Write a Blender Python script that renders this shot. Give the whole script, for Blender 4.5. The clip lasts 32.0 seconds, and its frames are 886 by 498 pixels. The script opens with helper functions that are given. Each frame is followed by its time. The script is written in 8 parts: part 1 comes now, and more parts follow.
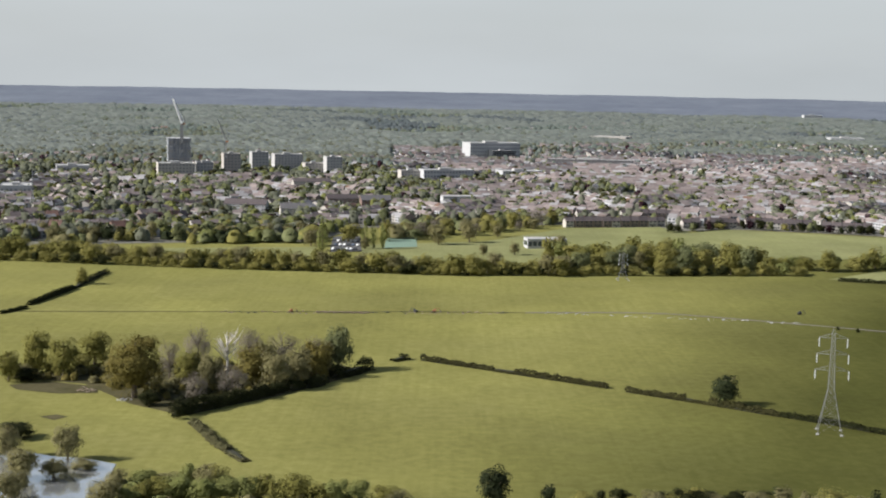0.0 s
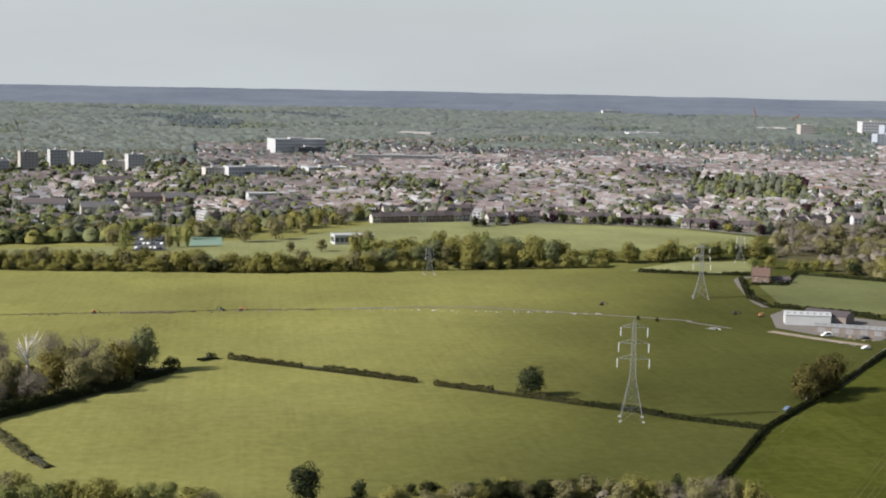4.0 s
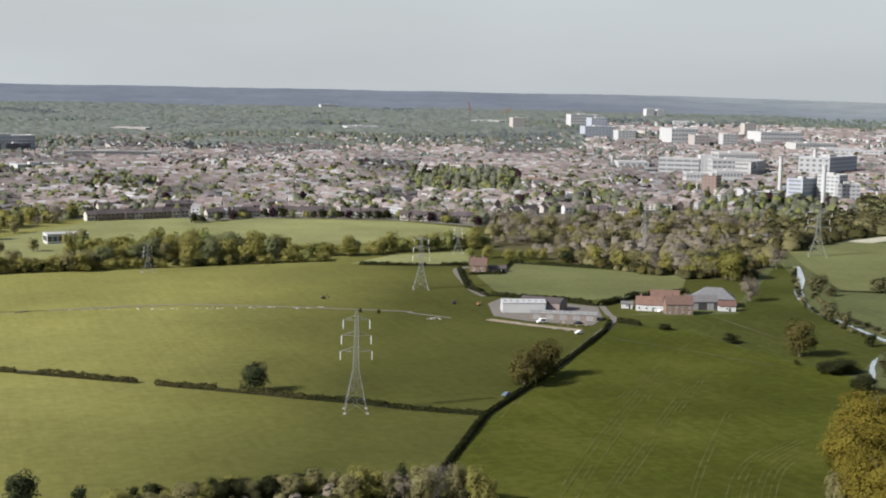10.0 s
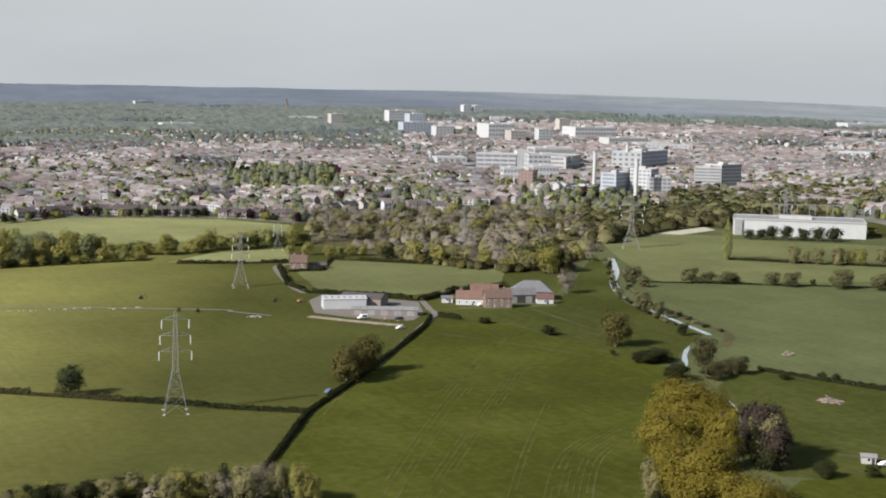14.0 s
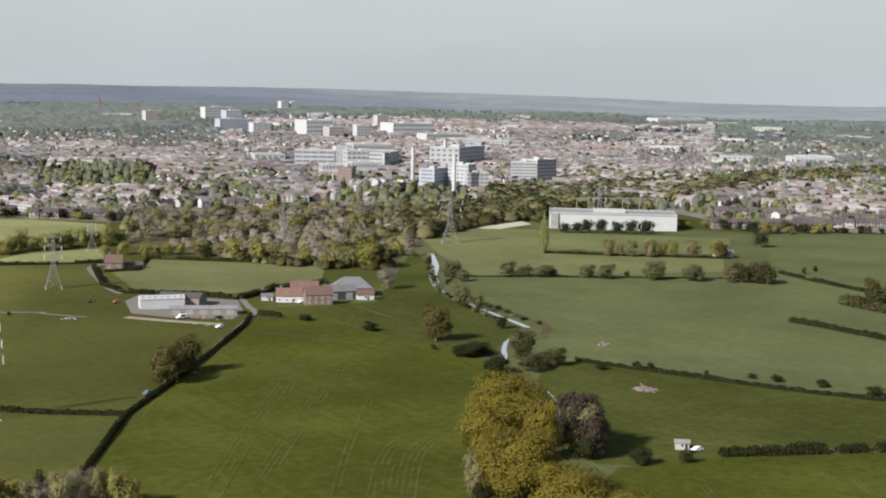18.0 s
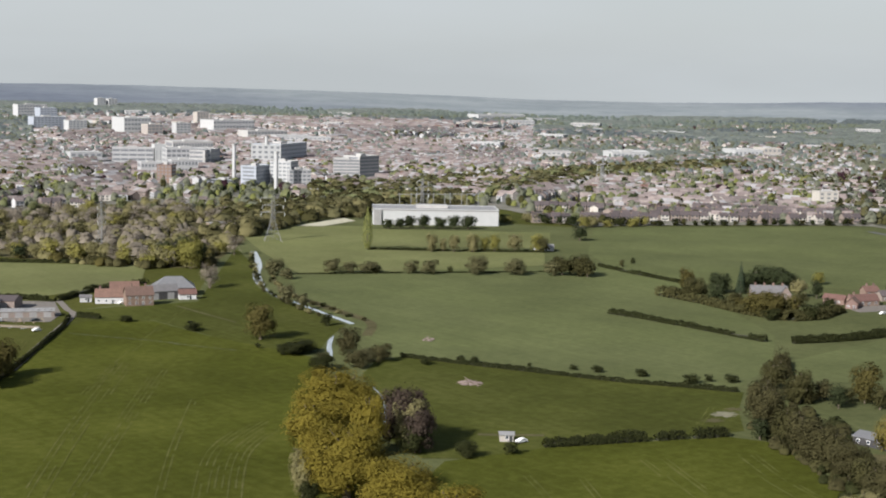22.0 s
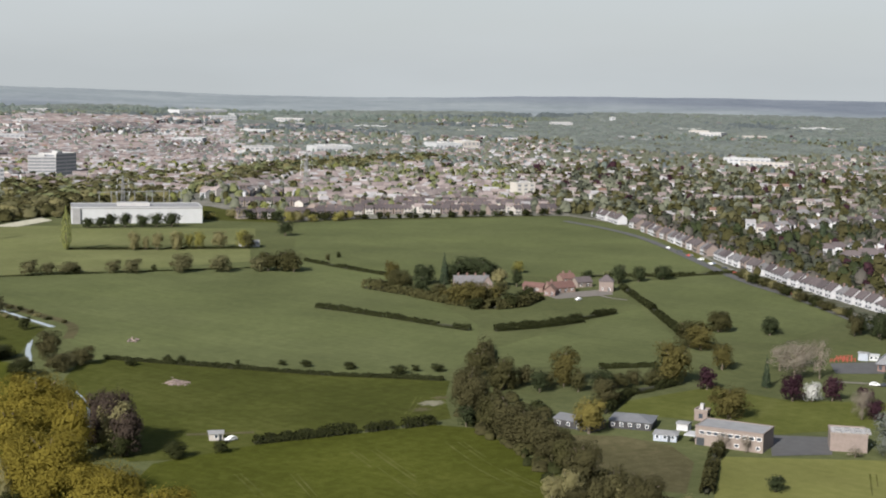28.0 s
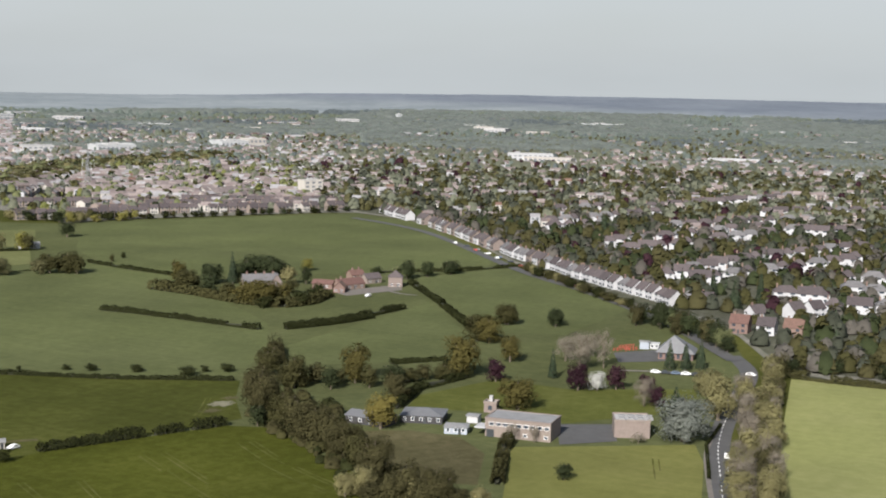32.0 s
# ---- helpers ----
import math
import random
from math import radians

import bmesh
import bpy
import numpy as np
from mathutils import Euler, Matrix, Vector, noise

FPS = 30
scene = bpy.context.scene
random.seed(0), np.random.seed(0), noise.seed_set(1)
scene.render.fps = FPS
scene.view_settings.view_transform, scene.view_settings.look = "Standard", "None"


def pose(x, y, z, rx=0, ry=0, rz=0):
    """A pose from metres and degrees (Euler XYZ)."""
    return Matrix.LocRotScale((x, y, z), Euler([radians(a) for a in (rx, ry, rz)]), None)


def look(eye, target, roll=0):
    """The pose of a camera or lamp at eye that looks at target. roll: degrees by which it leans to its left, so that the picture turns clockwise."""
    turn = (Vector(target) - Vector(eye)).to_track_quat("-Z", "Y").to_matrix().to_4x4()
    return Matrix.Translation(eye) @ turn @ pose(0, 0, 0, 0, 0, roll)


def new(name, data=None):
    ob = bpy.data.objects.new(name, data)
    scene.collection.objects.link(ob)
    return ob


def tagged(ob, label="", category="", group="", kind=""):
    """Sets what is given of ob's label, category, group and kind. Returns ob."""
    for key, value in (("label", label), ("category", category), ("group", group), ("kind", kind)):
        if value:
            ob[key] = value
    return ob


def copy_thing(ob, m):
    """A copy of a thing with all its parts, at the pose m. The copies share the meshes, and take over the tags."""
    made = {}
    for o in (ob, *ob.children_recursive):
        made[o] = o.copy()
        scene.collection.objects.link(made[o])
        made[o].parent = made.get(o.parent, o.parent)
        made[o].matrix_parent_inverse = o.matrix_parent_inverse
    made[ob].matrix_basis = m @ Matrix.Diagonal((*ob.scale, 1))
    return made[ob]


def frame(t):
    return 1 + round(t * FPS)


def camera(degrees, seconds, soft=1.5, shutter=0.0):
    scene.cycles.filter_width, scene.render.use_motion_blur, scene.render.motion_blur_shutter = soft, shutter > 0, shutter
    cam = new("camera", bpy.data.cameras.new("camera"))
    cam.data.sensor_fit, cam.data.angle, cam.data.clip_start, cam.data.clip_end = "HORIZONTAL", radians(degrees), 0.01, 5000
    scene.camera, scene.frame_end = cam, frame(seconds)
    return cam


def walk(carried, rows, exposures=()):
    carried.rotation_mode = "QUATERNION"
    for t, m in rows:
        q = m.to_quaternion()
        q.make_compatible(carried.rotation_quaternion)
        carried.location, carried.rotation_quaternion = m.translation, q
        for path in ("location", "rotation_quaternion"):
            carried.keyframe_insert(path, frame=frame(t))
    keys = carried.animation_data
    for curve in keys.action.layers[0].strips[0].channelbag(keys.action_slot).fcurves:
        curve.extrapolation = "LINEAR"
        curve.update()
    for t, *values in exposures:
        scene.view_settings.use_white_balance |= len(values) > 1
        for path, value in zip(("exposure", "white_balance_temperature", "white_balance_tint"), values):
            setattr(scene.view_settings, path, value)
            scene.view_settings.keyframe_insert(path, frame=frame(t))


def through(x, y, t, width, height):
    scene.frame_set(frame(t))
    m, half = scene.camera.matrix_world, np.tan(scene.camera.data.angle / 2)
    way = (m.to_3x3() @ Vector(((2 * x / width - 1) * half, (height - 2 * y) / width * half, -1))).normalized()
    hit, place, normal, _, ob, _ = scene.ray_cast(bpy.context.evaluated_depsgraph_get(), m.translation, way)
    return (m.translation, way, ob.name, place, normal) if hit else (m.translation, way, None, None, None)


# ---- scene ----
# The camera hovers over the fields and turns to the right.
cam = camera(33.60, 32.0, 2.0)
EYE = 120.0
ROWS = [
    (0.0, -0.000, -6.670, 1.108),
    (0.5, -0.955, -6.670, 1.110),
    (1.0, -1.901, -6.671, 1.112),
    (1.5, -2.850, -6.673, 1.114),
    (2.0, -3.800, -6.674, 1.116),
    (2.5, -4.746, -6.675, 1.118),
    (3.0, -5.692, -6.676, 1.119),
    (3.5, -6.631, -6.678, 1.121),
    (5.5, -10.423, -6.684, 1.126),
    (6.0, -11.370, -6.685, 1.127),
    (6.5, -12.320, -6.687, 1.128),
    (7.0, -13.266, -6.689, 1.129),
    (7.5, -14.201, -6.690, 1.130),
    (8.0, -15.129, -6.692, 1.131),
    (8.5, -16.042, -6.693, 1.132),
    (9.0, -16.922, -6.695, 1.133),
    (9.5, -17.716, -6.697, 1.133),
    (10.0, -18.517, -6.698, 1.134),
    (10.5, -19.400, -6.700, 1.134),
    (11.0, -20.276, -6.701, 1.135),
    (11.5, -21.148, -6.703, 1.135),
    (12.0, -22.022, -6.704, 1.136),
    (12.5, -22.879, -6.706, 1.136),
    (13.0, -23.785, -6.707, 1.136),
    (13.5, -24.669, -6.708, 1.136),
    (14.0, -25.578, -6.710, 1.136),
    (14.5, -26.509, -6.711, 1.136),
    (16.5, -30.014, -6.714, 1.136),
    (17.0, -30.882, -6.715, 1.135),
    (17.5, -31.762, -6.715, 1.135),
    (18.0, -32.654, -6.716, 1.135),
    (18.5, -33.527, -6.716, 1.134),
    (19.0, -34.404, -6.716, 1.134),
    (19.5, -35.278, -6.716, 1.133),
    (20.0, -36.142, -6.716, 1.132),
    (20.5, -37.012, -6.716, 1.132),
    (21.0, -37.873, -6.715, 1.131),
    (21.5, -38.726, -6.715, 1.130),
    (22.0, -39.580, -6.714, 1.129),
    (22.5, -40.443, -6.713, 1.128),
    (23.0, -41.308, -6.711, 1.128),
    (23.5, -42.222, -6.710, 1.127),
    (24.0, -43.193, -6.709, 1.126),
    (24.5, -44.162, -6.707, 1.125),
    (25.0, -45.135, -6.705, 1.123),
    (25.5, -46.118, -6.702, 1.122),
    (27.5, -50.087, -6.691, 1.117),
    (28.0, -51.107, -6.688, 1.116),
    (28.5, -52.126, -6.684, 1.115),
    (29.0, -53.169, -6.680, 1.113),
    (29.5, -54.222, -6.676, 1.112),
    (30.0, -55.257, -6.671, 1.110),
    (30.5, -56.303, -6.667, 1.109),
    (31.0, -57.345, -6.662, 1.107),
    (31.5, -58.374, -6.656, 1.106),
    (32.0, -59.393, -6.650, 1.104),
]
walk(cam, [(t, pose(0, 0, EYE, 0, 0, yaw) @ pose(0, 0, 0, 90 + pitch, 0, 0) @ pose(0, 0, 0, 0, 0, roll)) for t, yaw, pitch, roll in ROWS])
# ---- sky, sun ----
SUN_DIR = Vector((-0.95, -0.17, 0.60)).normalized()
world = bpy.data.worlds.new("sky")
scene.world = world
world.use_nodes = True
wn = world.node_tree
wn.nodes.clear()
w_out = wn.nodes.new("ShaderNodeOutputWorld")
w_bg = wn.nodes.new("ShaderNodeBackground")
w_sky = wn.nodes.new("ShaderNodeTexSky")
w_sky.sky_type = "NISHITA"
w_sky.sun_disc = False
w_sky.sun_elevation = math.asin(SUN_DIR.z)
w_sky.sun_rotation = math.atan2(SUN_DIR.x, SUN_DIR.y)
w_sky.air_density, w_sky.dust_density, w_sky.ozone_density = 1.0, 2.0, 1.0
w_tc = wn.nodes.new("ShaderNodeTexCoord")
w_map = wn.nodes.new("ShaderNodeMapping")
w_map.inputs["Scale"].default_value = (1.2, 1.2, 5.0)
w_noise = wn.nodes.new("ShaderNodeTexNoise")
w_noise.inputs["Scale"].default_value = 1.6
w_noise.inputs["Detail"].default_value = 5
w_ramp = wn.nodes.new("ShaderNodeMapRange")
w_ramp.inputs["From Min"].default_value, w_ramp.inputs["From Max"].default_value = 0.35, 0.62
w_ramp.inputs["To Min"].default_value, w_ramp.inputs["To Max"].default_value = 0.80, 0.96
w_mix = wn.nodes.new("ShaderNodeMixRGB")
w_mix.inputs[2].default_value = (5.75, 6.17, 6.45, 1)
wn.links.new(w_tc.outputs["Generated"], w_map.inputs["Vector"])
wn.links.new(w_map.outputs["Vector"], w_noise.inputs["Vector"])
wn.links.new(w_noise.outputs["Fac"], w_ramp.inputs["Value"])
w_sep = wn.nodes.new("ShaderNodeSeparateXYZ")
wn.links.new(w_tc.outputs["Generated"], w_sep.inputs[0])
w_up = wn.nodes.new("ShaderNodeMapRange")
w_up.inputs["From Min"].default_value, w_up.inputs["From Max"].default_value = 0.12, 0.4
w_up.inputs["To Min"].default_value, w_up.inputs["To Max"].default_value = 1.0, 0.06
wn.links.new(w_sep.outputs["Z"], w_up.inputs["Value"])
w_mul = wn.nodes.new("ShaderNodeMath")
w_mul.operation = "MULTIPLY"
wn.links.new(w_ramp.outputs["Result"], w_mul.inputs[0])
wn.links.new(w_up.outputs["Result"], w_mul.inputs[1])
wn.links.new(w_mul.outputs[0], w_mix.inputs[0])
wn.links.new(w_sky.outputs["Color"], w_mix.inputs[1])
wn.links.new(w_mix.outputs["Color"], w_bg.inputs["Color"])
w_bg.inputs["Strength"].default_value = 0.0725
wn.links.new(w_bg.outputs["Background"], w_out.inputs["Surface"])
sun_data = bpy.data.lights.new("sun", "SUN")
sun_data.energy, sun_data.angle, sun_data.color = 5.0, radians(1.5), (1.0, 0.97, 0.935)
sun = new("sun", sun_data)
sun.matrix_world = look(SUN_DIR * 900, (0, 0, 0))
scene.view_settings.exposure = 0.53


# ---- materials ----
def shader(name):
    m = bpy.data.materials.new(name)
    m.use_nodes = True
    nt = m.node_tree
    return m, nt, nt.nodes["Principled BSDF"]


def ramp_of(nt, colours):
    r = nt.nodes.new("ShaderNodeValToRGB")
    while len(r.color_ramp.elements) < len(colours):
        r.color_ramp.elements.new(0.5)
    for i, c in enumerate(colours):
        r.color_ramp.elements[i].position = i / (len(colours) - 1)
        r.color_ramp.elements[i].color = (*c, 1)
    return r


def noise_of(nt, scale, detail=3.0, rough=0.55, coords="Object"):
    tc = nt.nodes.new("ShaderNodeTexCoord")
    n = nt.nodes.new("ShaderNodeTexNoise")
    n.inputs["Scale"].default_value = scale
    n.inputs["Detail"].default_value = detail
    n.inputs["Roughness"].default_value = rough
    nt.links.new(tc.outputs[coords], n.inputs["Vector"])
    return n


def mixed(nt, fac, a, b, mode="MIX"):
    m = nt.nodes.new("ShaderNodeMixRGB")
    m.blend_type = mode
    for sock, v in zip((0, 1, 2), (fac, a, b)):
        if isinstance(v, (int, float)):
            m.inputs[sock].default_value = v
        elif isinstance(v, tuple):
            m.inputs[sock].default_value = (*v, 1)
        else:
            nt.links.new(v, m.inputs[sock])
    return m.outputs[0]


def stretch(nt, sock, lo, hi, a=0.0, b=1.0):
    r = nt.nodes.new("ShaderNodeMapRange")
    for k, v in zip(("From Min", "From Max", "To Min", "To Max"), (lo, hi, a, b)):
        r.inputs[k].default_value = v
    nt.links.new(sock, r.inputs["Value"])
    return r.outputs["Result"]


def bump(nt, bsdf, sock, strength, distance):
    b = nt.nodes.new("ShaderNodeBump")
    b.inputs["Strength"].default_value, b.inputs["Distance"].default_value = strength, distance
    nt.links.new(sock, b.inputs["Height"])
    nt.links.new(b.outputs["Normal"], bsdf.inputs["Normal"])


def grass(name, low, mid, high, patch=0.02, streak=None, cloud_shade=None, lines=0.16):
    """Turf: broad patches, tussocks and fine blades; streak: the angle of the mowing or drilling lines, in degrees."""
    m, nt, bsdf = shader(name)
    big = noise_of(nt, patch, 4, 0.6)
    med = noise_of(nt, 0.25, 4, 0.6)
    fine = noise_of(nt, 2.2, 3, 0.7)
    r = ramp_of(nt, (low, mid, high))
    f1 = mixed(nt, 0.5, stretch(nt, big.outputs["Fac"], 0.38, 0.62), stretch(nt, med.outputs["Fac"], 0.36, 0.64))
    if streak is not None:
        tc = nt.nodes.new("ShaderNodeTexCoord")
        mp = nt.nodes.new("ShaderNodeMapping")
        mp.inputs["Rotation"].default_value = (0, 0, radians(streak))
        mp.inputs["Scale"].default_value = (0.45, 0.012, 1)
        sn = nt.nodes.new("ShaderNodeTexNoise")
        sn.inputs["Scale"].default_value, sn.inputs["Detail"].default_value = 1.0, 3
        nt.links.new(tc.outputs["Object"], mp.inputs["Vector"])
        nt.links.new(mp.outputs["Vector"], sn.inputs["Vector"])
        f1 = mixed(nt, lines, f1, stretch(nt, sn.outputs["Fac"], 0.35, 0.65))
    f2 = mixed(nt, 0.36, f1, stretch(nt, fine.outputs["Fac"], 0.3, 0.7))
    nt.links.new(f2, r.inputs["Fac"])
    colour = r.outputs["Color"]
    if cloud_shade:
        # cloud shade put into the colour: darker towards the right and the near side
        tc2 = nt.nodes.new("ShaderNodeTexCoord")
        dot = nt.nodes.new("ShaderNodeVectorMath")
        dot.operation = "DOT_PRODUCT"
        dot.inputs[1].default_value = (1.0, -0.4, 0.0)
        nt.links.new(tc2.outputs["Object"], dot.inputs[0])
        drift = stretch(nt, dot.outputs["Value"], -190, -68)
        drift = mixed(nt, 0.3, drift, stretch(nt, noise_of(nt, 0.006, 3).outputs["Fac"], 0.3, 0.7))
        colour = mixed(nt, drift, colour, mixed(nt, 1.0, colour, cloud_shade, "MULTIPLY"))
    drift2 = stretch(nt, noise_of(nt, 0.011, 5, 0.62).outputs["Fac"], 0.34, 0.66)
    colour = mixed(nt, 1.0, colour, mixed(nt, drift2, (0.86, 0.85, 0.87), (1.13, 1.12, 1.1)), "MULTIPLY")
    nt.links.new(colour, bsdf.inputs["Base Color"])
    bsdf.inputs["Roughness"].default_value = 1.0
    bsdf.inputs["Specular IOR Level"].default_value = 0.02
    bump(nt, bsdf, fine.outputs["Fac"], 0.6, 0.12)
    return m


def foliage(name, dark, mid, light, through=0.25):
    """Leaf clumps: every clump and every plant has its own shade."""
    m, nt, bsdf = shader(name)
    geo = nt.nodes.new("ShaderNodeNewGeometry")
    info = nt.nodes.new("ShaderNodeObjectInfo")
    r = ramp_of(nt, (dark, mid, light))
    f = mixed(nt, 0.45, stretch(nt, geo.outputs["Random Per Island"], 0, 1, 0.22, 0.78), info.outputs["Random"])
    f = mixed(nt, 0.25, f, stretch(nt, noise_of(nt, 3.0, 2).outputs["Fac"], 0.3, 0.7))
    nt.links.new(f, r.inputs["Fac"])
    nt.links.new(r.outputs["Color"], bsdf.inputs["Base Color"])
    bsdf.inputs["Roughness"].default_value = 0.8
    bsdf.inputs["Specular IOR Level"].default_value = 0.08
    tl = nt.nodes.new("ShaderNodeBsdfTranslucent")
    nt.links.new(r.outputs["Color"], tl.inputs["Color"])
    mx = nt.nodes.new("ShaderNodeMixShader")
    mx.inputs[0].default_value = through
    nt.links.new(bsdf.outputs[0], mx.inputs[1])
    nt.links.new(tl.outputs[0], mx.inputs[2])
    nt.links.new(mx.outputs[0], nt.nodes["Material Output"].inputs["Surface"])
    return m


def surface(name, colour, rough=0.8, vary=0.25, scale=0.6, metal=0.0, each=0.0, relief=0.02, spec=0.4):
    """A plain worn surface: stains and grain at two scales, and a shade per object or island."""
    m, nt, bsdf = shader(name)
    broad = noise_of(nt, scale, 4)
    fine = noise_of(nt, scale * 9, 3)
    dark = tuple(c * (1 - vary) for c in colour)
    light = tuple(min(1, c * (1 + vary * 0.6)) for c in colour)
    f = mixed(nt, 0.4, stretch(nt, broad.outputs["Fac"], 0.3, 0.7), stretch(nt, fine.outputs["Fac"], 0.3, 0.7))
    c = mixed(nt, f, dark, light)
    if each:
        geo = nt.nodes.new("ShaderNodeNewGeometry")
        info = nt.nodes.new("ShaderNodeObjectInfo")
        k = mixed(nt, 0.5, geo.outputs["Random Per Island"], info.outputs["Random"])
        hs = nt.nodes.new("ShaderNodeHueSaturation")
        nt.links.new(stretch(nt, k, 0.1, 0.9, 1 - each, 1 + each), hs.inputs["Value"])
        nt.links.new(stretch(nt, k, 0.2, 0.8, 0.97 * 0.5 + 0.005, 0.515), hs.inputs["Hue"])
        nt.links.new(c, hs.inputs["Color"])
        c = hs.outputs["Color"]
    nt.links.new(c, bsdf.inputs["Base Color"])
    bsdf.inputs["Roughness"].default_value = rough
    bsdf.inputs["Metallic"].default_value = metal
    bsdf.inputs["Specular IOR Level"].default_value = spec
    if relief:
        bump(nt, bsdf, fine.outputs["Fac"], 0.5, relief)
    return m


# The meadow's last tint is its painted cloud shade.
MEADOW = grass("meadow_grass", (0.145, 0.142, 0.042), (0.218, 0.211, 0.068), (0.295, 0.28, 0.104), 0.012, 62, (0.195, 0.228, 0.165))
# Crop and pasture: greens of their own, darkened further to hold cloud shade.
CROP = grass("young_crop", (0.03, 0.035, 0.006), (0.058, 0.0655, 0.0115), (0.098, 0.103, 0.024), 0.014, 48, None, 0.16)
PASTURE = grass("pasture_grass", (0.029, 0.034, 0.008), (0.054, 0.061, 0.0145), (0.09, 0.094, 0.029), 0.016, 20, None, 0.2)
COOL = grass("cool_pasture_grass", (0.062, 0.07171, 0.0294), (0.092, 0.105, 0.04452), (0.127, 0.1394, 0.06384), 0.012, 75, None, 0.25)
PALE = grass("pale_grass", (0.15, 0.16, 0.068), (0.205, 0.213, 0.094), (0.26, 0.265, 0.13), 0.015, 10)
LAWN = grass("mown_lawn", (0.0989, 0.1041, 0.03096), (0.1359, 0.1393, 0.04472), (0.1763, 0.172, 0.06364), 0.02, -30, None, 0.25)
# Darker copy of the lawn green; the shade is in the colour.
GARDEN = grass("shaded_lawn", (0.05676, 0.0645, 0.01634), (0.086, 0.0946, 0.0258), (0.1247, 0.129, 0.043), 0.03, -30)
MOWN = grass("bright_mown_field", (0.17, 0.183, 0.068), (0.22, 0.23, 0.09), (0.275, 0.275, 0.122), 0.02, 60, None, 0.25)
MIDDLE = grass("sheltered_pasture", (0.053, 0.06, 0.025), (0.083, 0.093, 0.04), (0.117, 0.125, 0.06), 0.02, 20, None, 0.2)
PADDOCK = grass("paddock_grass", (0.09, 0.099, 0.04), (0.128, 0.137, 0.058), (0.168, 0.174, 0.08), 0.015, 10)
ROUGH = grass("rough_grass", (0.05366, 0.05098, 0.02415), (0.0805, 0.07379, 0.03756), (0.1207, 0.1073, 0.06037), 0.05)
# Town ground is tinted a little bluer to hold distance haze.
TOWNLAND = grass("hazed_town_ground", (0.1105, 0.119, 0.085), (0.1615, 0.1573, 0.1318), (0.238, 0.2295, 0.204), 0.03)
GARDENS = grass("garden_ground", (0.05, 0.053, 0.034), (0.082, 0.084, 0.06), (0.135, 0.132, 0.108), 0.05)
# Far woodland floor greyed and lightened: aerial haze put into the colour.
WOODLAND = grass("hazed_woodland_ground", (0.098, 0.113, 0.089), (0.131, 0.148, 0.119), (0.165, 0.179, 0.149), 0.02)
# Aerial haze is painted into the hills: blue-grey woods, a paler open stretch.
HILLS, _nt, _b = shader("hazed_hills")
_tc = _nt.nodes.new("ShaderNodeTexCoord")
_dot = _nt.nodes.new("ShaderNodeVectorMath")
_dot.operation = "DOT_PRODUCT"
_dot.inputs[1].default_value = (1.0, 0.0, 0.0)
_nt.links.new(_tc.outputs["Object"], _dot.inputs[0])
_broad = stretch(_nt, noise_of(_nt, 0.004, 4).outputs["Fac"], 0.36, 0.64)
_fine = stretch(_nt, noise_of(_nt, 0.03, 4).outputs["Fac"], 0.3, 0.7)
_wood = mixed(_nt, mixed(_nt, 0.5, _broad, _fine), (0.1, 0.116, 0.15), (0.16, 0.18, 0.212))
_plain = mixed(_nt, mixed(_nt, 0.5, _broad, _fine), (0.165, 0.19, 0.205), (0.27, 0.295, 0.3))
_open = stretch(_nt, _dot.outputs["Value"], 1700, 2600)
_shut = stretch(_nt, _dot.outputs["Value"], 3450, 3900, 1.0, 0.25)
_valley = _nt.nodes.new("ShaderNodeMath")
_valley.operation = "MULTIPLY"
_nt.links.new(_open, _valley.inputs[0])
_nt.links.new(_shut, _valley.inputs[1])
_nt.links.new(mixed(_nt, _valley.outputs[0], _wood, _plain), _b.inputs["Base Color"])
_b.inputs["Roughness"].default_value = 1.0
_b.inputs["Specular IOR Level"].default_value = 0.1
EARTH = surface("bare_earth", (0.27, 0.22, 0.16), 0.95, 0.35, 0.15)
GRAVEL = surface("pale_gravel", (0.1599, 0.1426, 0.124), 0.95, 0.25, 0.3)
ASPHALT = surface("asphalt", (0.085, 0.083, 0.082), 0.9, 0.25, 0.2)
DUST = surface("dusty_track", (0.17, 0.16, 0.105), 0.95, 0.4, 0.2)
STRAW = surface("dry_stalks", (0.42, 0.40, 0.30), 0.95, 0.35, 0.2)
TRACKS = grass("trodden_crop", (0.05, 0.055, 0.012), (0.078, 0.082, 0.022), (0.125, 0.122, 0.05), 0.07)
WHITE_LINE = surface("road_paint", (0.75, 0.75, 0.72), 0.7, 0.1, 2.0)

OAK = foliage("oak_leaves", (0.1148, 0.1088, 0.0306), (0.1913, 0.181, 0.051), (0.2677, 0.2533, 0.0714), 0.35)
GREEN = foliage("green_leaves", (0.1082, 0.1181, 0.05576), (0.1681, 0.182, 0.0861), (0.2214, 0.2394, 0.1132), 0.35)
DARK = foliage("dark_leaves", (0.01782, 0.02268, 0.00972), (0.0324, 0.0405, 0.01782), (0.05184, 0.0648, 0.02835), 0.20)
FRESH = foliage("fresh_leaves", (0.1394, 0.1487, 0.05015), (0.1997, 0.2125, 0.07225), (0.2592, 0.2762, 0.09435), 0.30)
WILLOW = foliage("willow_leaves", (0.1462, 0.1193, 0.0208), (0.1823, 0.1487, 0.0264), (0.2184, 0.1781, 0.032), 0.40)
RUSSET = foliage("russet_leaves", (0.1139, 0.0968, 0.0288), (0.1755, 0.1488, 0.044), (0.2371, 0.2008, 0.0592), 0.35)
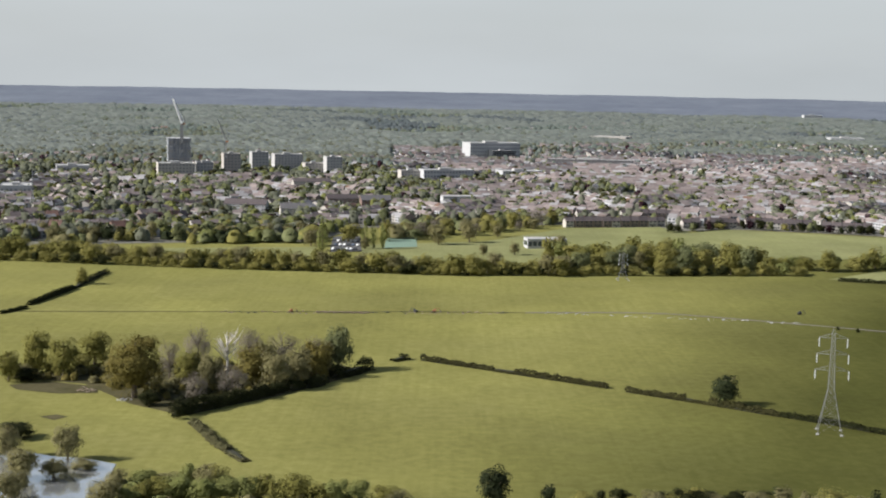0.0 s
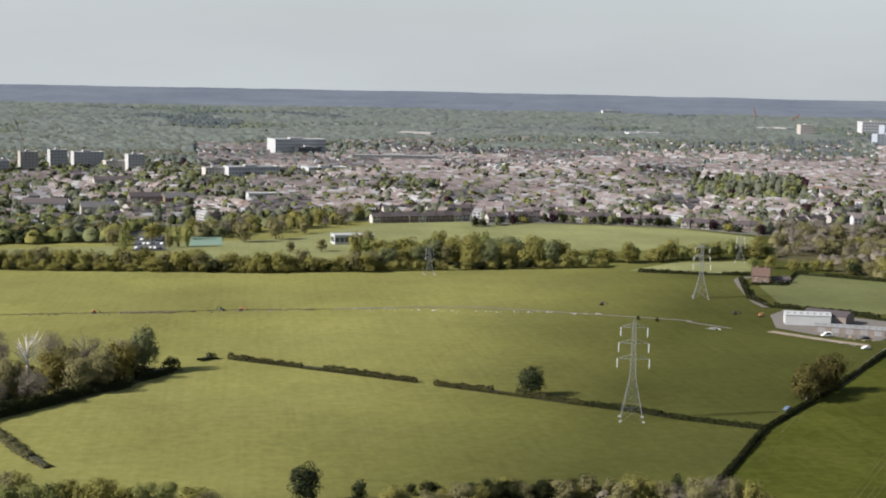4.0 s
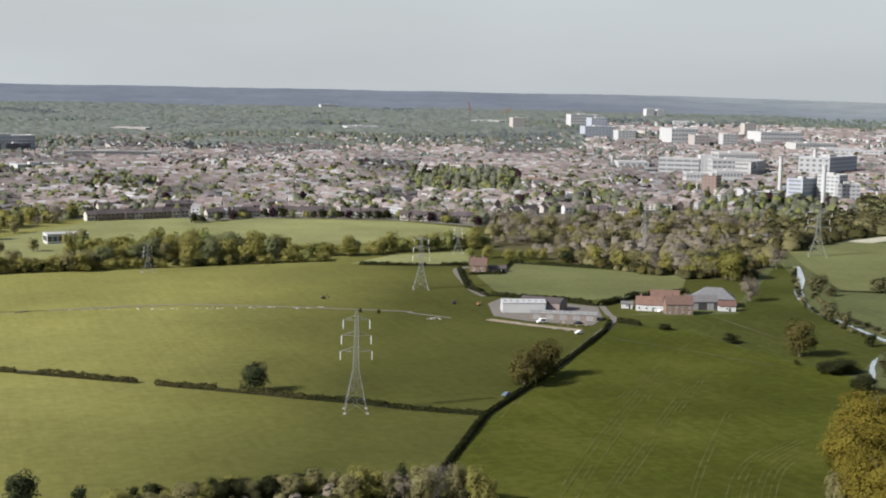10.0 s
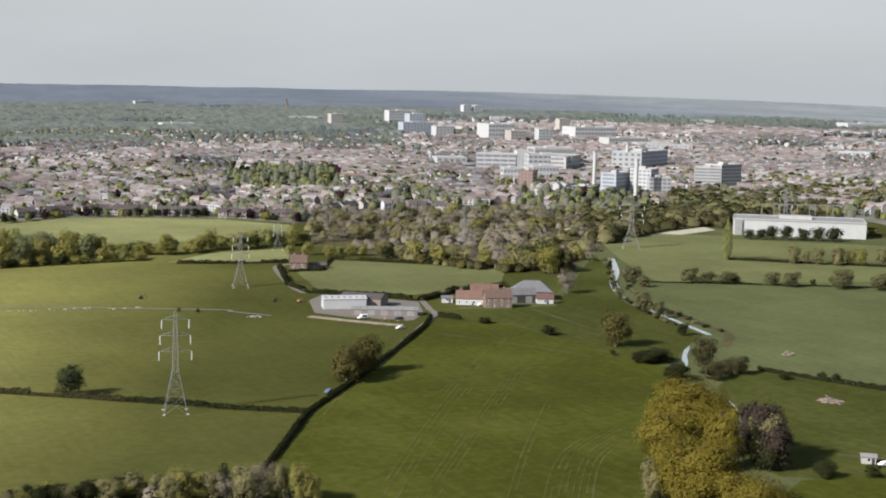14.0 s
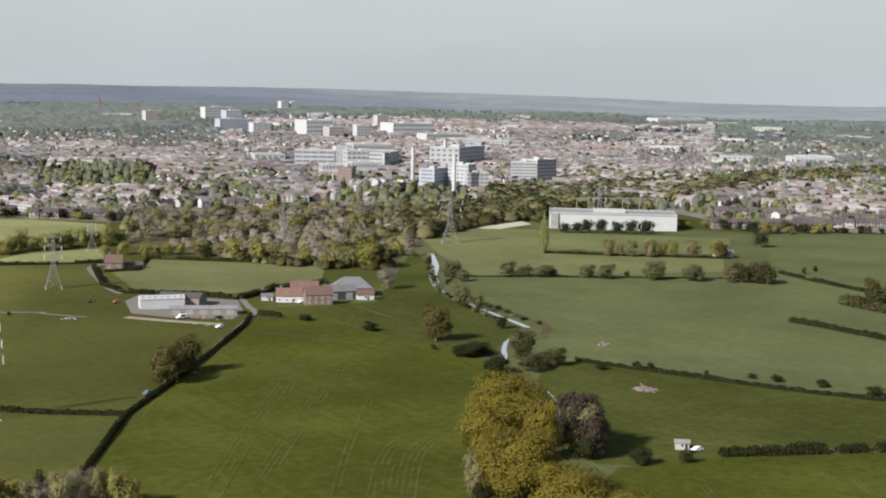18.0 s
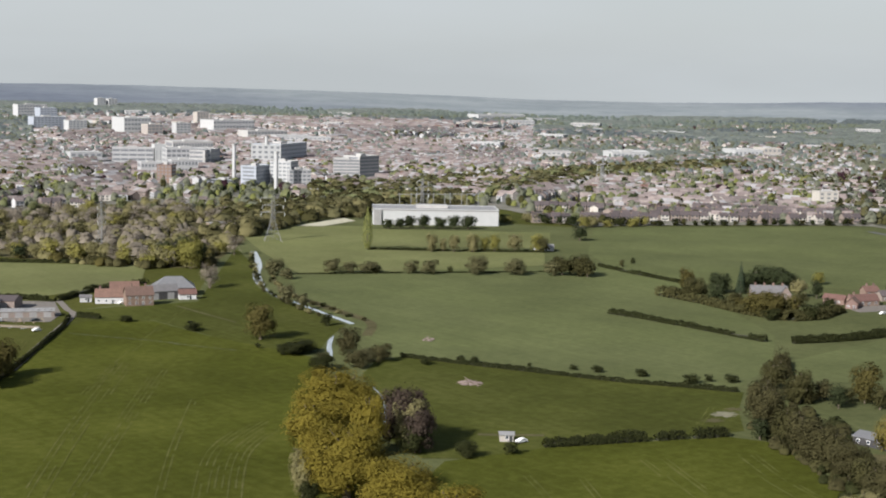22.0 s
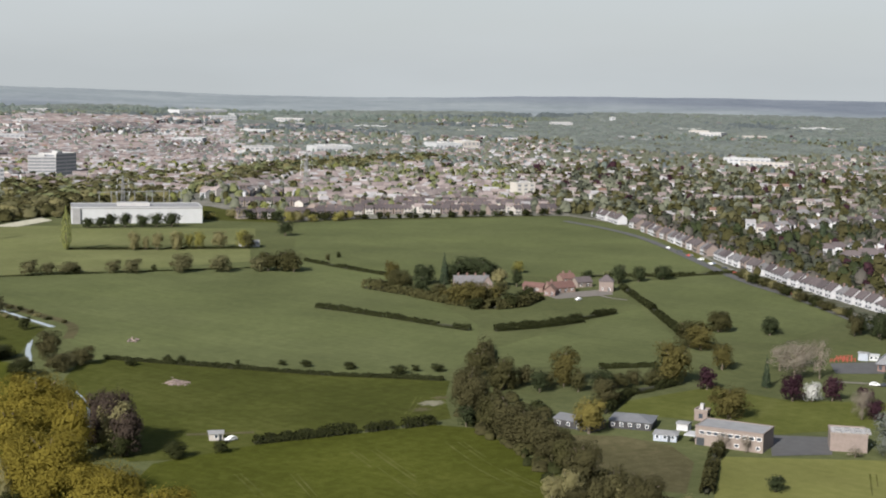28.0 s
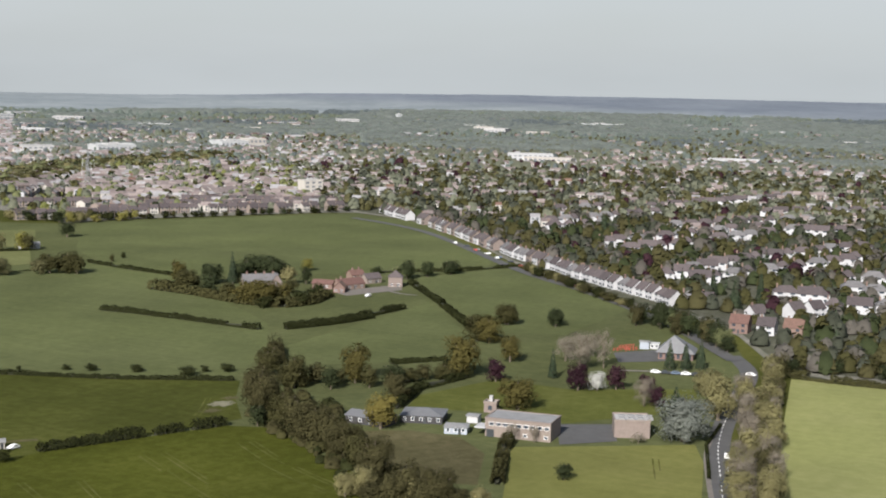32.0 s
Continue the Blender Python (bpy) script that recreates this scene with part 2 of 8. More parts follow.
TWIGS = foliage("budding_twigs", (0.15, 0.1368, 0.0644), (0.2136, 0.1956, 0.09315), (0.282, 0.2592, 0.1265), 0.40)
GREYTWIGS = foliage("grey_twigs", (0.166, 0.1449, 0.1133), (0.2359, 0.2063, 0.163), (0.3014, 0.2668, 0.2102), 0.35)
# Darker olive leaf; on the right-hand trees the colour stands for cloud shade.
OLIVE = foliage("olive_shade_leaves", (0.0396, 0.0378, 0.0144), (0.0594, 0.0567, 0.0225), (0.0864, 0.0828, 0.0342), 0.3)
HAZEL = foliage("hazel_leaves", (0.054, 0.047, 0.015), (0.088, 0.077, 0.025), (0.13, 0.114, 0.038), 0.32)
MAROON = foliage("copper_leaves", (0.015, 0.007, 0.0105), (0.0305, 0.0135, 0.0185), (0.0505, 0.0245, 0.0295), 0.15)
BLOSSOM = foliage("white_blossom", (0.2228, 0.2228, 0.2003), (0.3848, 0.3848, 0.3562), (0.5573, 0.5573, 0.5347), 0.20)
CONIFER = foliage("conifer_needles", (0.0174, 0.0258, 0.0156), (0.036, 0.0498, 0.0288), (0.0642, 0.0792, 0.0432), 0.10)
BLUECEDAR = foliage("blue_cedar_needles", (0.084, 0.092, 0.08), (0.132, 0.1424, 0.124), (0.184, 0.196, 0.172), 0.15)
HEDGE = foliage("hedge_leaves", (0.01614, 0.01788, 0.006343), (0.02652, 0.02998, 0.01038), (0.03978, 0.04497, 0.01557), 0.20)
BELT = foliage("belt_leaves", (0.1694, 0.1571, 0.0488), (0.2494, 0.231, 0.072), (0.3242, 0.3007, 0.0936), 0.40)
# Town leaves are lightened and greyed; distance haze sits in the colour.
TOWNLEAF = foliage("hazed_garden_leaves", (0.1681, 0.1788, 0.1282), (0.2148, 0.2263, 0.1635), (0.2624, 0.2772, 0.2025), 0.50)
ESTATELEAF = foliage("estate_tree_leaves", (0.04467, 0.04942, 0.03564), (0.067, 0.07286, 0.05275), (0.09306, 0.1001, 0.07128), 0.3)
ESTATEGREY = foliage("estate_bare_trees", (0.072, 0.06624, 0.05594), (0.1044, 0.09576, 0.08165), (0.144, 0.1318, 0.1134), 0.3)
# Far leaves are pale and bluish: aerial haze painted into the colour.
WOODLEAF = foliage("hazed_wood_leaves", (0.2265, 0.2656, 0.2364), (0.2516, 0.2939, 0.2628), (0.2821, 0.3298, 0.2938), 0.62)
WOODLEAF3 = foliage("hazed_olive_wood_leaves", (0.2358, 0.2638, 0.1971), (0.2618, 0.2938, 0.2187), (0.2936, 0.3283, 0.2449), 0.62)
WOODLEAF2 = foliage("hazed_dark_wood_leaves", (0.184, 0.2134, 0.2193), (0.2047, 0.2365, 0.2428), (0.2288, 0.2651, 0.2723), 0.62)
# Canopy greyed the same way, with haze in its colour.
CANOPY = surface("hazed_woodland_canopy", (0.145, 0.162, 0.142), 0.95, 0.45, 0.03, relief=0, spec=0.1)
LOGWOOD = surface("cut_logs", (0.27, 0.21, 0.19), 0.95, 0.35, 0.8)
THICKET = surface("tangled_stems", (0.03, 0.031, 0.016), 0.95, 0.4, 0.9, relief=0.05)
WILLOWBUSH = foliage("willow_bush_leaves", (0.08925, 0.085, 0.0408), (0.1232, 0.1173, 0.0578), (0.1573, 0.1496, 0.0765), 0.4)
SALLOW = foliage("sallow_leaves", (0.0468, 0.0432, 0.0189), (0.0684, 0.063, 0.0279), (0.0972, 0.09, 0.0405), 0.35)
BROWNTWIGS = foliage("brown_twigs", (0.042, 0.0312, 0.024), (0.06, 0.045, 0.0348), (0.084, 0.0648, 0.051), 0.25)
BARK = surface("bark", (0.14, 0.115, 0.085), 0.95, 0.4, 1.5, relief=0.05)
DEADWOOD = surface("bleached_dead_wood", (0.6, 0.56, 0.52), 0.9, 0.25, 1.5)

NETTING = surface("scaffold_netting", (0.36, 0.38, 0.41), 0.9, 0.15, 0.3)
BRICK = surface("red_brick", (0.2, 0.136, 0.113), 0.9, 0.25, 0.8, each=0.15)
SANDBRICK = surface("sand_brick", (0.37, 0.338, 0.312), 0.9, 0.2, 0.8, each=0.12)
BROWNBRICK = surface("brown_brick", (0.22, 0.178, 0.156), 0.9, 0.22, 0.8, each=0.12)
RENDER = surface("white_render", (0.462, 0.462, 0.4718), 0.85, 0.12, 0.4, each=0.16)
CREAM = surface("cream_render", (0.4185, 0.3897, 0.3536), 0.85, 0.15, 0.4, each=0.2)
# Far house walls: muted, faintly blue render with haze in the colour.
FARRENDER = surface("haze_tinted_render", (0.3685, 0.372, 0.3786), 0.9, 0.15, 0.3, each=0.22)
PALESLATE = surface("pale_slates", (0.15, 0.152, 0.158), 0.6, 0.2, 0.6)
TILE = surface("brown_roof_tiles", (0.09, 0.074, 0.075), 0.85, 0.3, 0.7, each=0.32)
BROWNTILE = surface("weathered_red_brown_tiles", (0.13, 0.083, 0.066), 0.85, 0.3, 0.7, each=0.15)
FARMBRICK = surface("warm_farm_brick", (0.185, 0.13, 0.1), 0.9, 0.25, 0.8)
REDTILE = surface("red_roof_tiles", (0.145, 0.083, 0.067), 0.85, 0.3, 0.7, each=0.2)
SLATE = surface("grey_slates", (0.135, 0.13, 0.132), 0.7, 0.25, 0.6, each=0.2)
# Far roofs are lightened and greyed: distance haze put into the colour.
FARTILE = surface("haze_paled_tiles", (0.2137, 0.1765, 0.1676), 0.9, 0.3, 0.3, each=0.38)
FARSLATE = surface("haze_paled_slates", (0.287, 0.2788, 0.2829), 0.9, 0.25, 0.3, each=0.25)
SHEET = surface("grey_sheet_roofing", (0.27, 0.268, 0.265), 0.65, 0.22, 0.3, metal=0.15)
WHITEPANEL = surface("white_cladding", (0.4125, 0.4198, 0.4235), 0.6, 0.1, 0.2)
CONCRETE = surface("concrete", (0.4, 0.3936, 0.387), 0.9, 0.18, 0.2, each=0.08)
PALECONC = surface("pale_concrete", (0.4211, 0.4235, 0.4304), 0.9, 0.15, 0.2, each=0.08)
BLUEPANEL = surface("blue_grey_panel", (0.33, 0.36, 0.41), 0.5, 0.15, 0.2)
STEEL = surface("galvanised_steel", (0.2281, 0.2333, 0.2385), 0.55, 0.12, 1.0, metal=0.2)
# Lighter glass for far blocks, haze included in its colour.
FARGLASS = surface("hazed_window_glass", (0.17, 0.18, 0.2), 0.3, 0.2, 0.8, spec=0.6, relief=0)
GLASSY = surface("window_glass", (0.05, 0.06, 0.075), 0.15, 0.2, 0.8, spec=0.7, relief=0)
PORCELAIN = surface("insulator_glass", (0.576, 0.592, 0.592), 0.3, 0.1, 2.0, relief=0)
TIMBER = surface("weathered_timber", (0.28, 0.22, 0.17), 0.9, 0.3, 1.0)
BLACKTIMBER = surface("tarred_boards", (0.05, 0.048, 0.05), 0.85, 0.3, 1.0)
ORANGE = surface("orange_paint", (0.33, 0.15, 0.07), 0.6, 0.2, 1.0)
REDPAINT = surface("red_paint", (0.42, 0.085, 0.065), 0.5, 0.15, 1.0)
DARKPAINT = surface("dark_paint", (0.04, 0.045, 0.05), 0.45, 0.15, 1.0)
BLUEPAINT = surface("blue_paint", (0.11, 0.145, 0.2), 0.45, 0.15, 1.0)
WHITEPAINT = surface("white_paint", (0.8, 0.8, 0.79), 0.4, 0.06, 1.0)
TYRE = surface("rubber", (0.03, 0.03, 0.03), 0.9, 0.2, 2.0)

WATER, _nt, _b = shader("still_water")
_b.inputs["Base Color"].default_value = (0.66, 0.68, 0.68, 1)
_b.inputs["Roughness"].default_value = 0.06
_b.inputs["Specular IOR Level"].default_value = 0.9
_n = noise_of(_nt, 0.8, 3)
bump(_nt, _b, _n.outputs["Fac"], 0.15, 0.05)
_b.inputs["Metallic"].default_value = 0.8


# ---- building helpers ----
def mesh_of(name, verts, faces, material):
    me = bpy.data.meshes.new(name)
    me.from_pydata([tuple(v) for v in verts], [], [tuple(f) for f in faces])
    me.materials.append(material)
    return me


def soften(me, normals):
    """Shades leaf clumps by the swell of the crown that they sit on."""
    a = me.attributes.new("custom_normal", "FLOAT_VECTOR", "POINT")
    a.data.foreach_set("vector", np.ascontiguousarray(normals, np.float32).ravel())
    return me


def unit(v):
    return v / (np.linalg.norm(v, axis=1, keepdims=True) + 1e-9)


def part(name, bm, material, parent, label=""):
    """Links a bmesh or a mesh as one mesh object under a thing or a part."""
    if isinstance(bm, bmesh.types.BMesh):
        me = bpy.data.meshes.new(name)
        bmesh.ops.recalc_face_normals(bm, faces=bm.faces)
        bm.to_mesh(me)
        bm.free()
        me.materials.append(material)
    else:
        me = bm
    ob = new(name, me)
    ob.parent = parent
    if label:
        tagged(ob, label)
    return ob


def thing(name, label, category, at=(0, 0), turn=0.0, group="", kind="", z=None):
    ob = new(name)
    ob.empty_display_size = 0.5
    ob.matrix_basis = pose(at[0], at[1], terrain(*at) if z is None else z, 0, 0, turn)
    return tagged(ob, label, category, group, kind)


def box(bm, x0, x1, y0, y1, z0, z1, bevel=0.0):
    vs = [bm.verts.new(p) for p in ((x0, y0, z0), (x1, y0, z0), (x1, y1, z0), (x0, y1, z0), (x0, y0, z1), (x1, y0, z1), (x1, y1, z1), (x0, y1, z1))]
    fs = [bm.faces.new([vs[i] for i in f]) for f in ((3, 2, 1, 0), (4, 5, 6, 7), (0, 1, 5, 4), (1, 2, 6, 5), (2, 3, 7, 6), (3, 0, 4, 7))]
    if bevel:
        bmesh.ops.bevel(bm, geom=list({e for f in fs for e in f.edges}), offset=bevel, segments=1, affect="EDGES")
    return bm


def boxes(*args):
    bm = bmesh.new()
    for a in args:
        box(bm, *a)
    return bm


def prism(bm, profile, x0, x1):
    """A profile in y and z, drawn along x."""
    a = [bm.verts.new((x0, y, z)) for y, z in profile]
    b = [bm.verts.new((x1, y, z)) for y, z in profile]
    n = len(profile)
    bm.faces.new(a[::-1]), bm.faces.new(b)
    for i in range(n):
        bm.faces.new((a[i], a[(i + 1) % n], b[(i + 1) % n], b[i]))
    return bm


def strut(bm, a, b, r, sides=3):
    """A thin bar from a to b."""
    a, b = Vector(a), Vector(b)
    d = (b - a).normalized()
    u = d.orthogonal().normalized()
    v = d.cross(u)
    ring = [[bm.verts.new(p + r * (math.cos(k) * u + math.sin(k) * v)) for k in (2 * math.pi * i / sides for i in range(sides))] for p in (a, b)]
    for i in range(sides):
        j = (i + 1) % sides
        bm.faces.new((ring[0][i], ring[0][j], ring[1][j], ring[1][i]))
    bm.faces.new(ring[0][::-1]), bm.faces.new(ring[1])


def tube(verts, faces, a, b, ra, rb, sides=5):
    """A tapered limb added to lists of vertices and faces."""
    a, b = np.array(a, float), np.array(b, float)
    d = (b - a) / (np.linalg.norm(b - a) + 1e-9)
    u = np.cross(d, (0.3, 0.9, 0.1))
    u /= np.linalg.norm(u) + 1e-9
    v = np.cross(d, u)
    k = len(verts)
    for p, r in ((a, ra), (b, rb)):
        for i in range(sides):
            ang = 2 * math.pi * i / sides
            verts.append(p + r * (math.cos(ang) * u + math.sin(ang) * v))
    for i in range(sides):
        j = (i + 1) % sides
        faces.append((k + i, k + j, k + sides + j, k + sides + i))


def smooth_gain(az):
    return 64.0 - 20.0 * math.exp(-(((az - 46.0) / 9.0) ** 2))


def terrain(x, y):
    """The land is level near by and rises to low wooded hills at the skyline."""
    r = math.hypot(x, y)
    return smooth_gain(math.degrees(math.atan2(x, y))) * min(1.2, max(0.0, (r - 2000) / 2900)) ** 1.5


def leaf_quads(rng, centres, normals, size, lift=0.25):
    """Bent four-cornered leaf clumps at the centres; returns vertices and faces."""
    n = len(centres)
    nrm = normals + rng.normal(0, 0.38, (n, 3)) + (0, 0, lift)
    nrm /= np.linalg.norm(nrm, axis=1, keepdims=True) + 1e-9
    t = np.cross(nrm, rng.normal(0, 1, (n, 3)))
    t /= np.linalg.norm(t, axis=1, keepdims=True) + 1e-9
    b = np.cross(nrm, t)
    s = size * rng.uniform(0.6, 1.35, (n, 1))
    k = rng.uniform(0.6, 1.0, (n, 4, 1))
    corners = np.stack([t, b, -t, -b], 1) * s[:, None] * k
    corners[:, ::2] -= nrm[:, None] * s[:, None] * 0.22
    verts = (centres[:, None] + corners).reshape(-1, 3)
    faces = np.arange(4 * n).reshape(n, 4)
    swell = unit(unit(normals) + (0, 0, 0.25) + 0.33 * nrm)
    return verts, faces, np.repeat(swell, 4, 0)


def crown_lobes(rng, kind):
    """Centres and radii of the boughs of a crown one unit high and wide; the last is its heart."""
    base = {"round": 0.03, "shrub": 0.0, "low": 0.0, "sparse": 0.1, "spread": 0.04}[kind]
    lobes = []
    for i in range({"round": 19, "shrub": 10, "low": 15, "sparse": 12, "spread": 24}[kind]):
        ang = i * 2.4 + rng.uniform(-0.4, 0.4)
        zz = rng.uniform(0.09, 0.84)
        rr = 0.34 * math.sqrt(max(0.1, 1 - (1.7 * zz - 0.72) ** 2)) * rng.uniform(0.75, 1.05)
        lobes.append(((rr * math.cos(ang), rr * math.sin(ang), base + (1 - base) * zz), rng.uniform(0.11, 0.19), rng.uniform(0.1, 0.17) * (1 - base)))
    lobes.append(((0, 0, base + (1 - base) * 0.48), 0.38, 0.46 * (1 - base)))
    return lobes


def crown_core(rng, kind, keep):
    """Closed lumpy boughs inside a crown: vertices and faces."""
    lobes = crown_lobes(rng, kind)
    v, f, nv, seg = [], [], [], 7
    for (cx, cy, cz), rw, rh in lobes[-keep:]:
        k = len(v)
        for e in (-1.0, -0.35, 0.35, 1.0):
            for i in range(seg):
                a, q = (i + e) * math.tau / seg, rng.uniform(0.52, 0.7)
                v.append((cx + rw * q * math.cos(e) * math.cos(a), cy + rw * q * math.cos(e) * math.sin(a), max(0.0, cz + rh * q * math.sin(e) * 1.15)))
                nv.append((math.cos(e) * math.cos(a) + 1.2 * cx, math.cos(e) * math.sin(a) + 1.2 * cy, math.sin(e) + 0.3))
        for j in range(3):
            for i in range(seg):
                p, q = k + j * seg + i, k + j * seg + (i + 1) % seg
                f.append((p, q, q + seg, p + seg))
        t = k + 3 * seg
        f.extend([(t, t + 1, t + 2, t + 3), (t, t + 3, t + 4, t + 6), (t + 4, t + 5, t + 6, t + 4)][:2])
    return np.array(v), np.array(f), unit(np.array(nv))


def crown_points(rng, kind, n):
    """Points and outward directions in a crown one unit high and one unit wide."""
    pts, nrm = [], []
    if kind == "cone":
        z = 1 - np.sqrt(rng.uniform(0.0, 1, n)) * 0.95
        ang = rng.uniform(0, 2 * math.pi, n)
        r = 0.5 * (1 - z) ** 0.85 * (0.72 + 0.28 * np.abs(np.sin(z * 26 + 0.6 * np.sin(3 * ang)))) * rng.uniform(0.75, 1.05, n)
        p = np.stack([r * np.cos(ang), r * np.sin(ang), z], 1)
        return p, np.stack([np.cos(ang), np.sin(ang), np.full(n, 0.5)], 1)
    if kind == "column":
        z = rng.uniform(0.03, 1, n)
        ang = rng.uniform(0, 2 * math.pi, n)
        r = 0.5 * np.clip(np.sin(np.clip(z, 0, 1) ** 0.7 * math.pi), 0.12, 1) * rng.uniform(0.7, 1.08, n) * (1 + 0.15 * np.sin(5 * ang + 9 * z))
        return np.stack([r * np.cos(ang), r * np.sin(ang), z], 1), np.stack([np.cos(ang), np.sin(ang), np.full(n, 0.3)], 1)
    lobes = crown_lobes(rng, kind)
    weight = np.array([l[1] ** 2 for l in lobes])
    pick = rng.choice(len(lobes), n, p=weight / weight.sum())
    d = rng.normal(0, 1, (n, 3))
    d[:, 2] += 0.25
    d /= np.linalg.norm(d, axis=1, keepdims=True)
    depth = rng.uniform(0.7, 1.0, (n, 1)) + 0.32 * rng.random((n, 1)) ** 2 if kind != "sparse" else rng.uniform(0.5, 1.1, (n, 1))
    c = np.array([l[0] for l in lobes])[pick]
    rad = np.array([(l[1], l[1], l[2]) for l in lobes])[pick]
    p = c + d * rad * depth
    keep = (p[:, 2] > 0.01)
    return p[keep], d[keep]


_crowns, _trunks = {}, {}
GRAIN = {"finest": (17000, 0.0125), "extra": (6500, 0.0175), "fine": (2400, 0.027), "mid": (600, 0.047), "coarse": (110, 0.1)}


def crown_mesh(kind, grain, seed, material):
    key = (kind, grain, seed, material.name)
    if key not in _crowns:
        rng = np.random.default_rng(100 + seed * 7 + len(kind))
        n, s = GRAIN[grain]
        if kind == "sparse":
            n, s = int(n * 1.5), s * 0.5
        p, d = crown_points(rng, kind, n)
        v, f, nv = leaf_quads(rng, p, 0.55 * d + 1.5 * unit(p - (0, 0, 0.42)), s)
        if kind in ("round", "spread", "low", "shrub"):
            cv, cf, cn = crown_core(np.random.default_rng(100 + seed * 7 + len(kind)), kind, {"finest": 14, "extra": 10, "fine": 6, "mid": 3, "coarse": 1}[grain])
            v, f, nv = np.concatenate([v, cv]), np.concatenate([f, cf + len(v)]), np.concatenate([nv, cn])
        _crowns[key] = mesh_of("crown", v, f, material)
        soften(_crowns[key], nv)
    return _crowns[key]


def trunk_mesh(kind, seed, material):
    key = (kind, seed, material.name)
    if key not in _trunks:
        rng = random.Random(seed * 31 + 5)
        v, f = [], []
        if kind in ("cone", "column"):
            tube(v, f, (0, 0, -0.01), (0, 0, 0.9), 0.035, 0.006)
        else:
            thick = {"round": 0.036, "spread": 0.04, "sparse": 0.026, "shrub": 0.02, "low": 0.03, "dead": 0.036}[kind]
            fork = 0.1 if kind == "shrub" else 0.3
            tube(v, f, (0, 0, -0.01), (0.01, 0, fork), thick * 1.25, thick * 0.8, 6)
            tube(v, f, (0.01, 0, fork), (0.0, 0.02, 0.86), thick * 0.8, thick * 0.15, 5)
            for i in range({"sparse": 11, "dead": 16}.get(kind, 6)):
                ang, z0 = i * 2.4 + rng.uniform(-0.3, 0.3), fork + rng.uniform(-0.04, 0.3)
                reach, up = rng.uniform(0.2, 0.32) if kind != "spread" else rng.uniform(0.14, 0.24), rng.uniform(0.12, 0.34)
                e = (reach * math.cos(ang), reach * math.sin(ang), min(0.96, z0 + up))
                tube(v, f, (0, 0, z0), e, thick * 0.45, thick * 0.15, 4)
                if kind in ("sparse", "dead"):
                    for j in range(4):
                        q = rng.uniform(0.4, 0.95)
                        s = (e[0] * q, e[1] * q, z0 + (e[2] - z0) * q)
                        a2 = ang + rng.uniform(-1.2, 1.2)
                        l2 = rng.uniform(0.08, 0.2)
                        tube(v, f, s, (s[0] + l2 * math.cos(a2), s[1] + l2 * math.sin(a2), min(1.02, s[2] + rng.uniform(0.03, 0.2))), thick * 0.2, thick * 0.06, 3)
        _trunks[key] = mesh_of("trunk", v, f, material)
    return _trunks[key]


_count = [0]
KINDS = {
    "oak": ("round", OAK, "broad oak tree with yellow-green spring leaves", "oak_tree"),
    "green": ("round", GREEN, "leafy mid-green tree with a rounded crown", "leafy_tree"),
    "fresh": ("round", FRESH, "tree in fresh pale green spring leaf", "leafy_tree"),
    "dark": ("round", DARK, "dense dark green tree", "leafy_tree"),
    "willow": ("spread", WILLOW, "large golden-yellow willow in new leaf", "willow_tree"),
    "russet": ("spread", RUSSET, "oak tree with russet young leaves", "oak_tree"),
    "belt": ("low", BELT, "hedgerow tree in olive spring leaf", "hedgerow_tree"),
    "twig": ("round", TWIGS, "budding tree with bare twigs showing", "budding_tree"),
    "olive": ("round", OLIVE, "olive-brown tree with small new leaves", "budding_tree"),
    "sallow": ("round", SALLOW, "grey-green sallow tree in soft new leaf", "sallow_tree"),
    "hazel": ("round", HAZEL, "bronze-green oak in new leaf", "oak_tree"),
    "grey": ("sparse", GREYTWIGS, "leafless grey-brown tree with fine twigs", "bare_tree"),
    "brownround": ("round", BROWNTWIGS, "dense brown twiggy tree beside the stream", "bare_tree"),
    "willowbush": ("shrub", WILLOWBUSH, "soft grey-green willow bush in new leaf", "bush"),
    "brownbare": ("sparse", BROWNTWIGS, "leafless brown tree with dense fine twigs", "bare_tree"),
    "maroon": ("round", MAROON, "dark maroon copper beech", "copper_beech"),
    "blossom": ("round", BLOSSOM, "small tree covered in white blossom", "blossom_tree"),
    "conifer": ("cone", CONIFER, "dark green pointed conifer tree", "conifer"),
    "cedar": ("spread", BLUECEDAR, "spreading blue-grey cedar with layered boughs", "cedar_tree"),
    "poplar": ("column", FRESH, "tall narrow columnar poplar", "poplar_tree"),
    "bush": ("shrub", HEDGE, "rounded dark green bush", "bush"),
    "scrub": ("shrub", TWIGS, "olive-brown scrubby bush in bud", "bush"),
    "lightbush": ("shrub", FRESH, "pale green bush in new leaf", "bush"),
    "shrub": ("shrub", BELT, "olive-green bush of the hedgerow", "bush"),
    "sallowbush": ("shrub", SALLOW, "grey-green sallow bush in soft leaf", "bush"),
    "redbush": ("shrub", MAROON, "dark red ornamental garden shrub", "bush"),
}


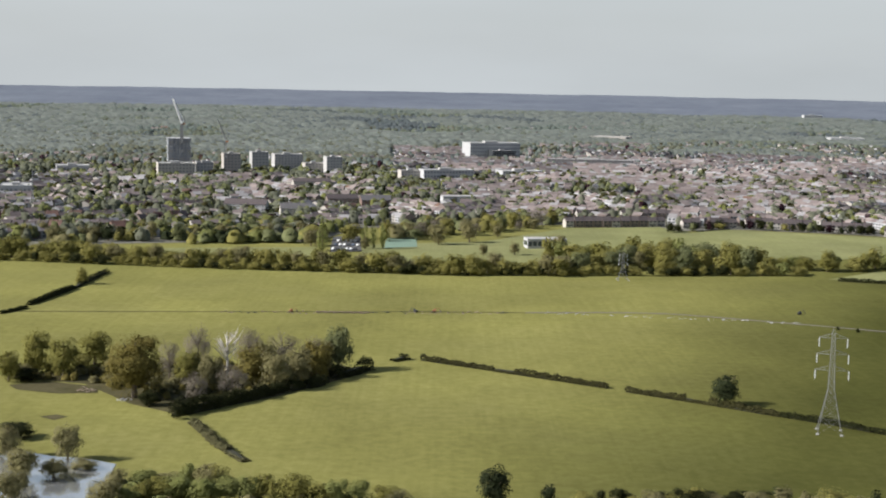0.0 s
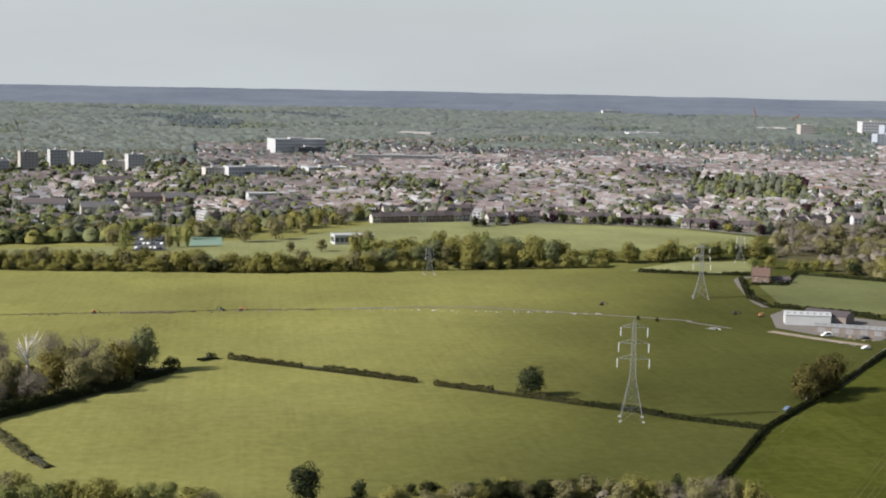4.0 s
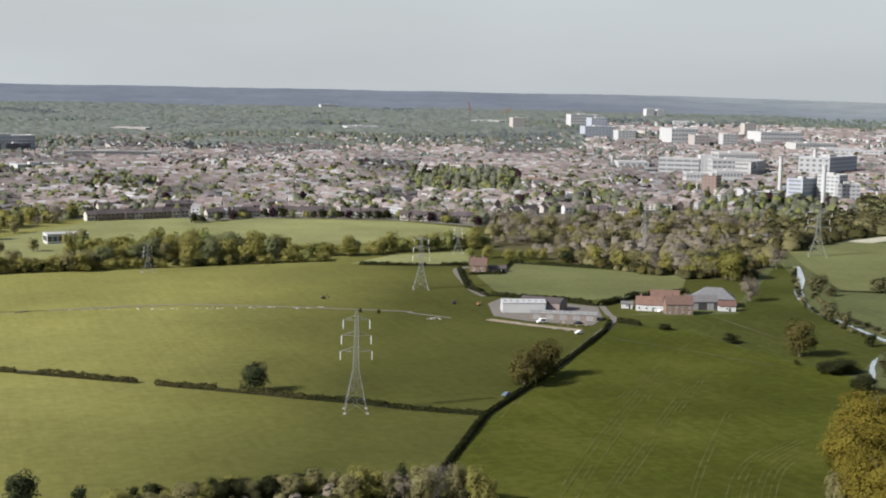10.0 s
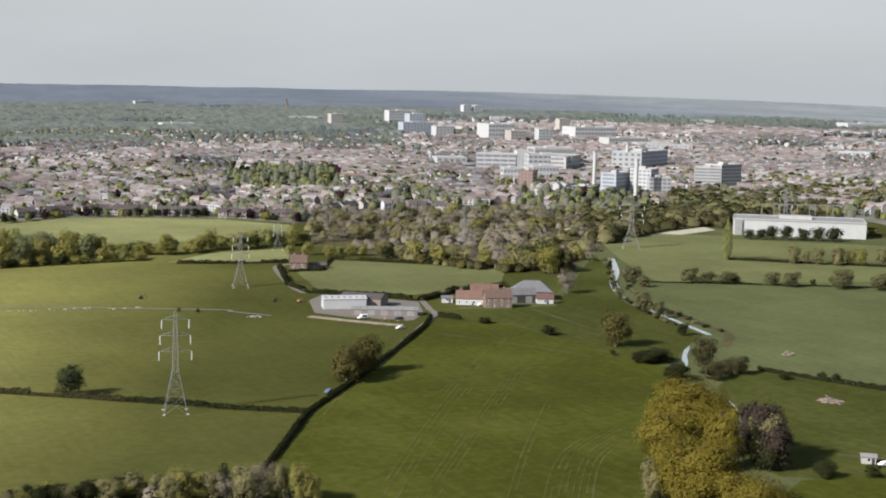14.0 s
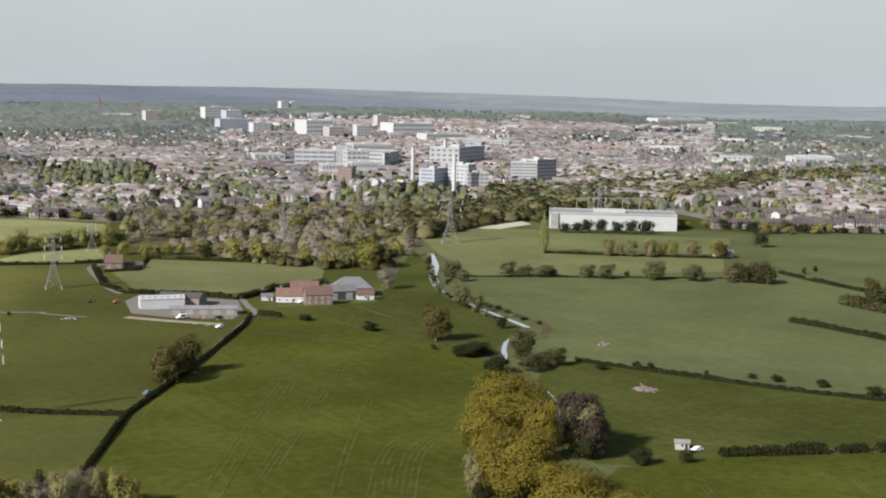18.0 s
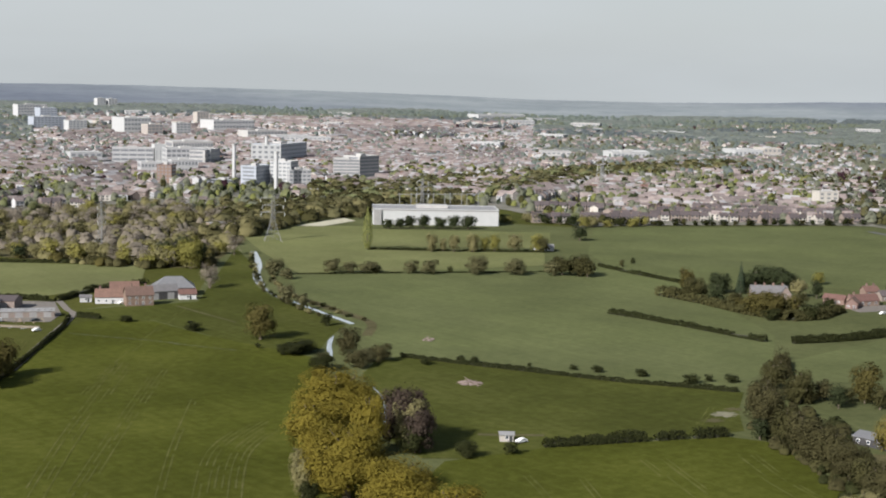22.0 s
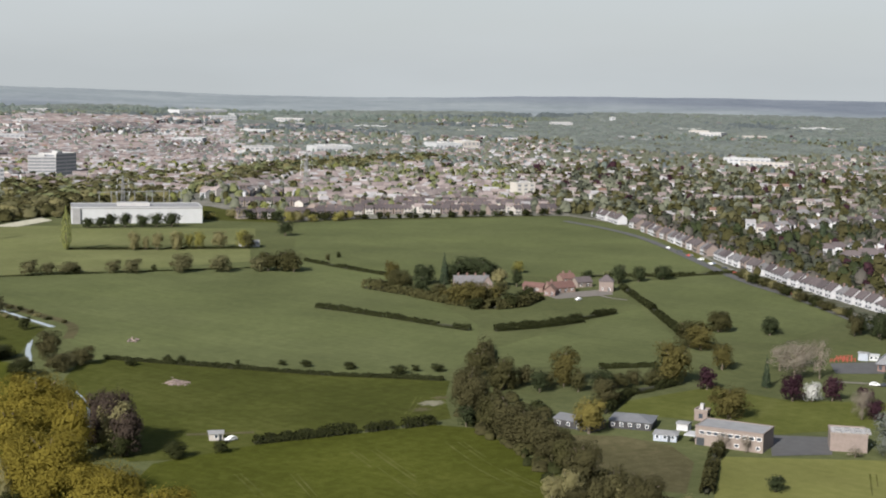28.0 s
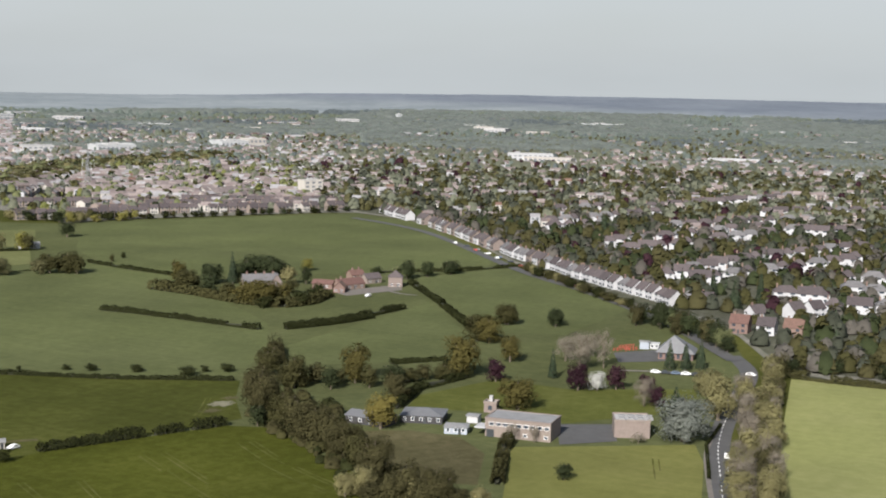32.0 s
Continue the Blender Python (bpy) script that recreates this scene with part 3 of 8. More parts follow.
def tree(rec, kind, group="", fine=None):
    """A tree from its record: x, y, height and crown width."""
    x, y, h, w = rec
    shape, leaf, label, name = KINDS[kind]
    r = math.hypot(x, y)
    size = w / r * 2600
    grain = fine or ("finest" if size > 135 else "extra" if size > 84 else "fine" if size > 46 else "mid" if size > 18 else "coarse")
    _count[0] += 1
    i = _count[0]
    seed = i % 4
    leaves = crown_mesh(shape, grain, seed, leaf)
    ob = new(name, leaves if shape == "shrub" else trunk_mesh(shape, seed, BARK))
    ob.matrix_basis = Matrix.LocRotScale((x, y, terrain(x, y)), Euler((0, 0, i * 1.7)), (w, w * (0.92 + 0.16 * ((i * 37) % 10) / 10), h))
    tagged(ob, label, "bush" if name == "bush" else "tree", group)
    if shape != "shrub":
        part("crown", leaves, None, ob)
    return ob


def trees(kind, *recs, group=""):
    for rec in recs:
        tree(rec, kind, group)


def along(points, step):
    """Places every step metres along a line of ground points, with the direction there."""
    out, carry = [], 0.0
    for a, b in zip(points, points[1:]):
        d = math.hypot(b[0] - a[0], b[1] - a[1])
        s = carry
        while s < d:
            out.append((a[0] + (b[0] - a[0]) * s / d, a[1] + (b[1] - a[1]) * s / d, math.atan2(b[1] - a[1], b[0] - a[0])))
            s += step
        carry = s - d
    return out


def belt(points, kinds, step, height, width, deep, seed, group=""):
    """Trees or bushes of mixed kinds in a strip along a line."""
    rng = random.Random(seed)
    for x, y, ang in along(points, step):
        off = rng.uniform(0, deep)
        k = rng.choice(kinds)
        h, w = height * rng.uniform(0.65, 1.2), width * rng.uniform(0.75, 1.25)
        jx = rng.uniform(-0.4, 0.4) * step
        tree((x - math.sin(ang) * off + math.cos(ang) * jx, y + math.cos(ang) * off + math.sin(ang) * jx, h, w), k, group)


def hedge(points, width, height, seed, material=None, label="clipped dark green field hedge", gaps=0.1, leaf=0.42):
    """A hedge along a line: woody stems inside, leaf clumps outside."""
    rng = np.random.default_rng(seed)
    material = material or HEDGE
    width, height = width * 0.85, height * 0.8
    ob = thing("hedge", label, "hedge", points[0])
    ox, oy = points[0]
    cen, nor, sv, sf = [], [], [], []
    dist = 0.0
    for a, b in zip(points, points[1:]):
        a, b = np.array(a), np.array(b)
        d = np.linalg.norm(b - a)
        u = (b - a) / d
        side = np.array((-u[1], u[0]))
        r = float(np.hypot(*((a + b) / 2)))
        lf = leaf * (1.0 if r < 800 else 1.5)
        n = int(d * (2 * height + width) / (lf * lf) * 1.1)
        s = rng.uniform(0, d, n)
        q = (dist + s) / max(2.2, 0.75 * height)
        wave = 0.8 + 0.3 * np.abs(np.sin(q + 1.3 * np.sin(q * 0.37 + seed))) + 0.16 * np.sin(q * 0.23 + 2 * seed)
        wave *= np.where(np.sin((dist + s) * 0.09 + seed) < -1 + gaps, 0.35, 1.0)
        ang = rng.uniform(0, math.pi, n)
        rad = rng.uniform(0.75, 1.1, n)
        across, up = np.cos(ang) * width / 2 * rad, np.abs(np.sin(ang)) ** 0.6 * height * wave * rad * rng.uniform(0.35, 1, n) ** 0.3
        c = a[None] + u[None] * s[:, None] + side[None] * across[:, None]
        cen.append(np.column_stack([c[:, 0] - ox, c[:, 1] - oy, up + 0.1]))
        nor.append(np.column_stack([side[0] * np.cos(ang), side[1] * np.cos(ang), np.sin(ang) * 0.8 + 0.2]))
        k, m = len(sv), max(3, int(d / 6))
        for i in range(m + 1):
            q, thin = a + (b - a) * i / m, 0.4 if i in (0, m) else rng.uniform(0.8, 1.1)
            for sd, zz in ((-0.34, -0.1), (0.34, -0.1), (0.2, 0.5), (-0.2, 0.5)):
                sv.append((q[0] - ox + side[0] * sd * width * thin, q[1] - oy + side[1] * sd * width * thin, zz * height * thin if zz > 0 else zz))
        sf.extend([(k + 4 * j + i, k + 4 * j + (i + 1) % 4, k + 4 * j + 4 + (i + 1) % 4, k + 4 * j + 4 + i) for j in range(m) for i in range(4)])
        dist += d
    v, f, nv = leaf_quads(rng, np.concatenate(cen), np.concatenate(nor), leaf if math.hypot(ox, oy) < 800 else leaf * 1.5)
    part("woody_core", mesh_of("woody_core", sv, sf, THICKET), None, ob)
    part("foliage", soften(mesh_of("foliage", v, f, material), nv), None, ob)
    return ob


def sheet(name, points, material, label, category, z=0.06, kind="structure"):
    """A flat piece of land or paving with the given corners."""
    cx, cy = sum(p[0] for p in points) / len(points), sum(p[1] for p in points) / len(points)
    bm = bmesh.new()
    f = bm.faces.new([bm.verts.new((p[0], p[1], z)) for p in points])
    if f.normal.z < 0 or f.calc_area() and (f.normal_update() or f.normal.z < 0):
        f.normal_flip()
    bmesh.ops.triangulate(bm, faces=bm.faces)
    me = bpy.data.meshes.new(name)
    bm.to_mesh(me)
    bm.free()
    me.materials.append(material)
    return tagged(new(name, me), label, category, kind=kind)


def ribbon(name, points, width, material, label, category, z=0.1, parent=None, kind="structure"):
    """A strip of even width along a line."""
    bm = bmesh.new()
    rows = []
    for i, p in enumerate(points):
        a, b = points[max(0, i - 1)], points[min(len(points) - 1, i + 1)]
        d = Vector((b[0] - a[0], b[1] - a[1])).normalized()
        wd = width[i] if isinstance(width, (list, tuple)) else width
        rows.append([bm.verts.new((p[0] - d.y * s * wd / 2, p[1] + d.x * s * wd / 2, z)) for s in (-1, 1)])
    for a, b in zip(rows, rows[1:]):
        bm.faces.new((a[0], b[0], b[1], a[1]))
    bmesh.ops.recalc_face_normals(bm, faces=bm.faces)
    if bm.faces and next(iter(bm.faces)).normal.z < 0:
        bmesh.ops.reverse_faces(bm, faces=bm.faces)
    me = bpy.data.meshes.new(name)
    bm.to_mesh(me)
    bm.free()
    me.materials.append(material)
    ob = new(name, me)
    if parent:
        ob.parent = parent
        return ob
    return tagged(ob, label, category, kind=kind)


def curve_line(points, n=6):
    """A smooth line through ground points."""
    out = []
    for i in range(len(points) - 1):
        p = [Vector(points[max(0, min(len(points) - 1, i + k))]) for k in (-1, 0, 1, 2)]
        for j in range(n):
            t = j / n
            out.append(tuple(0.5 * (2 * p[1] + (p[2] - p[0]) * t + (2 * p[0] - 5 * p[1] + 4 * p[2] - p[3]) * t * t + (3 * p[1] - p[0] - 3 * p[2] + p[3]) * t ** 3)))
    return out + [tuple(points[-1])]

# ---- ground and fields ----
def polar_sheet(name, azimuths, radii_of, material, label, category, lift=0.0, back=0.0):
    verts, faces = [], []
    for az in azimuths:
        rr = radii_of(az)
        for r in rr:
            x, y = r * math.sin(radians(az)), r * math.cos(radians(az)) - back
            verts.append((x, y, terrain(x, y) + (lift(az, r) if callable(lift) else lift)))
    k = len(rr)
    for i in range(len(azimuths) - 1):
        for j in range(k - 1):
            a = i * k + j
            faces.append((a, a + 1, a + k + 1, a + k))
    me = mesh_of(name, verts, faces, material)
    if me.polygons[0].normal.z < 0:
        me.flip_normals()
    return tagged(new(name, me), label, category, kind="structure")


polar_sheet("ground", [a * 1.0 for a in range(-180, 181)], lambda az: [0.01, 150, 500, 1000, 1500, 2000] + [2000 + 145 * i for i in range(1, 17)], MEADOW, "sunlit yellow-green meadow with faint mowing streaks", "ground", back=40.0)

EDGE = [(-40, 900), (-18, 900), (-16.91, 1034), (-4.97, 1061), (-3.21, 1160), (4.76, 1217), (8.69, 1249), (9.10, 1181), (11.07, 1226), (16.81, 1220), (19.92, 1179),
        (21.68, 1231), (28.17, 1376), (31.20, 1191), (36.50, 1332), (41.77, 1346), (45.04, 1189), (45.25, 1204), (55.85, 1300), (58.50, 1216),
        (62.45, 935), (66.74, 786), (70.61, 731), (71.50, 671), (73.04, 613), (76.56, 607), (80, 560), (110, 560)]
EDGE.sort()


def town_edge(az):
    return float(np.interp(az, [e[0] for e in EDGE], [e[1] for e in EDGE]))


polar_sheet("ground_town", [-40 + 1.0 * a for a in range(151)], lambda az: [town_edge(az) + (4900 - town_edge(az)) * (i / 24) ** 1.6 for i in range(25)], TOWNLAND,
            "patchwork of gardens, yards and streets under the town", "ground", 0.25)

polar_sheet("ground_estate", [56 + 1.0 * a for a in range(45)], lambda az: [town_edge(az) + 14 + (1650 - town_edge(az)) * i / 8 for i in range(9)], GARDENS, "dark gardens and yards between the houses of the estate", "ground", 0.38)
WOODS_FROM = lambda az: 2150 if az < -2 else 2650 if az < 24 else 3500 if az < 43 else 2900
polar_sheet("ground_woods", [-40 + 1.0 * a for a in range(151)], lambda az: [WOODS_FROM(az) + i * (4300 - WOODS_FROM(az)) / 9 for i in range(10)], WOODLAND, "grey-green woodland floor rising to the skyline", "ground", 0.8)
RIDGES = [3600, 3640, 3680, 3730, 3790, 3860, 3940, 4030, 4120, 4220, 4320, 4420, 4520, 4620, 4720, 4820]


def ridge_lift(az, r):
    """Low wooded ridges one behind the other, lower where the valley opens."""
    rise = min(1.0, max(0.0, (r - 3600) / 190))
    fold = noise.noise(Vector((az * 0.33, r / 170, 1.5))) * 5 + noise.noise(Vector((az * 2.2, r / 60, 4.5))) * 1.6
    return rise * (4.2 + max(-2.2, fold * 0.6) + 2.0 * min(1.0, max(0.0, (r - 4100) / 500)) * (1.0 - min(1.0, max(0.0, (az - 30) / 12)))) - 2.5 * (1 - rise)


polar_sheet("backdrop", [-40 + 0.25 * a for a in range(601)], lambda az: RIDGES + [4905], HILLS, "wooded hills along the skyline, painted blue-grey with haze", "hills", ridge_lift)
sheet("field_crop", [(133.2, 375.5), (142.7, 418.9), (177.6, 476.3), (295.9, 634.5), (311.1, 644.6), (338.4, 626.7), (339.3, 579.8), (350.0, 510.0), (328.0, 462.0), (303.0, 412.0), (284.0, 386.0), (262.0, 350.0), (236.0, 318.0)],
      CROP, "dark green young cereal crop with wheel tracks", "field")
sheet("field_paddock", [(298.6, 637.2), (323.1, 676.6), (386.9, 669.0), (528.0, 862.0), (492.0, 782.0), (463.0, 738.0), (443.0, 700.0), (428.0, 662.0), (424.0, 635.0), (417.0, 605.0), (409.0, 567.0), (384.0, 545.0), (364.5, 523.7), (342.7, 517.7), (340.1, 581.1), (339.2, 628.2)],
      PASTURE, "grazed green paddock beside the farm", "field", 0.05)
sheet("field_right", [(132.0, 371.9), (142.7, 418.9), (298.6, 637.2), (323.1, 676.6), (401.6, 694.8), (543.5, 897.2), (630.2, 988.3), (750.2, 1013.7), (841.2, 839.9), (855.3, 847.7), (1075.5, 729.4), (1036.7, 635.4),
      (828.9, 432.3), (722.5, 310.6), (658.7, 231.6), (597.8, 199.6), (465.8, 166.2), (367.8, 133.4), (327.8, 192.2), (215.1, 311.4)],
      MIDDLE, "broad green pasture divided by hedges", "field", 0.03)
sheet("scrub_floor", [(355.1, 967.2), (415.8, 1134.0), (644.1, 1202.6), (695.2, 1096.3), (570.5, 912.2), (460.2, 784.3), (426.3, 799.5), (411.0, 838.4), (377.9, 888.3)], ROUGH, "rough brown-green floor of the scrub woodland", "ground", 0.09)
sheet("field_lane", [(747.0, 460.4), (807.9, 444.7), (824.0, 429.7), (711.9, 305.9), (619.8, 298.6), (601.7, 337.3)], COOL, "green pasture in front of the terrace", "field", 0.1)
sheet("field_lane", [(520.8, 387.7), (631.8, 398.9), (666.8, 403.4), (596.1, 338.7), (530.1, 314.2), (484.5, 360.5)], COOL, "small green pasture between hedges", "field", 0.1)
sheet("field_far", [(720.8, 714.2), (849.0, 835.0), (1066.6, 723.4), (1024.7, 628.0), (857.5, 466.0), (817.5, 450.1), (764.3, 471.2), (727.2, 512.6), (666.9, 579.0), (683.0, 656.2)],
      COOL, "smooth blue-green field beside the estate", "field", 0.12)
sheet("field_middle", [(480.7, 724.6), (572.9, 702.0), (683.6, 666.1), (681.5, 655.6), (668.2, 585.6), (563.6, 431.9), (505.9, 387.0), (447.6, 361.1), (374.7, 480.5), (401.4, 544.9), (446.7, 663.9)],
      COOL, "smooth grey-green pasture beside the stream", "field", 0.1)
sheet("field_bank", [(584.8, 953.1), (650.7, 969.9), (693.8, 937.1), (602.9, 813.7), (698.1, 733.8), (649.7, 682.5), (534.6, 709.3), (493.7, 734.9), (529.7, 830.1)],
      PADDOCK, "pale green meadow under a pylon", "field", 0.1)
sheet("field_strip", [(685.1, 917.8), (791.4, 826.4), (718.1, 749.2), (616.6, 825.6)], PADDOCK, "rough pale paddock in front of a warehouse", "field", 0.14)
sheet("field_back", [(185.4, 1157.2), (234.4, 1198.5), (350.2, 1159.0), (391.7, 1100.8), (365.6, 1026.8), (210.2, 992.5), (172.3, 1049.8)], PALE, "pale green playing field behind the trees", "field", 0.3)
sheet("field_strip", [(239.1, 902.1), (281.8, 944.2), (339.4, 952.6), (313.9, 885.8)], PALE, "pale strip of grass behind a low hedge", "field", 0.1)
sheet("field_farm", [(301.1, 833.8), (343.7, 887.3), (431.2, 808.9), (395.5, 747.8), (322.9, 726.1), (285.6, 748.7)], PADDOCK, "small green field behind the farm sheds", "field", 0.1)
sheet("lawn", [(-55.1, 987.4), (-58.1, 1040.9), (31.6, 1078.3), (98.7, 1184.8), (202.8, 1218.3), (183.2, 1060.3), (86.4, 984.7), (53.7, 943.7), (-30.9, 954.1)], PALE, "mown school playing field", "lawn", 0.24)
sheet("lawn", [(-194.9, 997.1), (-88.7, 1021.7), (-83.9, 967.0), (-187.6, 959.7)], PALE, "strip of grass behind the tree belt", "lawn", 0.3)
sheet("field_verge", [(582.0, 177.4), (589.3, 133.7), (409.1, 90.8), (388.3, 121.3), (494.7, 153.0)], MOWN, "bright green mown field beside the road", "field", 0.1)
sheet("lawn", [(466.9, 285.9), (510.7, 275.6), (510.5, 242.8), (539.5, 202.7), (512.0, 189.8), (488.9, 198.4), (457.9, 219.6), (457.0, 251.0), (446.5, 278.2)], GARDEN, "mown lawn with scattered trees behind the offices", "lawn", 0.1)
sheet("field_front", [(365.0, 194.2), (417.4, 219.4), (438.7, 191.5), (455.4, 170.3), (434.8, 159.5), (376.7, 138.4), (344.9, 185.1)], LAWN, "bright mown paddock in front of the offices", "field", 0.1)
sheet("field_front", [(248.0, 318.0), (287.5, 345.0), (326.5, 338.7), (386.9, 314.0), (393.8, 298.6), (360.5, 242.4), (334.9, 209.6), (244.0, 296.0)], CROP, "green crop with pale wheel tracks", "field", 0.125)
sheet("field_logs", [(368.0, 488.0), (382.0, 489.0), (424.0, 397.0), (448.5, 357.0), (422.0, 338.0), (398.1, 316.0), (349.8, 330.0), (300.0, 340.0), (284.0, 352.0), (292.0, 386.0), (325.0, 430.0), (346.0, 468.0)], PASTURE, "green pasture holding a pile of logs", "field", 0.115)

sheet("field_rough", [(397.2, 285.1), (417.9, 258.3), (419.0, 239.5), (404.7, 222.4), (371.7, 206.5), (363.0, 226.0), (384.0, 262.0)], ROUGH, "rough tan grass between the ditch and the offices", "field", 0.11)

# ---- hedges ----
hedge([(-8.5, 616.0), (18.8, 598.0), (65.6, 565.6)], 3.0, 3.0, 1, OLIVE, label="low field hedge between two meadows")
hedge([(72.2, 559.9), (100.0, 540.5), (123.4, 522.2)], 3.0, 3.2, 2, OLIVE, label="low field hedge between two meadows")
hedge([(123.4, 522.2), (139.0, 511.3), (154.6, 497.6), (178.7, 481.9)], 2.6, 2.6, 3, gaps=0.0)
hedge([(139.0, 413.1), (178.7, 482.3), (227.6, 542.9), (293.3, 631.9), (308.3, 656.7)], 2.8, 2.1, 4, label="tall dark hedge along a farm lane", gaps=0.0)
hedge([(-211.6, 742.0), (-203.6, 801.6), (-201.2, 872.9)], 4.0, 3.4, 5)
hedge([(-217.7, 714.1), (-209.7, 733.0)], 3.0, 2.0, 6)
hedge([(-93.7, 503.9), (-77.8, 523.2), (-59.1, 550.0)], 6.0, 6.0, 7, label="thick overgrown hedge below a copse", gaps=0.0)
hedge([(-57.6, 550.2), (-53.1, 554.7)], 6.0, 5.0, 8)
hedge([(-51.6, 554.8), (-45.2, 563.8)], 6.0, 5.0, 9)
hedge([(-42.5, 572.7), (-29.0, 593.3)], 6.0, 6.5, 10)
hedge([(-20.4, 612.3), (-14.1, 618.0)], 5.0, 3.5, 11)
hedge([(-85.5, 496.1), (-71.8, 464.4), (-60.1, 445.5)], 4.2, 3.0, 12, WILLOWBUSH, "low straggling pale hedge", gaps=0.7)
hedge([(244.1, 895.7), (275.7, 885.6), (312.0, 880.4)], 3.5, 2.6, 13)
hedge([(299.3, 860.2), (278.4, 784.6), (279.2, 754.0), (309.8, 734.4), (324.7, 708.0)], 4.0, 3.0, 14)
hedge([(326.2, 707.7), (359.6, 732.3), (396.7, 743.3)], 5.0, 4.0, 15)
hedge([(343.7, 887.3), (381.3, 859.2), (411.0, 838.4)], 4.0, 3.0, 16)
hedge([(381.9, 489.2), (400.0, 447.8), (423.1, 397.3)], 3.2, 2.3, 17, label="long dark field hedge", gaps=0.0)
hedge([(423.1, 397.3), (437.3, 375.4), (446.9, 359.0)], 3.2, 2.3, 18, label="long dark field hedge", gaps=0.0)
hedge([(543.2, 521.5), (545.9, 500.2), (545.9, 477.4)], 4.0, 3.5, 19)
hedge([(546.4, 477.1), (545.3, 422.6)], 4.0, 3.5, 20)
hedge([(553.3, 413.4), (575.8, 404.8), (595.1, 402.4)], 4.5, 4.2, 21)
hedge([(599.0, 403.5), (640.5, 402.0)], 4.5, 4.2, 22)
hedge([(516.8, 391.7), (481.5, 363.5)], 8.0, 6.5, 23, SALLOW, "overgrown leafy hedge between two pastures")
hedge([(325.8, 340.3), (341.2, 333.9), (359.7, 326.6)], 5.0, 4.5, 24, label="dark bushy hedge across the fields")
hedge([(362.7, 324.9), (373.4, 321.3)], 4.5, 3.6, 25)
hedge([(375.4, 319.3), (387.6, 314.8)], 4.5, 4.0, 26)
hedge([(677.6, 661.1), (669.2, 623.2), (663.1, 575.7)], 4.0, 3.0, 27)
hedge([(723.9, 449.9), (671.2, 399.2), (601.7, 337.3)], 5.0, 3.6, 28)
hedge([(747.9, 493.4), (792.5, 451.9), (833.9, 435.0)], 4.0, 3.0, 29)
hedge([(828.9, 432.3), (777.0, 368.8), (722.5, 310.6)], 5.0, 3.4, 30, OLIVE)
hedge([(557.9, 416.8), (582.7, 402.8), (606.9, 399.0)], 5.0, 4.0, 31)
hedge([(441.8, 280.1), (475.6, 291.3), (507.9, 287.1)], 5.0, 4.0, 32)
hedge([(374.5, 201.3), (410.6, 218.9), (421.5, 222.6)], 5.0, 5.0, 33, OLIVE)
hedge([(416.8, 150.9), (456.1, 166.6), (486.0, 172.6)], 1.2, 1.6, 34)
hedge([(586.6, 178.9), (584.1, 159.4), (587.1, 133.2)], 5.0, 4.0, 35, OLIVE, "tall olive hedge along a field edge")
hedge([(490.8, 730.7), (533.0, 707.2), (627.0, 658.4)], 2.0, 0.9, 36, gaps=0.3)
hedge([(602.7, 810.1), (636.3, 780.3), (698.1, 733.8)], 4.0, 2.0, 37)
hedge([(312.9, 657.6), (319.5, 646.3)], 4.0, 3.0, 38)
hedge([(511.6, 327.5), (533.3, 312.7)], 4.0, 3.0, 39)

# ---- belts and copses ----
B = "trees of the hedgerow belt"
belt([(-304.2, 929.0), (-219.6, 921.8), (-170.2, 906.9), (-77.7, 896.3), (5.8, 890.2), (75.4, 895.1)], ("belt", "belt", "shrub", "oak", "twig", "belt"), 5.6, 12.5, 14, 12, 1, B)
belt([(-302.4, 923.4), (-169.2, 901.5), (-77.5, 893.7), (5.8, 887.6), (193.7, 912.1)], ("shrub", "bush", "shrub"), 5.5, 6.0, 9, 2, 2, "bushes under the hedgerow belt")
belt([(75.8, 900.3), (194.8, 917.5)], ("belt", "oak", "belt", "green", "twig"), 6.0, 15.5, 16, 30, 3, B)
belt([(72.0, 962.0), (130.0, 958.0), (198.0, 940.0)], ("belt", "oak", "green", "belt", "fresh"), 7.0, 17.0, 15, 20, 31, B)
belt([(192.4, 914.5), (233.4, 915.1)], ("lightbush", "shrub", "belt"), 7, 8, 10, 10, 4, B)
belt([(198.5, 946.1), (251.8, 935.8), (310.8, 959.6), (367.3, 965.7)], ("belt", "oak", "belt", "fresh"), 8.0, 13, 14, 12, 5, B)
belt([(330.0, 898.0), (398.1, 897.4), (424.5, 841.8)], ("fresh", "scrub", "twig", "shrub", "oak"), 9, 8, 10, 25, 6, "scrub by the cottage")
belt([(377.9, 888.3), (411.0, 838.4), (426.3, 799.5), (460.2, 784.3)], ("twig", "belt", "grey", "oak", "dark"), 9, 13, 14, 14, 7, "wood behind the farm")
belt([(369.8, 972.2), (460.2, 940.1), (551.0, 895.1)], ("twig", "grey", "scrub", "grey", "grey", "sallow"), 9, 10, 14, 60, 8, "scrub woodland")
belt([(382.6, 1006.2), (479.4, 979.6), (581.8, 938.1)], ("twig", "twig", "grey", "sallow", "scrub"), 9, 9.5, 14, 50, 81, "scrub woodland")
belt([(408.0, 1073.6), (515.0, 1053.3), (643.5, 1022.2)], ("twig", "grey", "sallow", "grey", "scrub"), 9, 10.5, 15, 60, 82, "scrub woodland")
belt([(441.4, 867.6), (465.5, 835.8), (506.3, 835.4)], ("twig", "scrub", "belt", "shrub"), 7, 9, 12, 40, 83, "scrub woodland")
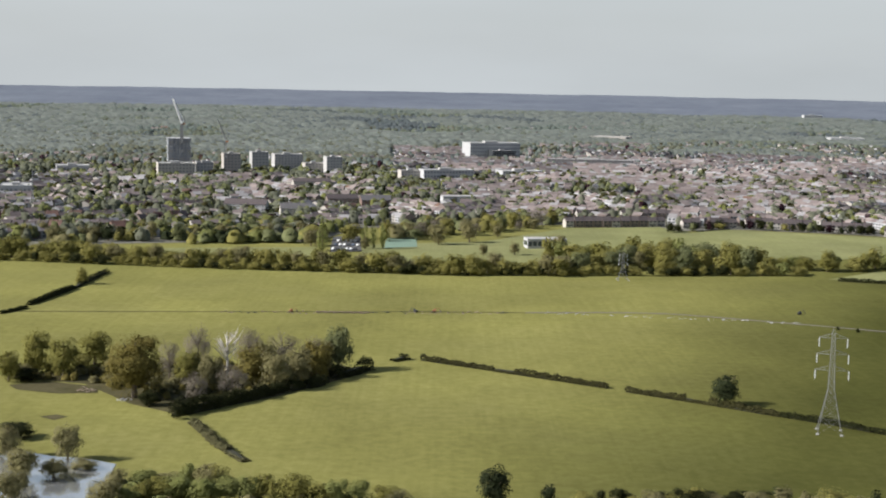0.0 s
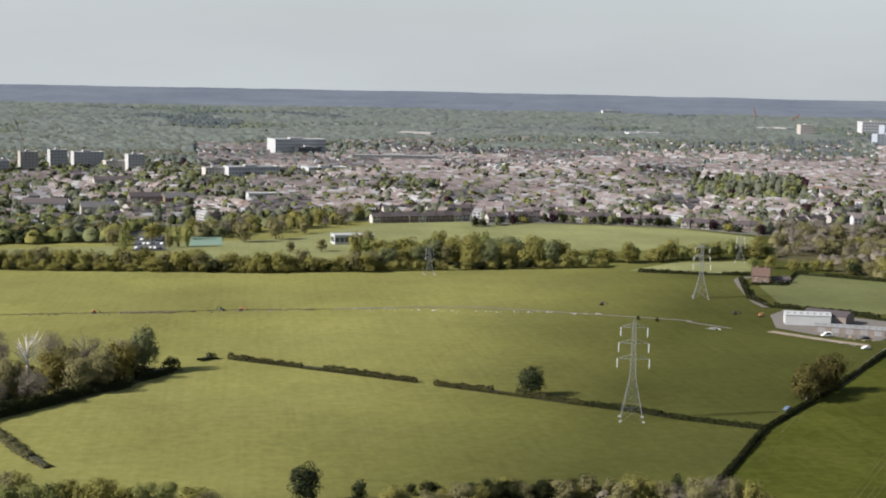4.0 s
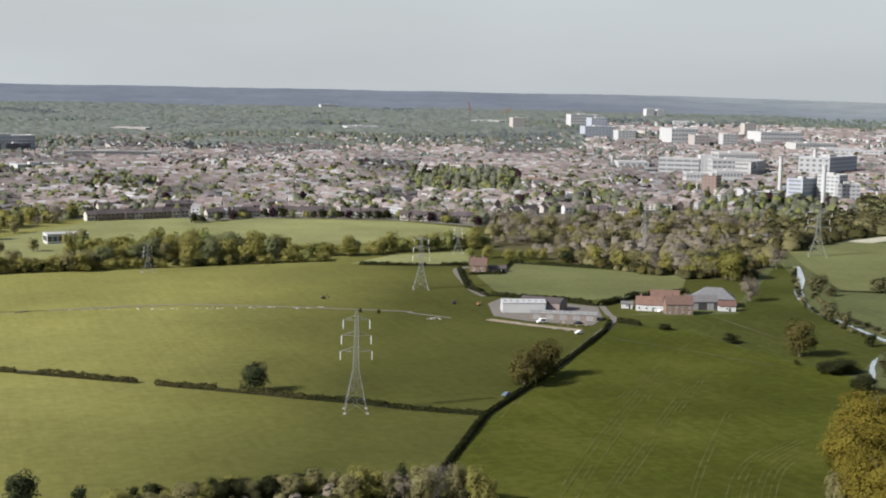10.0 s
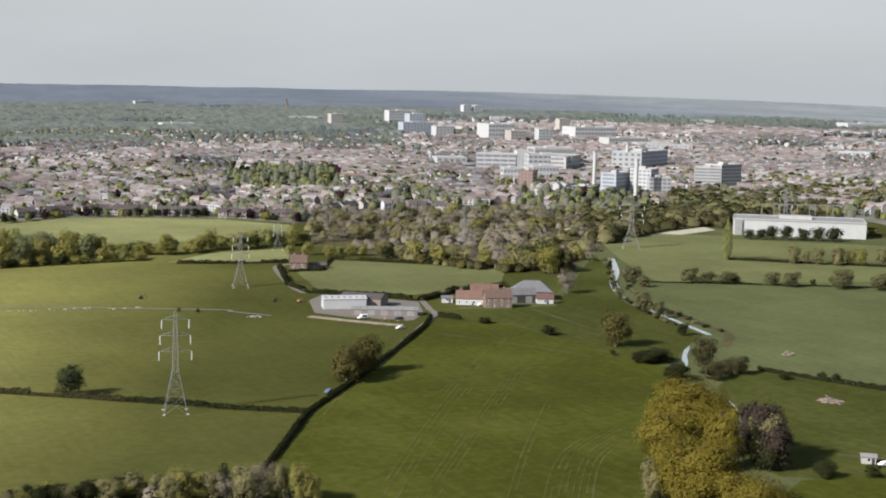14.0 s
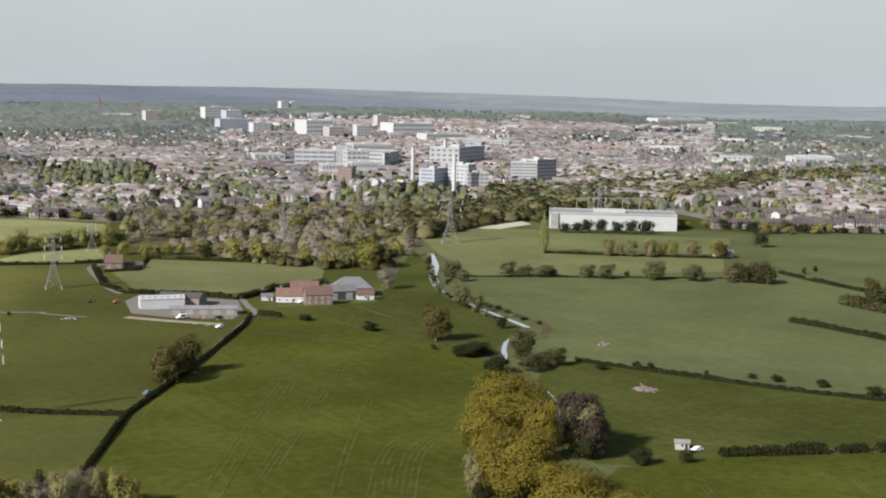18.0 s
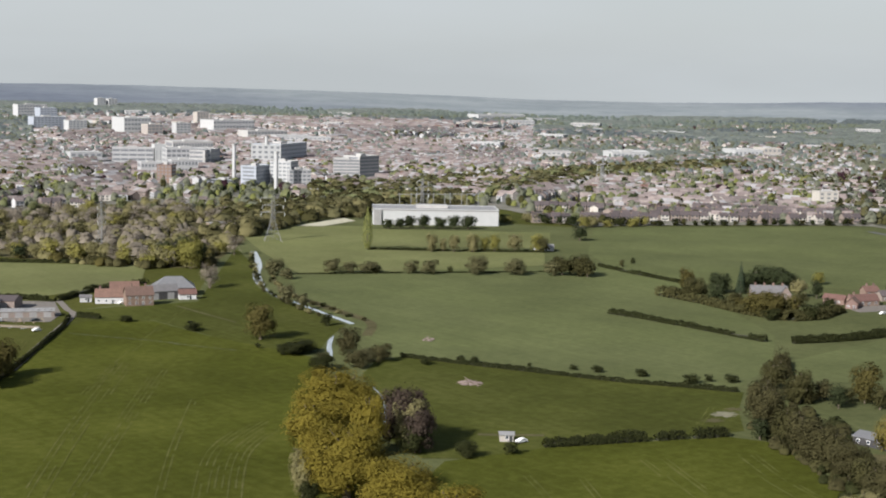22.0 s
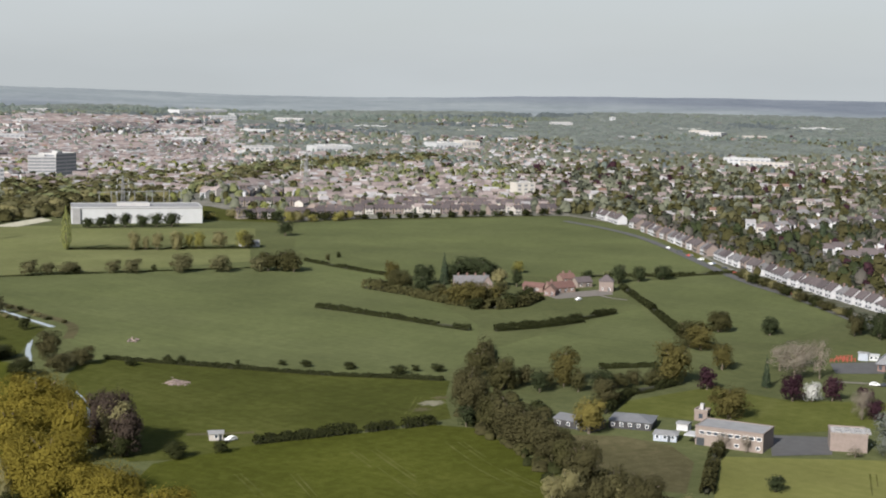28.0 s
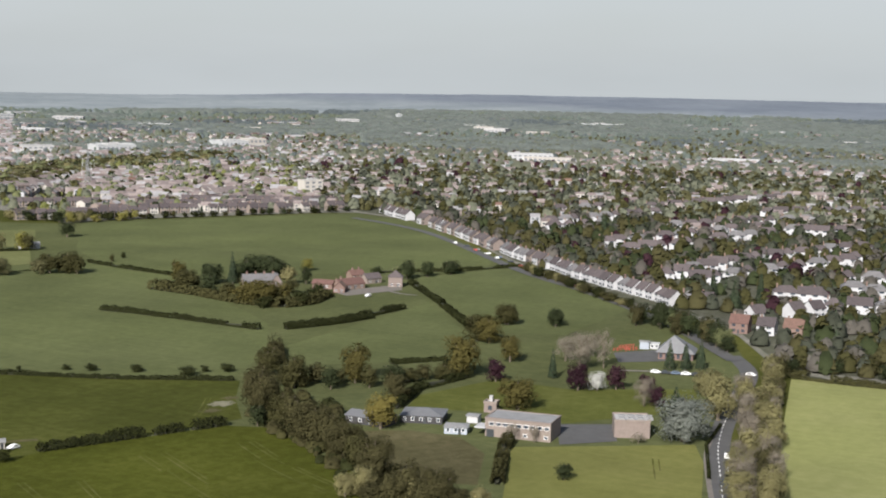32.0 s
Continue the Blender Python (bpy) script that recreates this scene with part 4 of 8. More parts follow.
belt([(396.3, 1042.5), (496.6, 1015.2), (611.3, 978.3)], ("twig", "sallow", "scrub", "grey", "grey", "belt"), 8, 9, 12, 70, 9, "scrub woodland")
belt([(411.0, 1107.5), (534.9, 1094.4), (673.6, 1061.8)], ("twig", "grey", "grey", "belt", "green"), 9, 12, 14, 60, 10, "scrub woodland")
belt([(-126.2, 545.9), (-103.0, 548.1), (-77.5, 550.4), (-43.5, 586.1)], ("scrub", "shrub", "scrub", "bush", "twig"), 5.5, 5, 8, 12, 84, "copse undergrowth")
belt([(-169.1, 560.7), (-141.4, 582.3), (-122.3, 578.5)], ("shrub", "scrub", "oak"), 7, 6, 9, 8, 85, "copse undergrowth")
trees("oak", (-160.9, 574.7, 17.8, 15.6), (-148.3, 567.0, 16.4, 14.0), (-142.3, 594.0, 14.8, 17.6), (-166.8, 556.7, 12.4, 11.2), (-97.4, 558.9, 13.3, 14.2), group="copse trees")
trees("russet", (-113.2, 533.3, 24.6, 25.2), (-72.5, 561.3, 15.6, 17.4), (-49.6, 576.5, 15.6, 13.4), group="copse trees")
trees("green", (-41.7, 592.1, 19.3, 14.2), group="copse trees")
trees("grey", (-96.3, 572.0, 21.1, 15.6), (-77.5, 582.8, 18.5, 15.8), (-63.4, 578.5, 18.4, 15.7), (-51.5, 585.3, 16.3, 12.4), (-89.9, 527.7, 12.0, 12.4), (-77.5, 535.5, 12.8, 14.6), (-106.9, 568.8, 15.8, 11.1), group="copse trees")
trees("twig", (-87.1, 549.5, 14.2, 12.9), (-62.8, 553.8, 15.0, 15.0), (-55.4, 567.1, 14.9, 13.2), (-69.4, 572.4, 15.9, 11.1), (-47.0, 585.8, 14.0, 11.3), group="copse trees")
trees("bush", (-161.0, 559.4, 5.3, 13.4), (-105.0, 520.8, 5.8, 10.2), (-91.2, 500.7, 5.4, 5.5), (-138.5, 470.3, 5.7, 13.2), group="copse bushes")
trees("twig", (-115.1, 444.1, 11.8, 10.6), (-133.9, 445.5, 10.8, 10.7), (-122.3, 420.5, 10.2, 11.8), (-114.1, 424.1, 5.7, 10.1), (-118.9, 397.6, 9.7, 12.8), (-107.4, 434.1, 3.2, 10.3), group="trees round the pond")
belt([(-90.7, 391.4), (-70.7, 400.9), (-43.6, 399.9), (-5.5, 397.0)], ("oak", "lightbush", "belt", "lightbush", "twig"), 5.5, 8, 10, 4, 11, "trees along the near edge")
belt([(-91.6, 409.6), (-77.9, 414.0), (-58.1, 413.1)], ("belt", "lightbush", "twig"), 6, 7, 9, 3, 12, "trees along the near edge")
trees("dark", (15.9, 402.3, 12.4, 11.8), (31.2, 404.4, 6.7, 5.9), (97.9, 411.2, 5.1, 5.2), (120.3, 392.0, 10.6, 4.7), group="trees along the near edge")
belt([(38.7, 394.5), (67.5, 396.1), (94.7, 401.0), (115.9, 392.5)], ("twig", "shrub", "bush", "scrub"), 5, 7, 8.5, 3, 13, "trees along the near edge")
belt([(102.6, 386.0), (116.0, 387.0), (142.5, 376.9)], ("grey", "twig", "belt", "twig"), 4.5, 13, 9, 3, 14, "trees along the near edge")
belt([(44.9, 408.8), (87.7, 410.8), (101.7, 412.6)], ("bush", "shrub"), 5, 4, 6, 1, 15, "bushes along the near ditch")
trees("dark", (106.7, 540.2, 11.6, 12.7))
trees("hazel", (210.7, 525.8, 15.4, 14.8), (226.5, 542.0, 16.2, 14.9), (210.0, 530.0, 10.0, 9.7), (219.5, 535.0, 13.0, 10.5))
trees("bush", (194.8, 711.9, 2.5, 2.6), (203.5, 708.1, 2.2, 2.6), (326.1, 632.2, 3.3, 8.8), (340.2, 593.1, 4.7, 10.5), (341.7, 539.2, 2.7, 3.4), (353.7, 520.4, 5.9, 14.5), (345.7, 525.6, 3.9, 7.3))
trees("belt", (-221.1, 913.1, 13.6, 15.9), (-203.8, 821.6, 10.6, 9.1))
trees("hazel", (354.3, 557.2, 17.8, 17.3))
trees("oak", (449.6, 786.0, 20.7, 20.9), (445.4, 799.1, 14.0, 21.1))
trees("grey", (416.1, 706.3, 14.4, 13.9), (417.1, 709.4, 14.5, 13.9), (507.0, 829.7, 14.7, 15.0))
trees("dark", (454.2, 801.0, 19.4, 17.7), (445.7, 811.2, 15.5, 17.8))
trees("willow", (282.0, 395.7, 22.5, 32.7), (259.8, 376.7, 18.4, 21.1), (239.4, 330.5, 23.1, 29.9), (245.3, 350.9, 18.1, 18.1), (236.2, 301.8, 19.1, 25.8), (240.1, 282.8, 15.5, 18.6), (271.8, 364.2, 22.2, 15.7), group="golden willows by the stream")
trees("brownround", (290.4, 367.9, 20.5, 16.9), (288.2, 358.4, 15.4, 13.4), (293.3, 377.8, 17.5, 13.7), group="bare trees by the stream")
trees("twig", (288.8, 364.1, 17.7, 12.5), (230.2, 339.1, 13.3, 7.9), (238.7, 354.8, 10.4, 6.6))
trees("bush", (225.4, 329.1, 8.1, 7.7), (346.2, 518.7, 5.9, 14.4), (336.3, 482.7, 7.5, 13.6), (285.2, 358.0, 9.2, 10.6), (296.5, 345.1, 5.8, 8.8), (310.5, 339.4, 4.6, 6.0), (400.3, 570.7, 6.6, 7.5))
trees("sallowbush", (365.9, 505.1, 12.8, 12.5), (352.3, 480.5, 7.8, 12.4), (368.4, 485.3, 8.0, 11.7), (339.6, 487.5, 7.1, 9.2))
trees("willowbush", (475.7, 732.5, 10.9, 14.8), (472.5, 715.2, 7.1, 9.9), (421.8, 638.0, 10.5, 11.8), (416.7, 615.6, 9.4, 8.6), (363.2, 488.2, 6.0, 11.7), (373.7, 584.7, 1.4, 5.3))
trees("bush", (380.0, 469.4, 3.3, 6.0), (394.8, 464.0, 3.4, 5.6), (399.9, 461.2, 2.9, 5.2), (412.5, 440.9, 2.4, 2.8), (424.2, 426.6, 2.4, 4.6), (429.0, 417.5, 3.0, 6.5), (437.7, 401.4, 3.2, 6.4), (444.7, 380.4, 3.9, 9.0), (452.9, 378.5, 3.2, 4.5), (459.6, 372.3, 3.5, 8.2), (438.3, 401.5, 3.1, 6.4), group="bushes along the long hedge")
trees("twig", (-3.5, 1051.8, 16, 15), (19.2, 1069.6, 15, 14), (27.5, 988.4, 9, 8), (49.1, 997.6, 10, 9), (41.4, 1111.3, 11, 10), (-24.8, 1093.7, 13, 12), (-54.4, 1017.0, 9, 8), (83.0, 1035.4, 12, 11), group="trees on the school field")
trees("poplar", (600.2, 808.0, 29.7, 7.8), (-82.9, 999.1, 23.4, 8.5), (-54.8, 1017.1, 22.2, 5.5), (-48.9, 1018.1, 21.4, 5.5), (-42.4, 1022.6, 20.3, 5.5), group="columnar poplars")
trees("dark", (697.5, 911.8, 8.5, 11.6), (713.3, 904.7, 11.6, 13.6), (722.6, 898.5, 12.2, 14.5), (733.7, 891.6, 10.3, 13.7), (742.4, 885.1, 11.8, 14.6), (752.2, 878.7, 11.8, 17.4), (706.0, 908.0, 9.0, 12.0), group="trees in front of the warehouse")
trees("twig", (632.3, 776.9, 14.0, 10.8), (639.7, 773.8, 10.1, 7.0), (644.9, 768.1, 12.8, 10.8), (682.9, 748.2, 13.2, 13.3), (654.9, 760.4, 13.9, 11.6), group="row of trees across the meadow")
trees("oak", (658.1, 762.4, 12.4, 9.3), (665.1, 759.3, 11.3, 8.6), (669.6, 754.0, 13.6, 9.3), (695.8, 739.2, 13.6, 13.3), group="row of trees across the meadow")
trees("willowbush", (551.4, 696.8, 8.7, 11.6), (558.8, 688.0, 9.7, 14.3), (582.8, 671.7, 12.4, 16.4), (601.2, 657.9, 11.0, 17.2), (619.9, 644.0, 10.3, 13.8), (509.8, 721.1, 9.7, 15.0), (520.8, 718.9, 7.3, 13.7), (530.5, 711.8, 7.6, 17.1), group="willow bushes along a ditch")
trees("bush", (534.3, 710.0, 5.2, 6.8), (574.2, 687.1, 4.5, 4.8), (706.3, 658.2, 4.4, 4.5))
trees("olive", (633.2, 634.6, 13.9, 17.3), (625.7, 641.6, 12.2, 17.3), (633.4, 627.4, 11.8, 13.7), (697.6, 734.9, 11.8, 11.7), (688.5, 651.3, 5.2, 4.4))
trees("dark", (772.1, 774.0, 12.7, 15.2))
# the manor's grove
GR = "grove round the manor"
hedge([(615.4, 552.7), (612.4, 516.3), (604.8, 478.5), (606.9, 455.1), (623.3, 450.3), (652.6, 458.9)], 9.0, 6.0, 51, OLIVE, "overgrown hedge round a manor grove", gaps=0.0, leaf=0.6)
trees("dark", (651.2, 538.6, 12.5, 16.3), (687.5, 533.0, 14.9, 22.1), (676.9, 534.0, 13.4, 13.3), (682.3, 495.1, 11.2, 8.4), (616.3, 511.7, 12.5, 13.0), group=GR)
trees("conifer", (658.6, 529.9, 19.4, 7.2), group=GR)
trees("dark", (684.8, 521.2, 14.8, 17.2), (695.9, 523.3, 10.9, 13.4), (664.4, 530.4, 13.3, 11.8), group=GR)
trees("hazel", (604.0, 464.4, 14.9, 16.4), (604.0, 476.4, 13.2, 13.6), (612.7, 459.9, 12.6, 11.8), group=GR)
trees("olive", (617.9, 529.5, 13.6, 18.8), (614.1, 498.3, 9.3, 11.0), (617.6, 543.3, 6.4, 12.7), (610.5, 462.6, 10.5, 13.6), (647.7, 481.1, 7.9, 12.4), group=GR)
trees("hazel", (606.9, 473.0, 13.6, 19.0), (647.7, 560.7, 13.0, 11.9), (609.8, 487.8, 8.2, 12.0), group=GR)
trees("twig", (677.6, 504.2, 10.9, 12.4), group=GR)
trees("oak", (730.9, 529.6, 8.5, 9.7), group=GR)
trees("bush", (617.1, 451.7, 8.1, 12.4), (635.6, 457.0, 7.4, 9.6), (599.2, 461.4, 6.8, 11.6), (657.8, 469.1, 6.3, 8.7), group=GR)
trees("dark", (776.0, 453.5, 8.3, 13.8), (736.9, 460.6, 12.2, 10.0), (753.5, 456.5, 10.3, 10.2), (771.9, 450.7, 9.4, 13.1), (746.4, 487.9, 5.2, 6.9), group="trees by the red-roofed farm")
trees("green", (743.9, 463.3, 10.2, 10.1), (756.4, 458.3, 8.9, 10.2), (776.0, 453.5, 8.3, 13.8), (759.6, 482.5, 4.2, 6.9), group="trees by the red-roofed farm")
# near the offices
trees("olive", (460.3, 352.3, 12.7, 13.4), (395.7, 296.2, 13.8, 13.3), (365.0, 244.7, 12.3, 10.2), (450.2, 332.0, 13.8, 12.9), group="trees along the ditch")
trees("sallow", (407.1, 315.0, 17.5, 17.8), (384.2, 274.6, 14.2, 18.2), (372.9, 255.5, 13.6, 15.7), (354.0, 231.2, 15.8, 14.7), (386.4, 283.2, 15.3, 12.9), (381.4, 267.0, 13.1, 10.8), (452.8, 287.0, 11.7, 12.4), (342.3, 213.1, 13.8, 10.9), (343.7, 203.8, 12.8, 13.8), group="trees along the ditch")
trees("dark", (392.9, 305.1, 8.0, 7.7), (456.0, 318.7, 9.9, 8.6))
trees("hazel", (476.0, 320.5, 15.4, 14.6), (506.3, 289.4, 18.3, 18.0), (546.5, 288.9, 12.0, 11.9), (467.1, 243.4, 12.8, 16.6), (580.6, 318.1, 13.4, 15.3), group="lawn and hedgerow trees")
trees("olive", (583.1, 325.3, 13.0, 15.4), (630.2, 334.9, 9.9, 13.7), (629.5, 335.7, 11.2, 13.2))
trees("russet", (413.6, 268.1, 13.3, 13.3))
trees("dark", (646.1, 316.7, 8.5, 10.0), (639.0, 313.1, 9.3, 10.4), (391.3, 187.7, 5.6, 7.0))
trees("maroon", (506.4, 274.0, 10.1, 9.3), (510.3, 239.6, 11.6, 10.0), (521.0, 228.3, 10.6, 9.6), (500.5, 202.7, 8.9, 8.3), (518.5, 214.2, 8.8, 8.6), group="copper beeches")
trees("blossom", (514.6, 233.6, 8.3, 8.3))
trees("grey", (548.3, 257.2, 17.4, 16.3), (557.7, 250.4, 17.8, 10.8), (499.5, 207.3, 11.7, 10.4), (561.5, 270.1, 12.3, 12.0), (576.6, 266.9, 12.2, 19.6), (424.0, 222.9, 7.1, 5.5), (427.0, 216.0, 6.5, 4.8), (446.6, 186.9, 3.9, 7.5), group="bare trees by the offices")
trees("conifer", (525.9, 258.4, 13.5, 5.0), (571.0, 226.1, 13.2, 6.1), (573.8, 220.1, 13.4, 6.2), (578.9, 215.3, 13.7, 6.2), (493.2, 192.4, 11.5, 6.9), (916.1, 299.4, 14.7, 9.6), (1034.9, 468.2, 21.0, 12.2), (786.1, 286.8, 15.8, 5.8), (743.8, 259.1, 18.2, 9.1), (741.4, 202.5, 11.6, 11.8), (771.9, 254.5, 20.2, 6.9), (880.0, 388.6, 14.9, 6.7), group="conifers")
trees("cedar", (457.6, 175.2, 17.0, 21.9))
trees("twig", (493.7, 176.5, 18.5, 16.2), (532.2, 195.2, 11.1, 13.1), group="roadside trees")
belt([(389.9, 133.3), (441.6, 149.8), (504.0, 169.6), (550.2, 187.9)], ("grey", "twig", "grey"), 5, 10, 10, -3, 16, "roadside trees")
belt([(391.3, 126.3), (446.0, 143.5), (507.6, 164.5), (590.9, 188.7)], ("twig", "grey", "twig", "sallow"), 5, 11, 9, -4, 17, "roadside trees")
belt([(580.6, 179.4), (593.2, 162.0), (600.7, 136.4)], ("olive", "sallow", "olive", "dark"), 6, 9, 10, 20, 18, "trees beyond the field")
belt([(664.7, 289.4), (643.9, 251.3), (620.5, 223.1)], ("dark", "sallow", "olive", "green"), 6, 12, 11, 16, 19, "trees round the church")
belt([(438.7, 342.3), (461.1, 329.2), (470.4, 298.4), (510.8, 288.8)], ("olive", "olive", "hazel", "dark", "sallowbush"), 7, 8, 9, 8, 20, "trees along the ditch")
belt([(338.3, 233.2), (338.0, 213.8), (346.8, 189.7)], ("sallow", "scrub", "twig"), 6, 9, 9, 4, 21, "near trees")
belt([(345.4, 188.9), (351.3, 171.0)], ("blossom", "scrub"), 7, 5, 7, 2, 22, "near trees")
belt([(814.3, 424.6), (760.4, 360.8), (708.4, 304.4)], ("bush", "sallow", "olive", "scrub"), 7, 6, 8, 6, 23, "garden trees along the field")
belt([(869.2, 848.4), (980.3, 781.5), (1080.1, 732.5)], ("dark", "bush", "olive", "bush"), 9, 6, 9, 4, 24, "trees along the estate")
belt([(812.9, 909.4), (841.2, 839.9), (901.9, 817.8)], ("dark", "twig", "belt", "bush"), 8, 9, 11, 20, 25, "trees along the estate")
belt([(652.1, 988.5), (729.5, 985.5)], ("belt", "twig", "shrub"), 9, 8, 11, 25, 26, "scrub by the meadow")
belt([(186.8, 1165.9), (236.3, 1208.0), (354.4, 1172.8), (404.7, 1117.0)], ("dark", "green", "bush", "redbush", "belt"), 9, 8, 10, 8, 27, "trees behind the playing field")
belt([(-89.3, 1028.5), (28.2, 1108.6), (100.6, 1208.0)], ("green", "twig", "belt", "grey"), 12, 13, 13, 30, 28, "trees round the school")
belt([(-305.7, 1005.5), (-202.8, 1037.5), (-93.1, 1071.5)], ("green", "belt", "dark", "twig"), 9, 12, 13, 40, 29, "trees behind the belt")

# ---- buildings ----
def dist2(a, b):
    return math.hypot(b[0] - a[0], b[1] - a[1])


def faced(name, label, category, a, b, group="", kind=""):
    """A thing whose front runs from a to b; its depth lies behind."""
    return thing(name, label, category, a, math.degrees(math.atan2(b[1] - a[1], b[0] - a[0])), group, kind), dist2(a, b)


def window(parent, x, z, w, h, y=0.0, side="front", frame=None):
    """A framed window on a wall: front at y, or on a side wall at x."""
    fr = 0.12
    if side == "front":
        f = part("window", boxes((x, x + w, y - 0.10, y + 0.05, z, z + h)), frame or WHITEPAINT, parent)
        part("pane", boxes((x + fr, x + w - fr, y - 0.13, y - 0.08, z + fr, z + h - fr)), GLASSY, f)
    elif side == "back":
        f = part("window", boxes((x, x + w, y - 0.05, y + 0.10, z, z + h)), frame or WHITEPAINT, parent)
        part("pane", boxes((x + fr, x + w - fr, y + 0.08, y + 0.13, z + fr, z + h - fr)), GLASSY, f)
    else:
        f = part("window", boxes((x - 0.10, x + 0.10, y, y + w, z, z + h)), frame or WHITEPAINT, parent)
        part("pane", boxes((x - 0.13, x + 0.13, y + fr, y + w - fr, z + fr, z + h - fr)), GLASSY, f)
    return f


def roof_mesh(L, D, eave, ridge, over=0.4, hip=False, cross=False):
    bm = bmesh.new()
    x0, x1, y0, y1 = -over, L + over, -over, D + over
    drop = over * (ridge - eave) / (D / 2 if not cross else L / 2)
    e = eave - drop
    if hip:
        if cross:
            ra, rb = (L / 2, L * 0.45), (L / 2, D - L * 0.45)
        else:
            ra, rb = (D * 0.45, D / 2), (L - D * 0.45, D / 2)
            if ra[0] > rb[0]:
                ra = rb = (L / 2, D / 2)
        v = [bm.verts.new(p) for p in ((x0, y0, e), (x1, y0, e), (x1, y1, e), (x0, y1, e))]
        p, q = bm.verts.new((*ra, ridge)), bm.verts.new((*rb, ridge + 0.001))
        if cross:
            bm.faces.new((v[0], v[1], p)), bm.faces.new((v[1], v[2], q, p)), bm.faces.new((v[2], v[3], q)), bm.faces.new((v[3], v[0], p, q))
        else:
            bm.faces.new((v[0], v[1], q, p)), bm.faces.new((v[1], v[2], q)), bm.faces.new((v[2], v[3], p, q)), bm.faces.new((v[3], v[0], p))
        bm.faces.new(v[::-1])
    elif cross:
        for s0, s1 in ((x0, L / 2), (x1, L / 2)):
            prof = [(s0, e), (s1, ridge), (s1, ridge + 0.22), (s0, e + 0.22)]
            a = [bm.verts.new((x, y0, z)) for x, z in prof]
            c = [bm.verts.new((x, y1, z)) for x, z in prof]
            bm.faces.new(a), bm.faces.new(c[::-1])
            for i in range(4):
                bm.faces.new((a[i], c[i], c[(i + 1) % 4], a[(i + 1) % 4]))
    else:
        for s0, s1 in ((y0, D / 2), (y1, D / 2)):
            prism(bm, [(s0, e), (s1, ridge), (s1, ridge + 0.22), (s0, e + 0.22)], x0, x1)
    return bm


def walls_mesh(L, D, eave, ridge, hip=False, cross=False):
    bm = bmesh.new()
    if hip:
        return box(bm, 0, L, 0, D, -0.3, eave)
    if cross:
        prof = [(0, -0.3), (L, -0.3), (L, eave), (L / 2, ridge), (0, eave)]
        a = [bm.verts.new((x, 0, z)) for x, z in prof]
        c = [bm.verts.new((x, D, z)) for x, z in prof]
        bm.faces.new(a), bm.faces.new(c[::-1])
        for i in range(5):
            bm.faces.new((a[i], c[i], c[(i + 1) % 5], a[(i + 1) % 5]))
        return bm
    return prism(bm, [(0, -0.3), (D, -0.3), (D, eave), (D / 2, ridge), (0, eave)], 0, L)


def chimney(parent, x, y, base, top, material=None):
    c = part("chimney", boxes((x - 0.5, x + 0.5, y - 0.35, y + 0.35, base, top), (x - 0.58, x + 0.58, y - 0.43, y + 0.43, top - 0.25, top - 0.1)), material or BRICK, parent)
    part("chimney_pot", boxes((x - 0.35, x - 0.08, y - 0.14, y + 0.14, top, top + 0.45), (x + 0.08, x + 0.35, y - 0.14, y + 0.14, top, top + 0.45)), REDTILE, c)


def gabled(name, label, category, a, b, D, eave, ridge, wall, roof, cols=3, rows=2, chimneys=1, hip=False, cross=False, door=True, wide=1.2, group="", back=False):
    """A pitched-roof building with windows to the front."""
    ob, L = faced(name, label, category, a, b, group)
    part("wall", walls_mesh(L, D, eave, ridge, hip, cross), wall, ob)
    part("roof", roof_mesh(L, D, eave, ridge, 0.4, hip, cross), roof, ob)
    for r in range(rows):
        for c in range(cols):
            x = L * (c + 0.5) / cols - wide / 2
            window(ob, x, 0.9 + 2.6 * r, wide, 1.3)
            if back:
                window(ob, x, 0.9 + 2.6 * r, wide, 1.3, D, "back")
    if door:
        part("door", boxes((L * 0.5 + 0.9, L * 0.5 + 1.85, -0.08, 0.02, 0, 2.05)), DARKPAINT, ob)
    for i in range(chimneys):
        x = L * (i + 0.5) / chimneys if chimneys > 1 else L * 0.15
        chimney(ob, x, D / 2, ridge - 0.8, ridge + 1.3)
    return ob


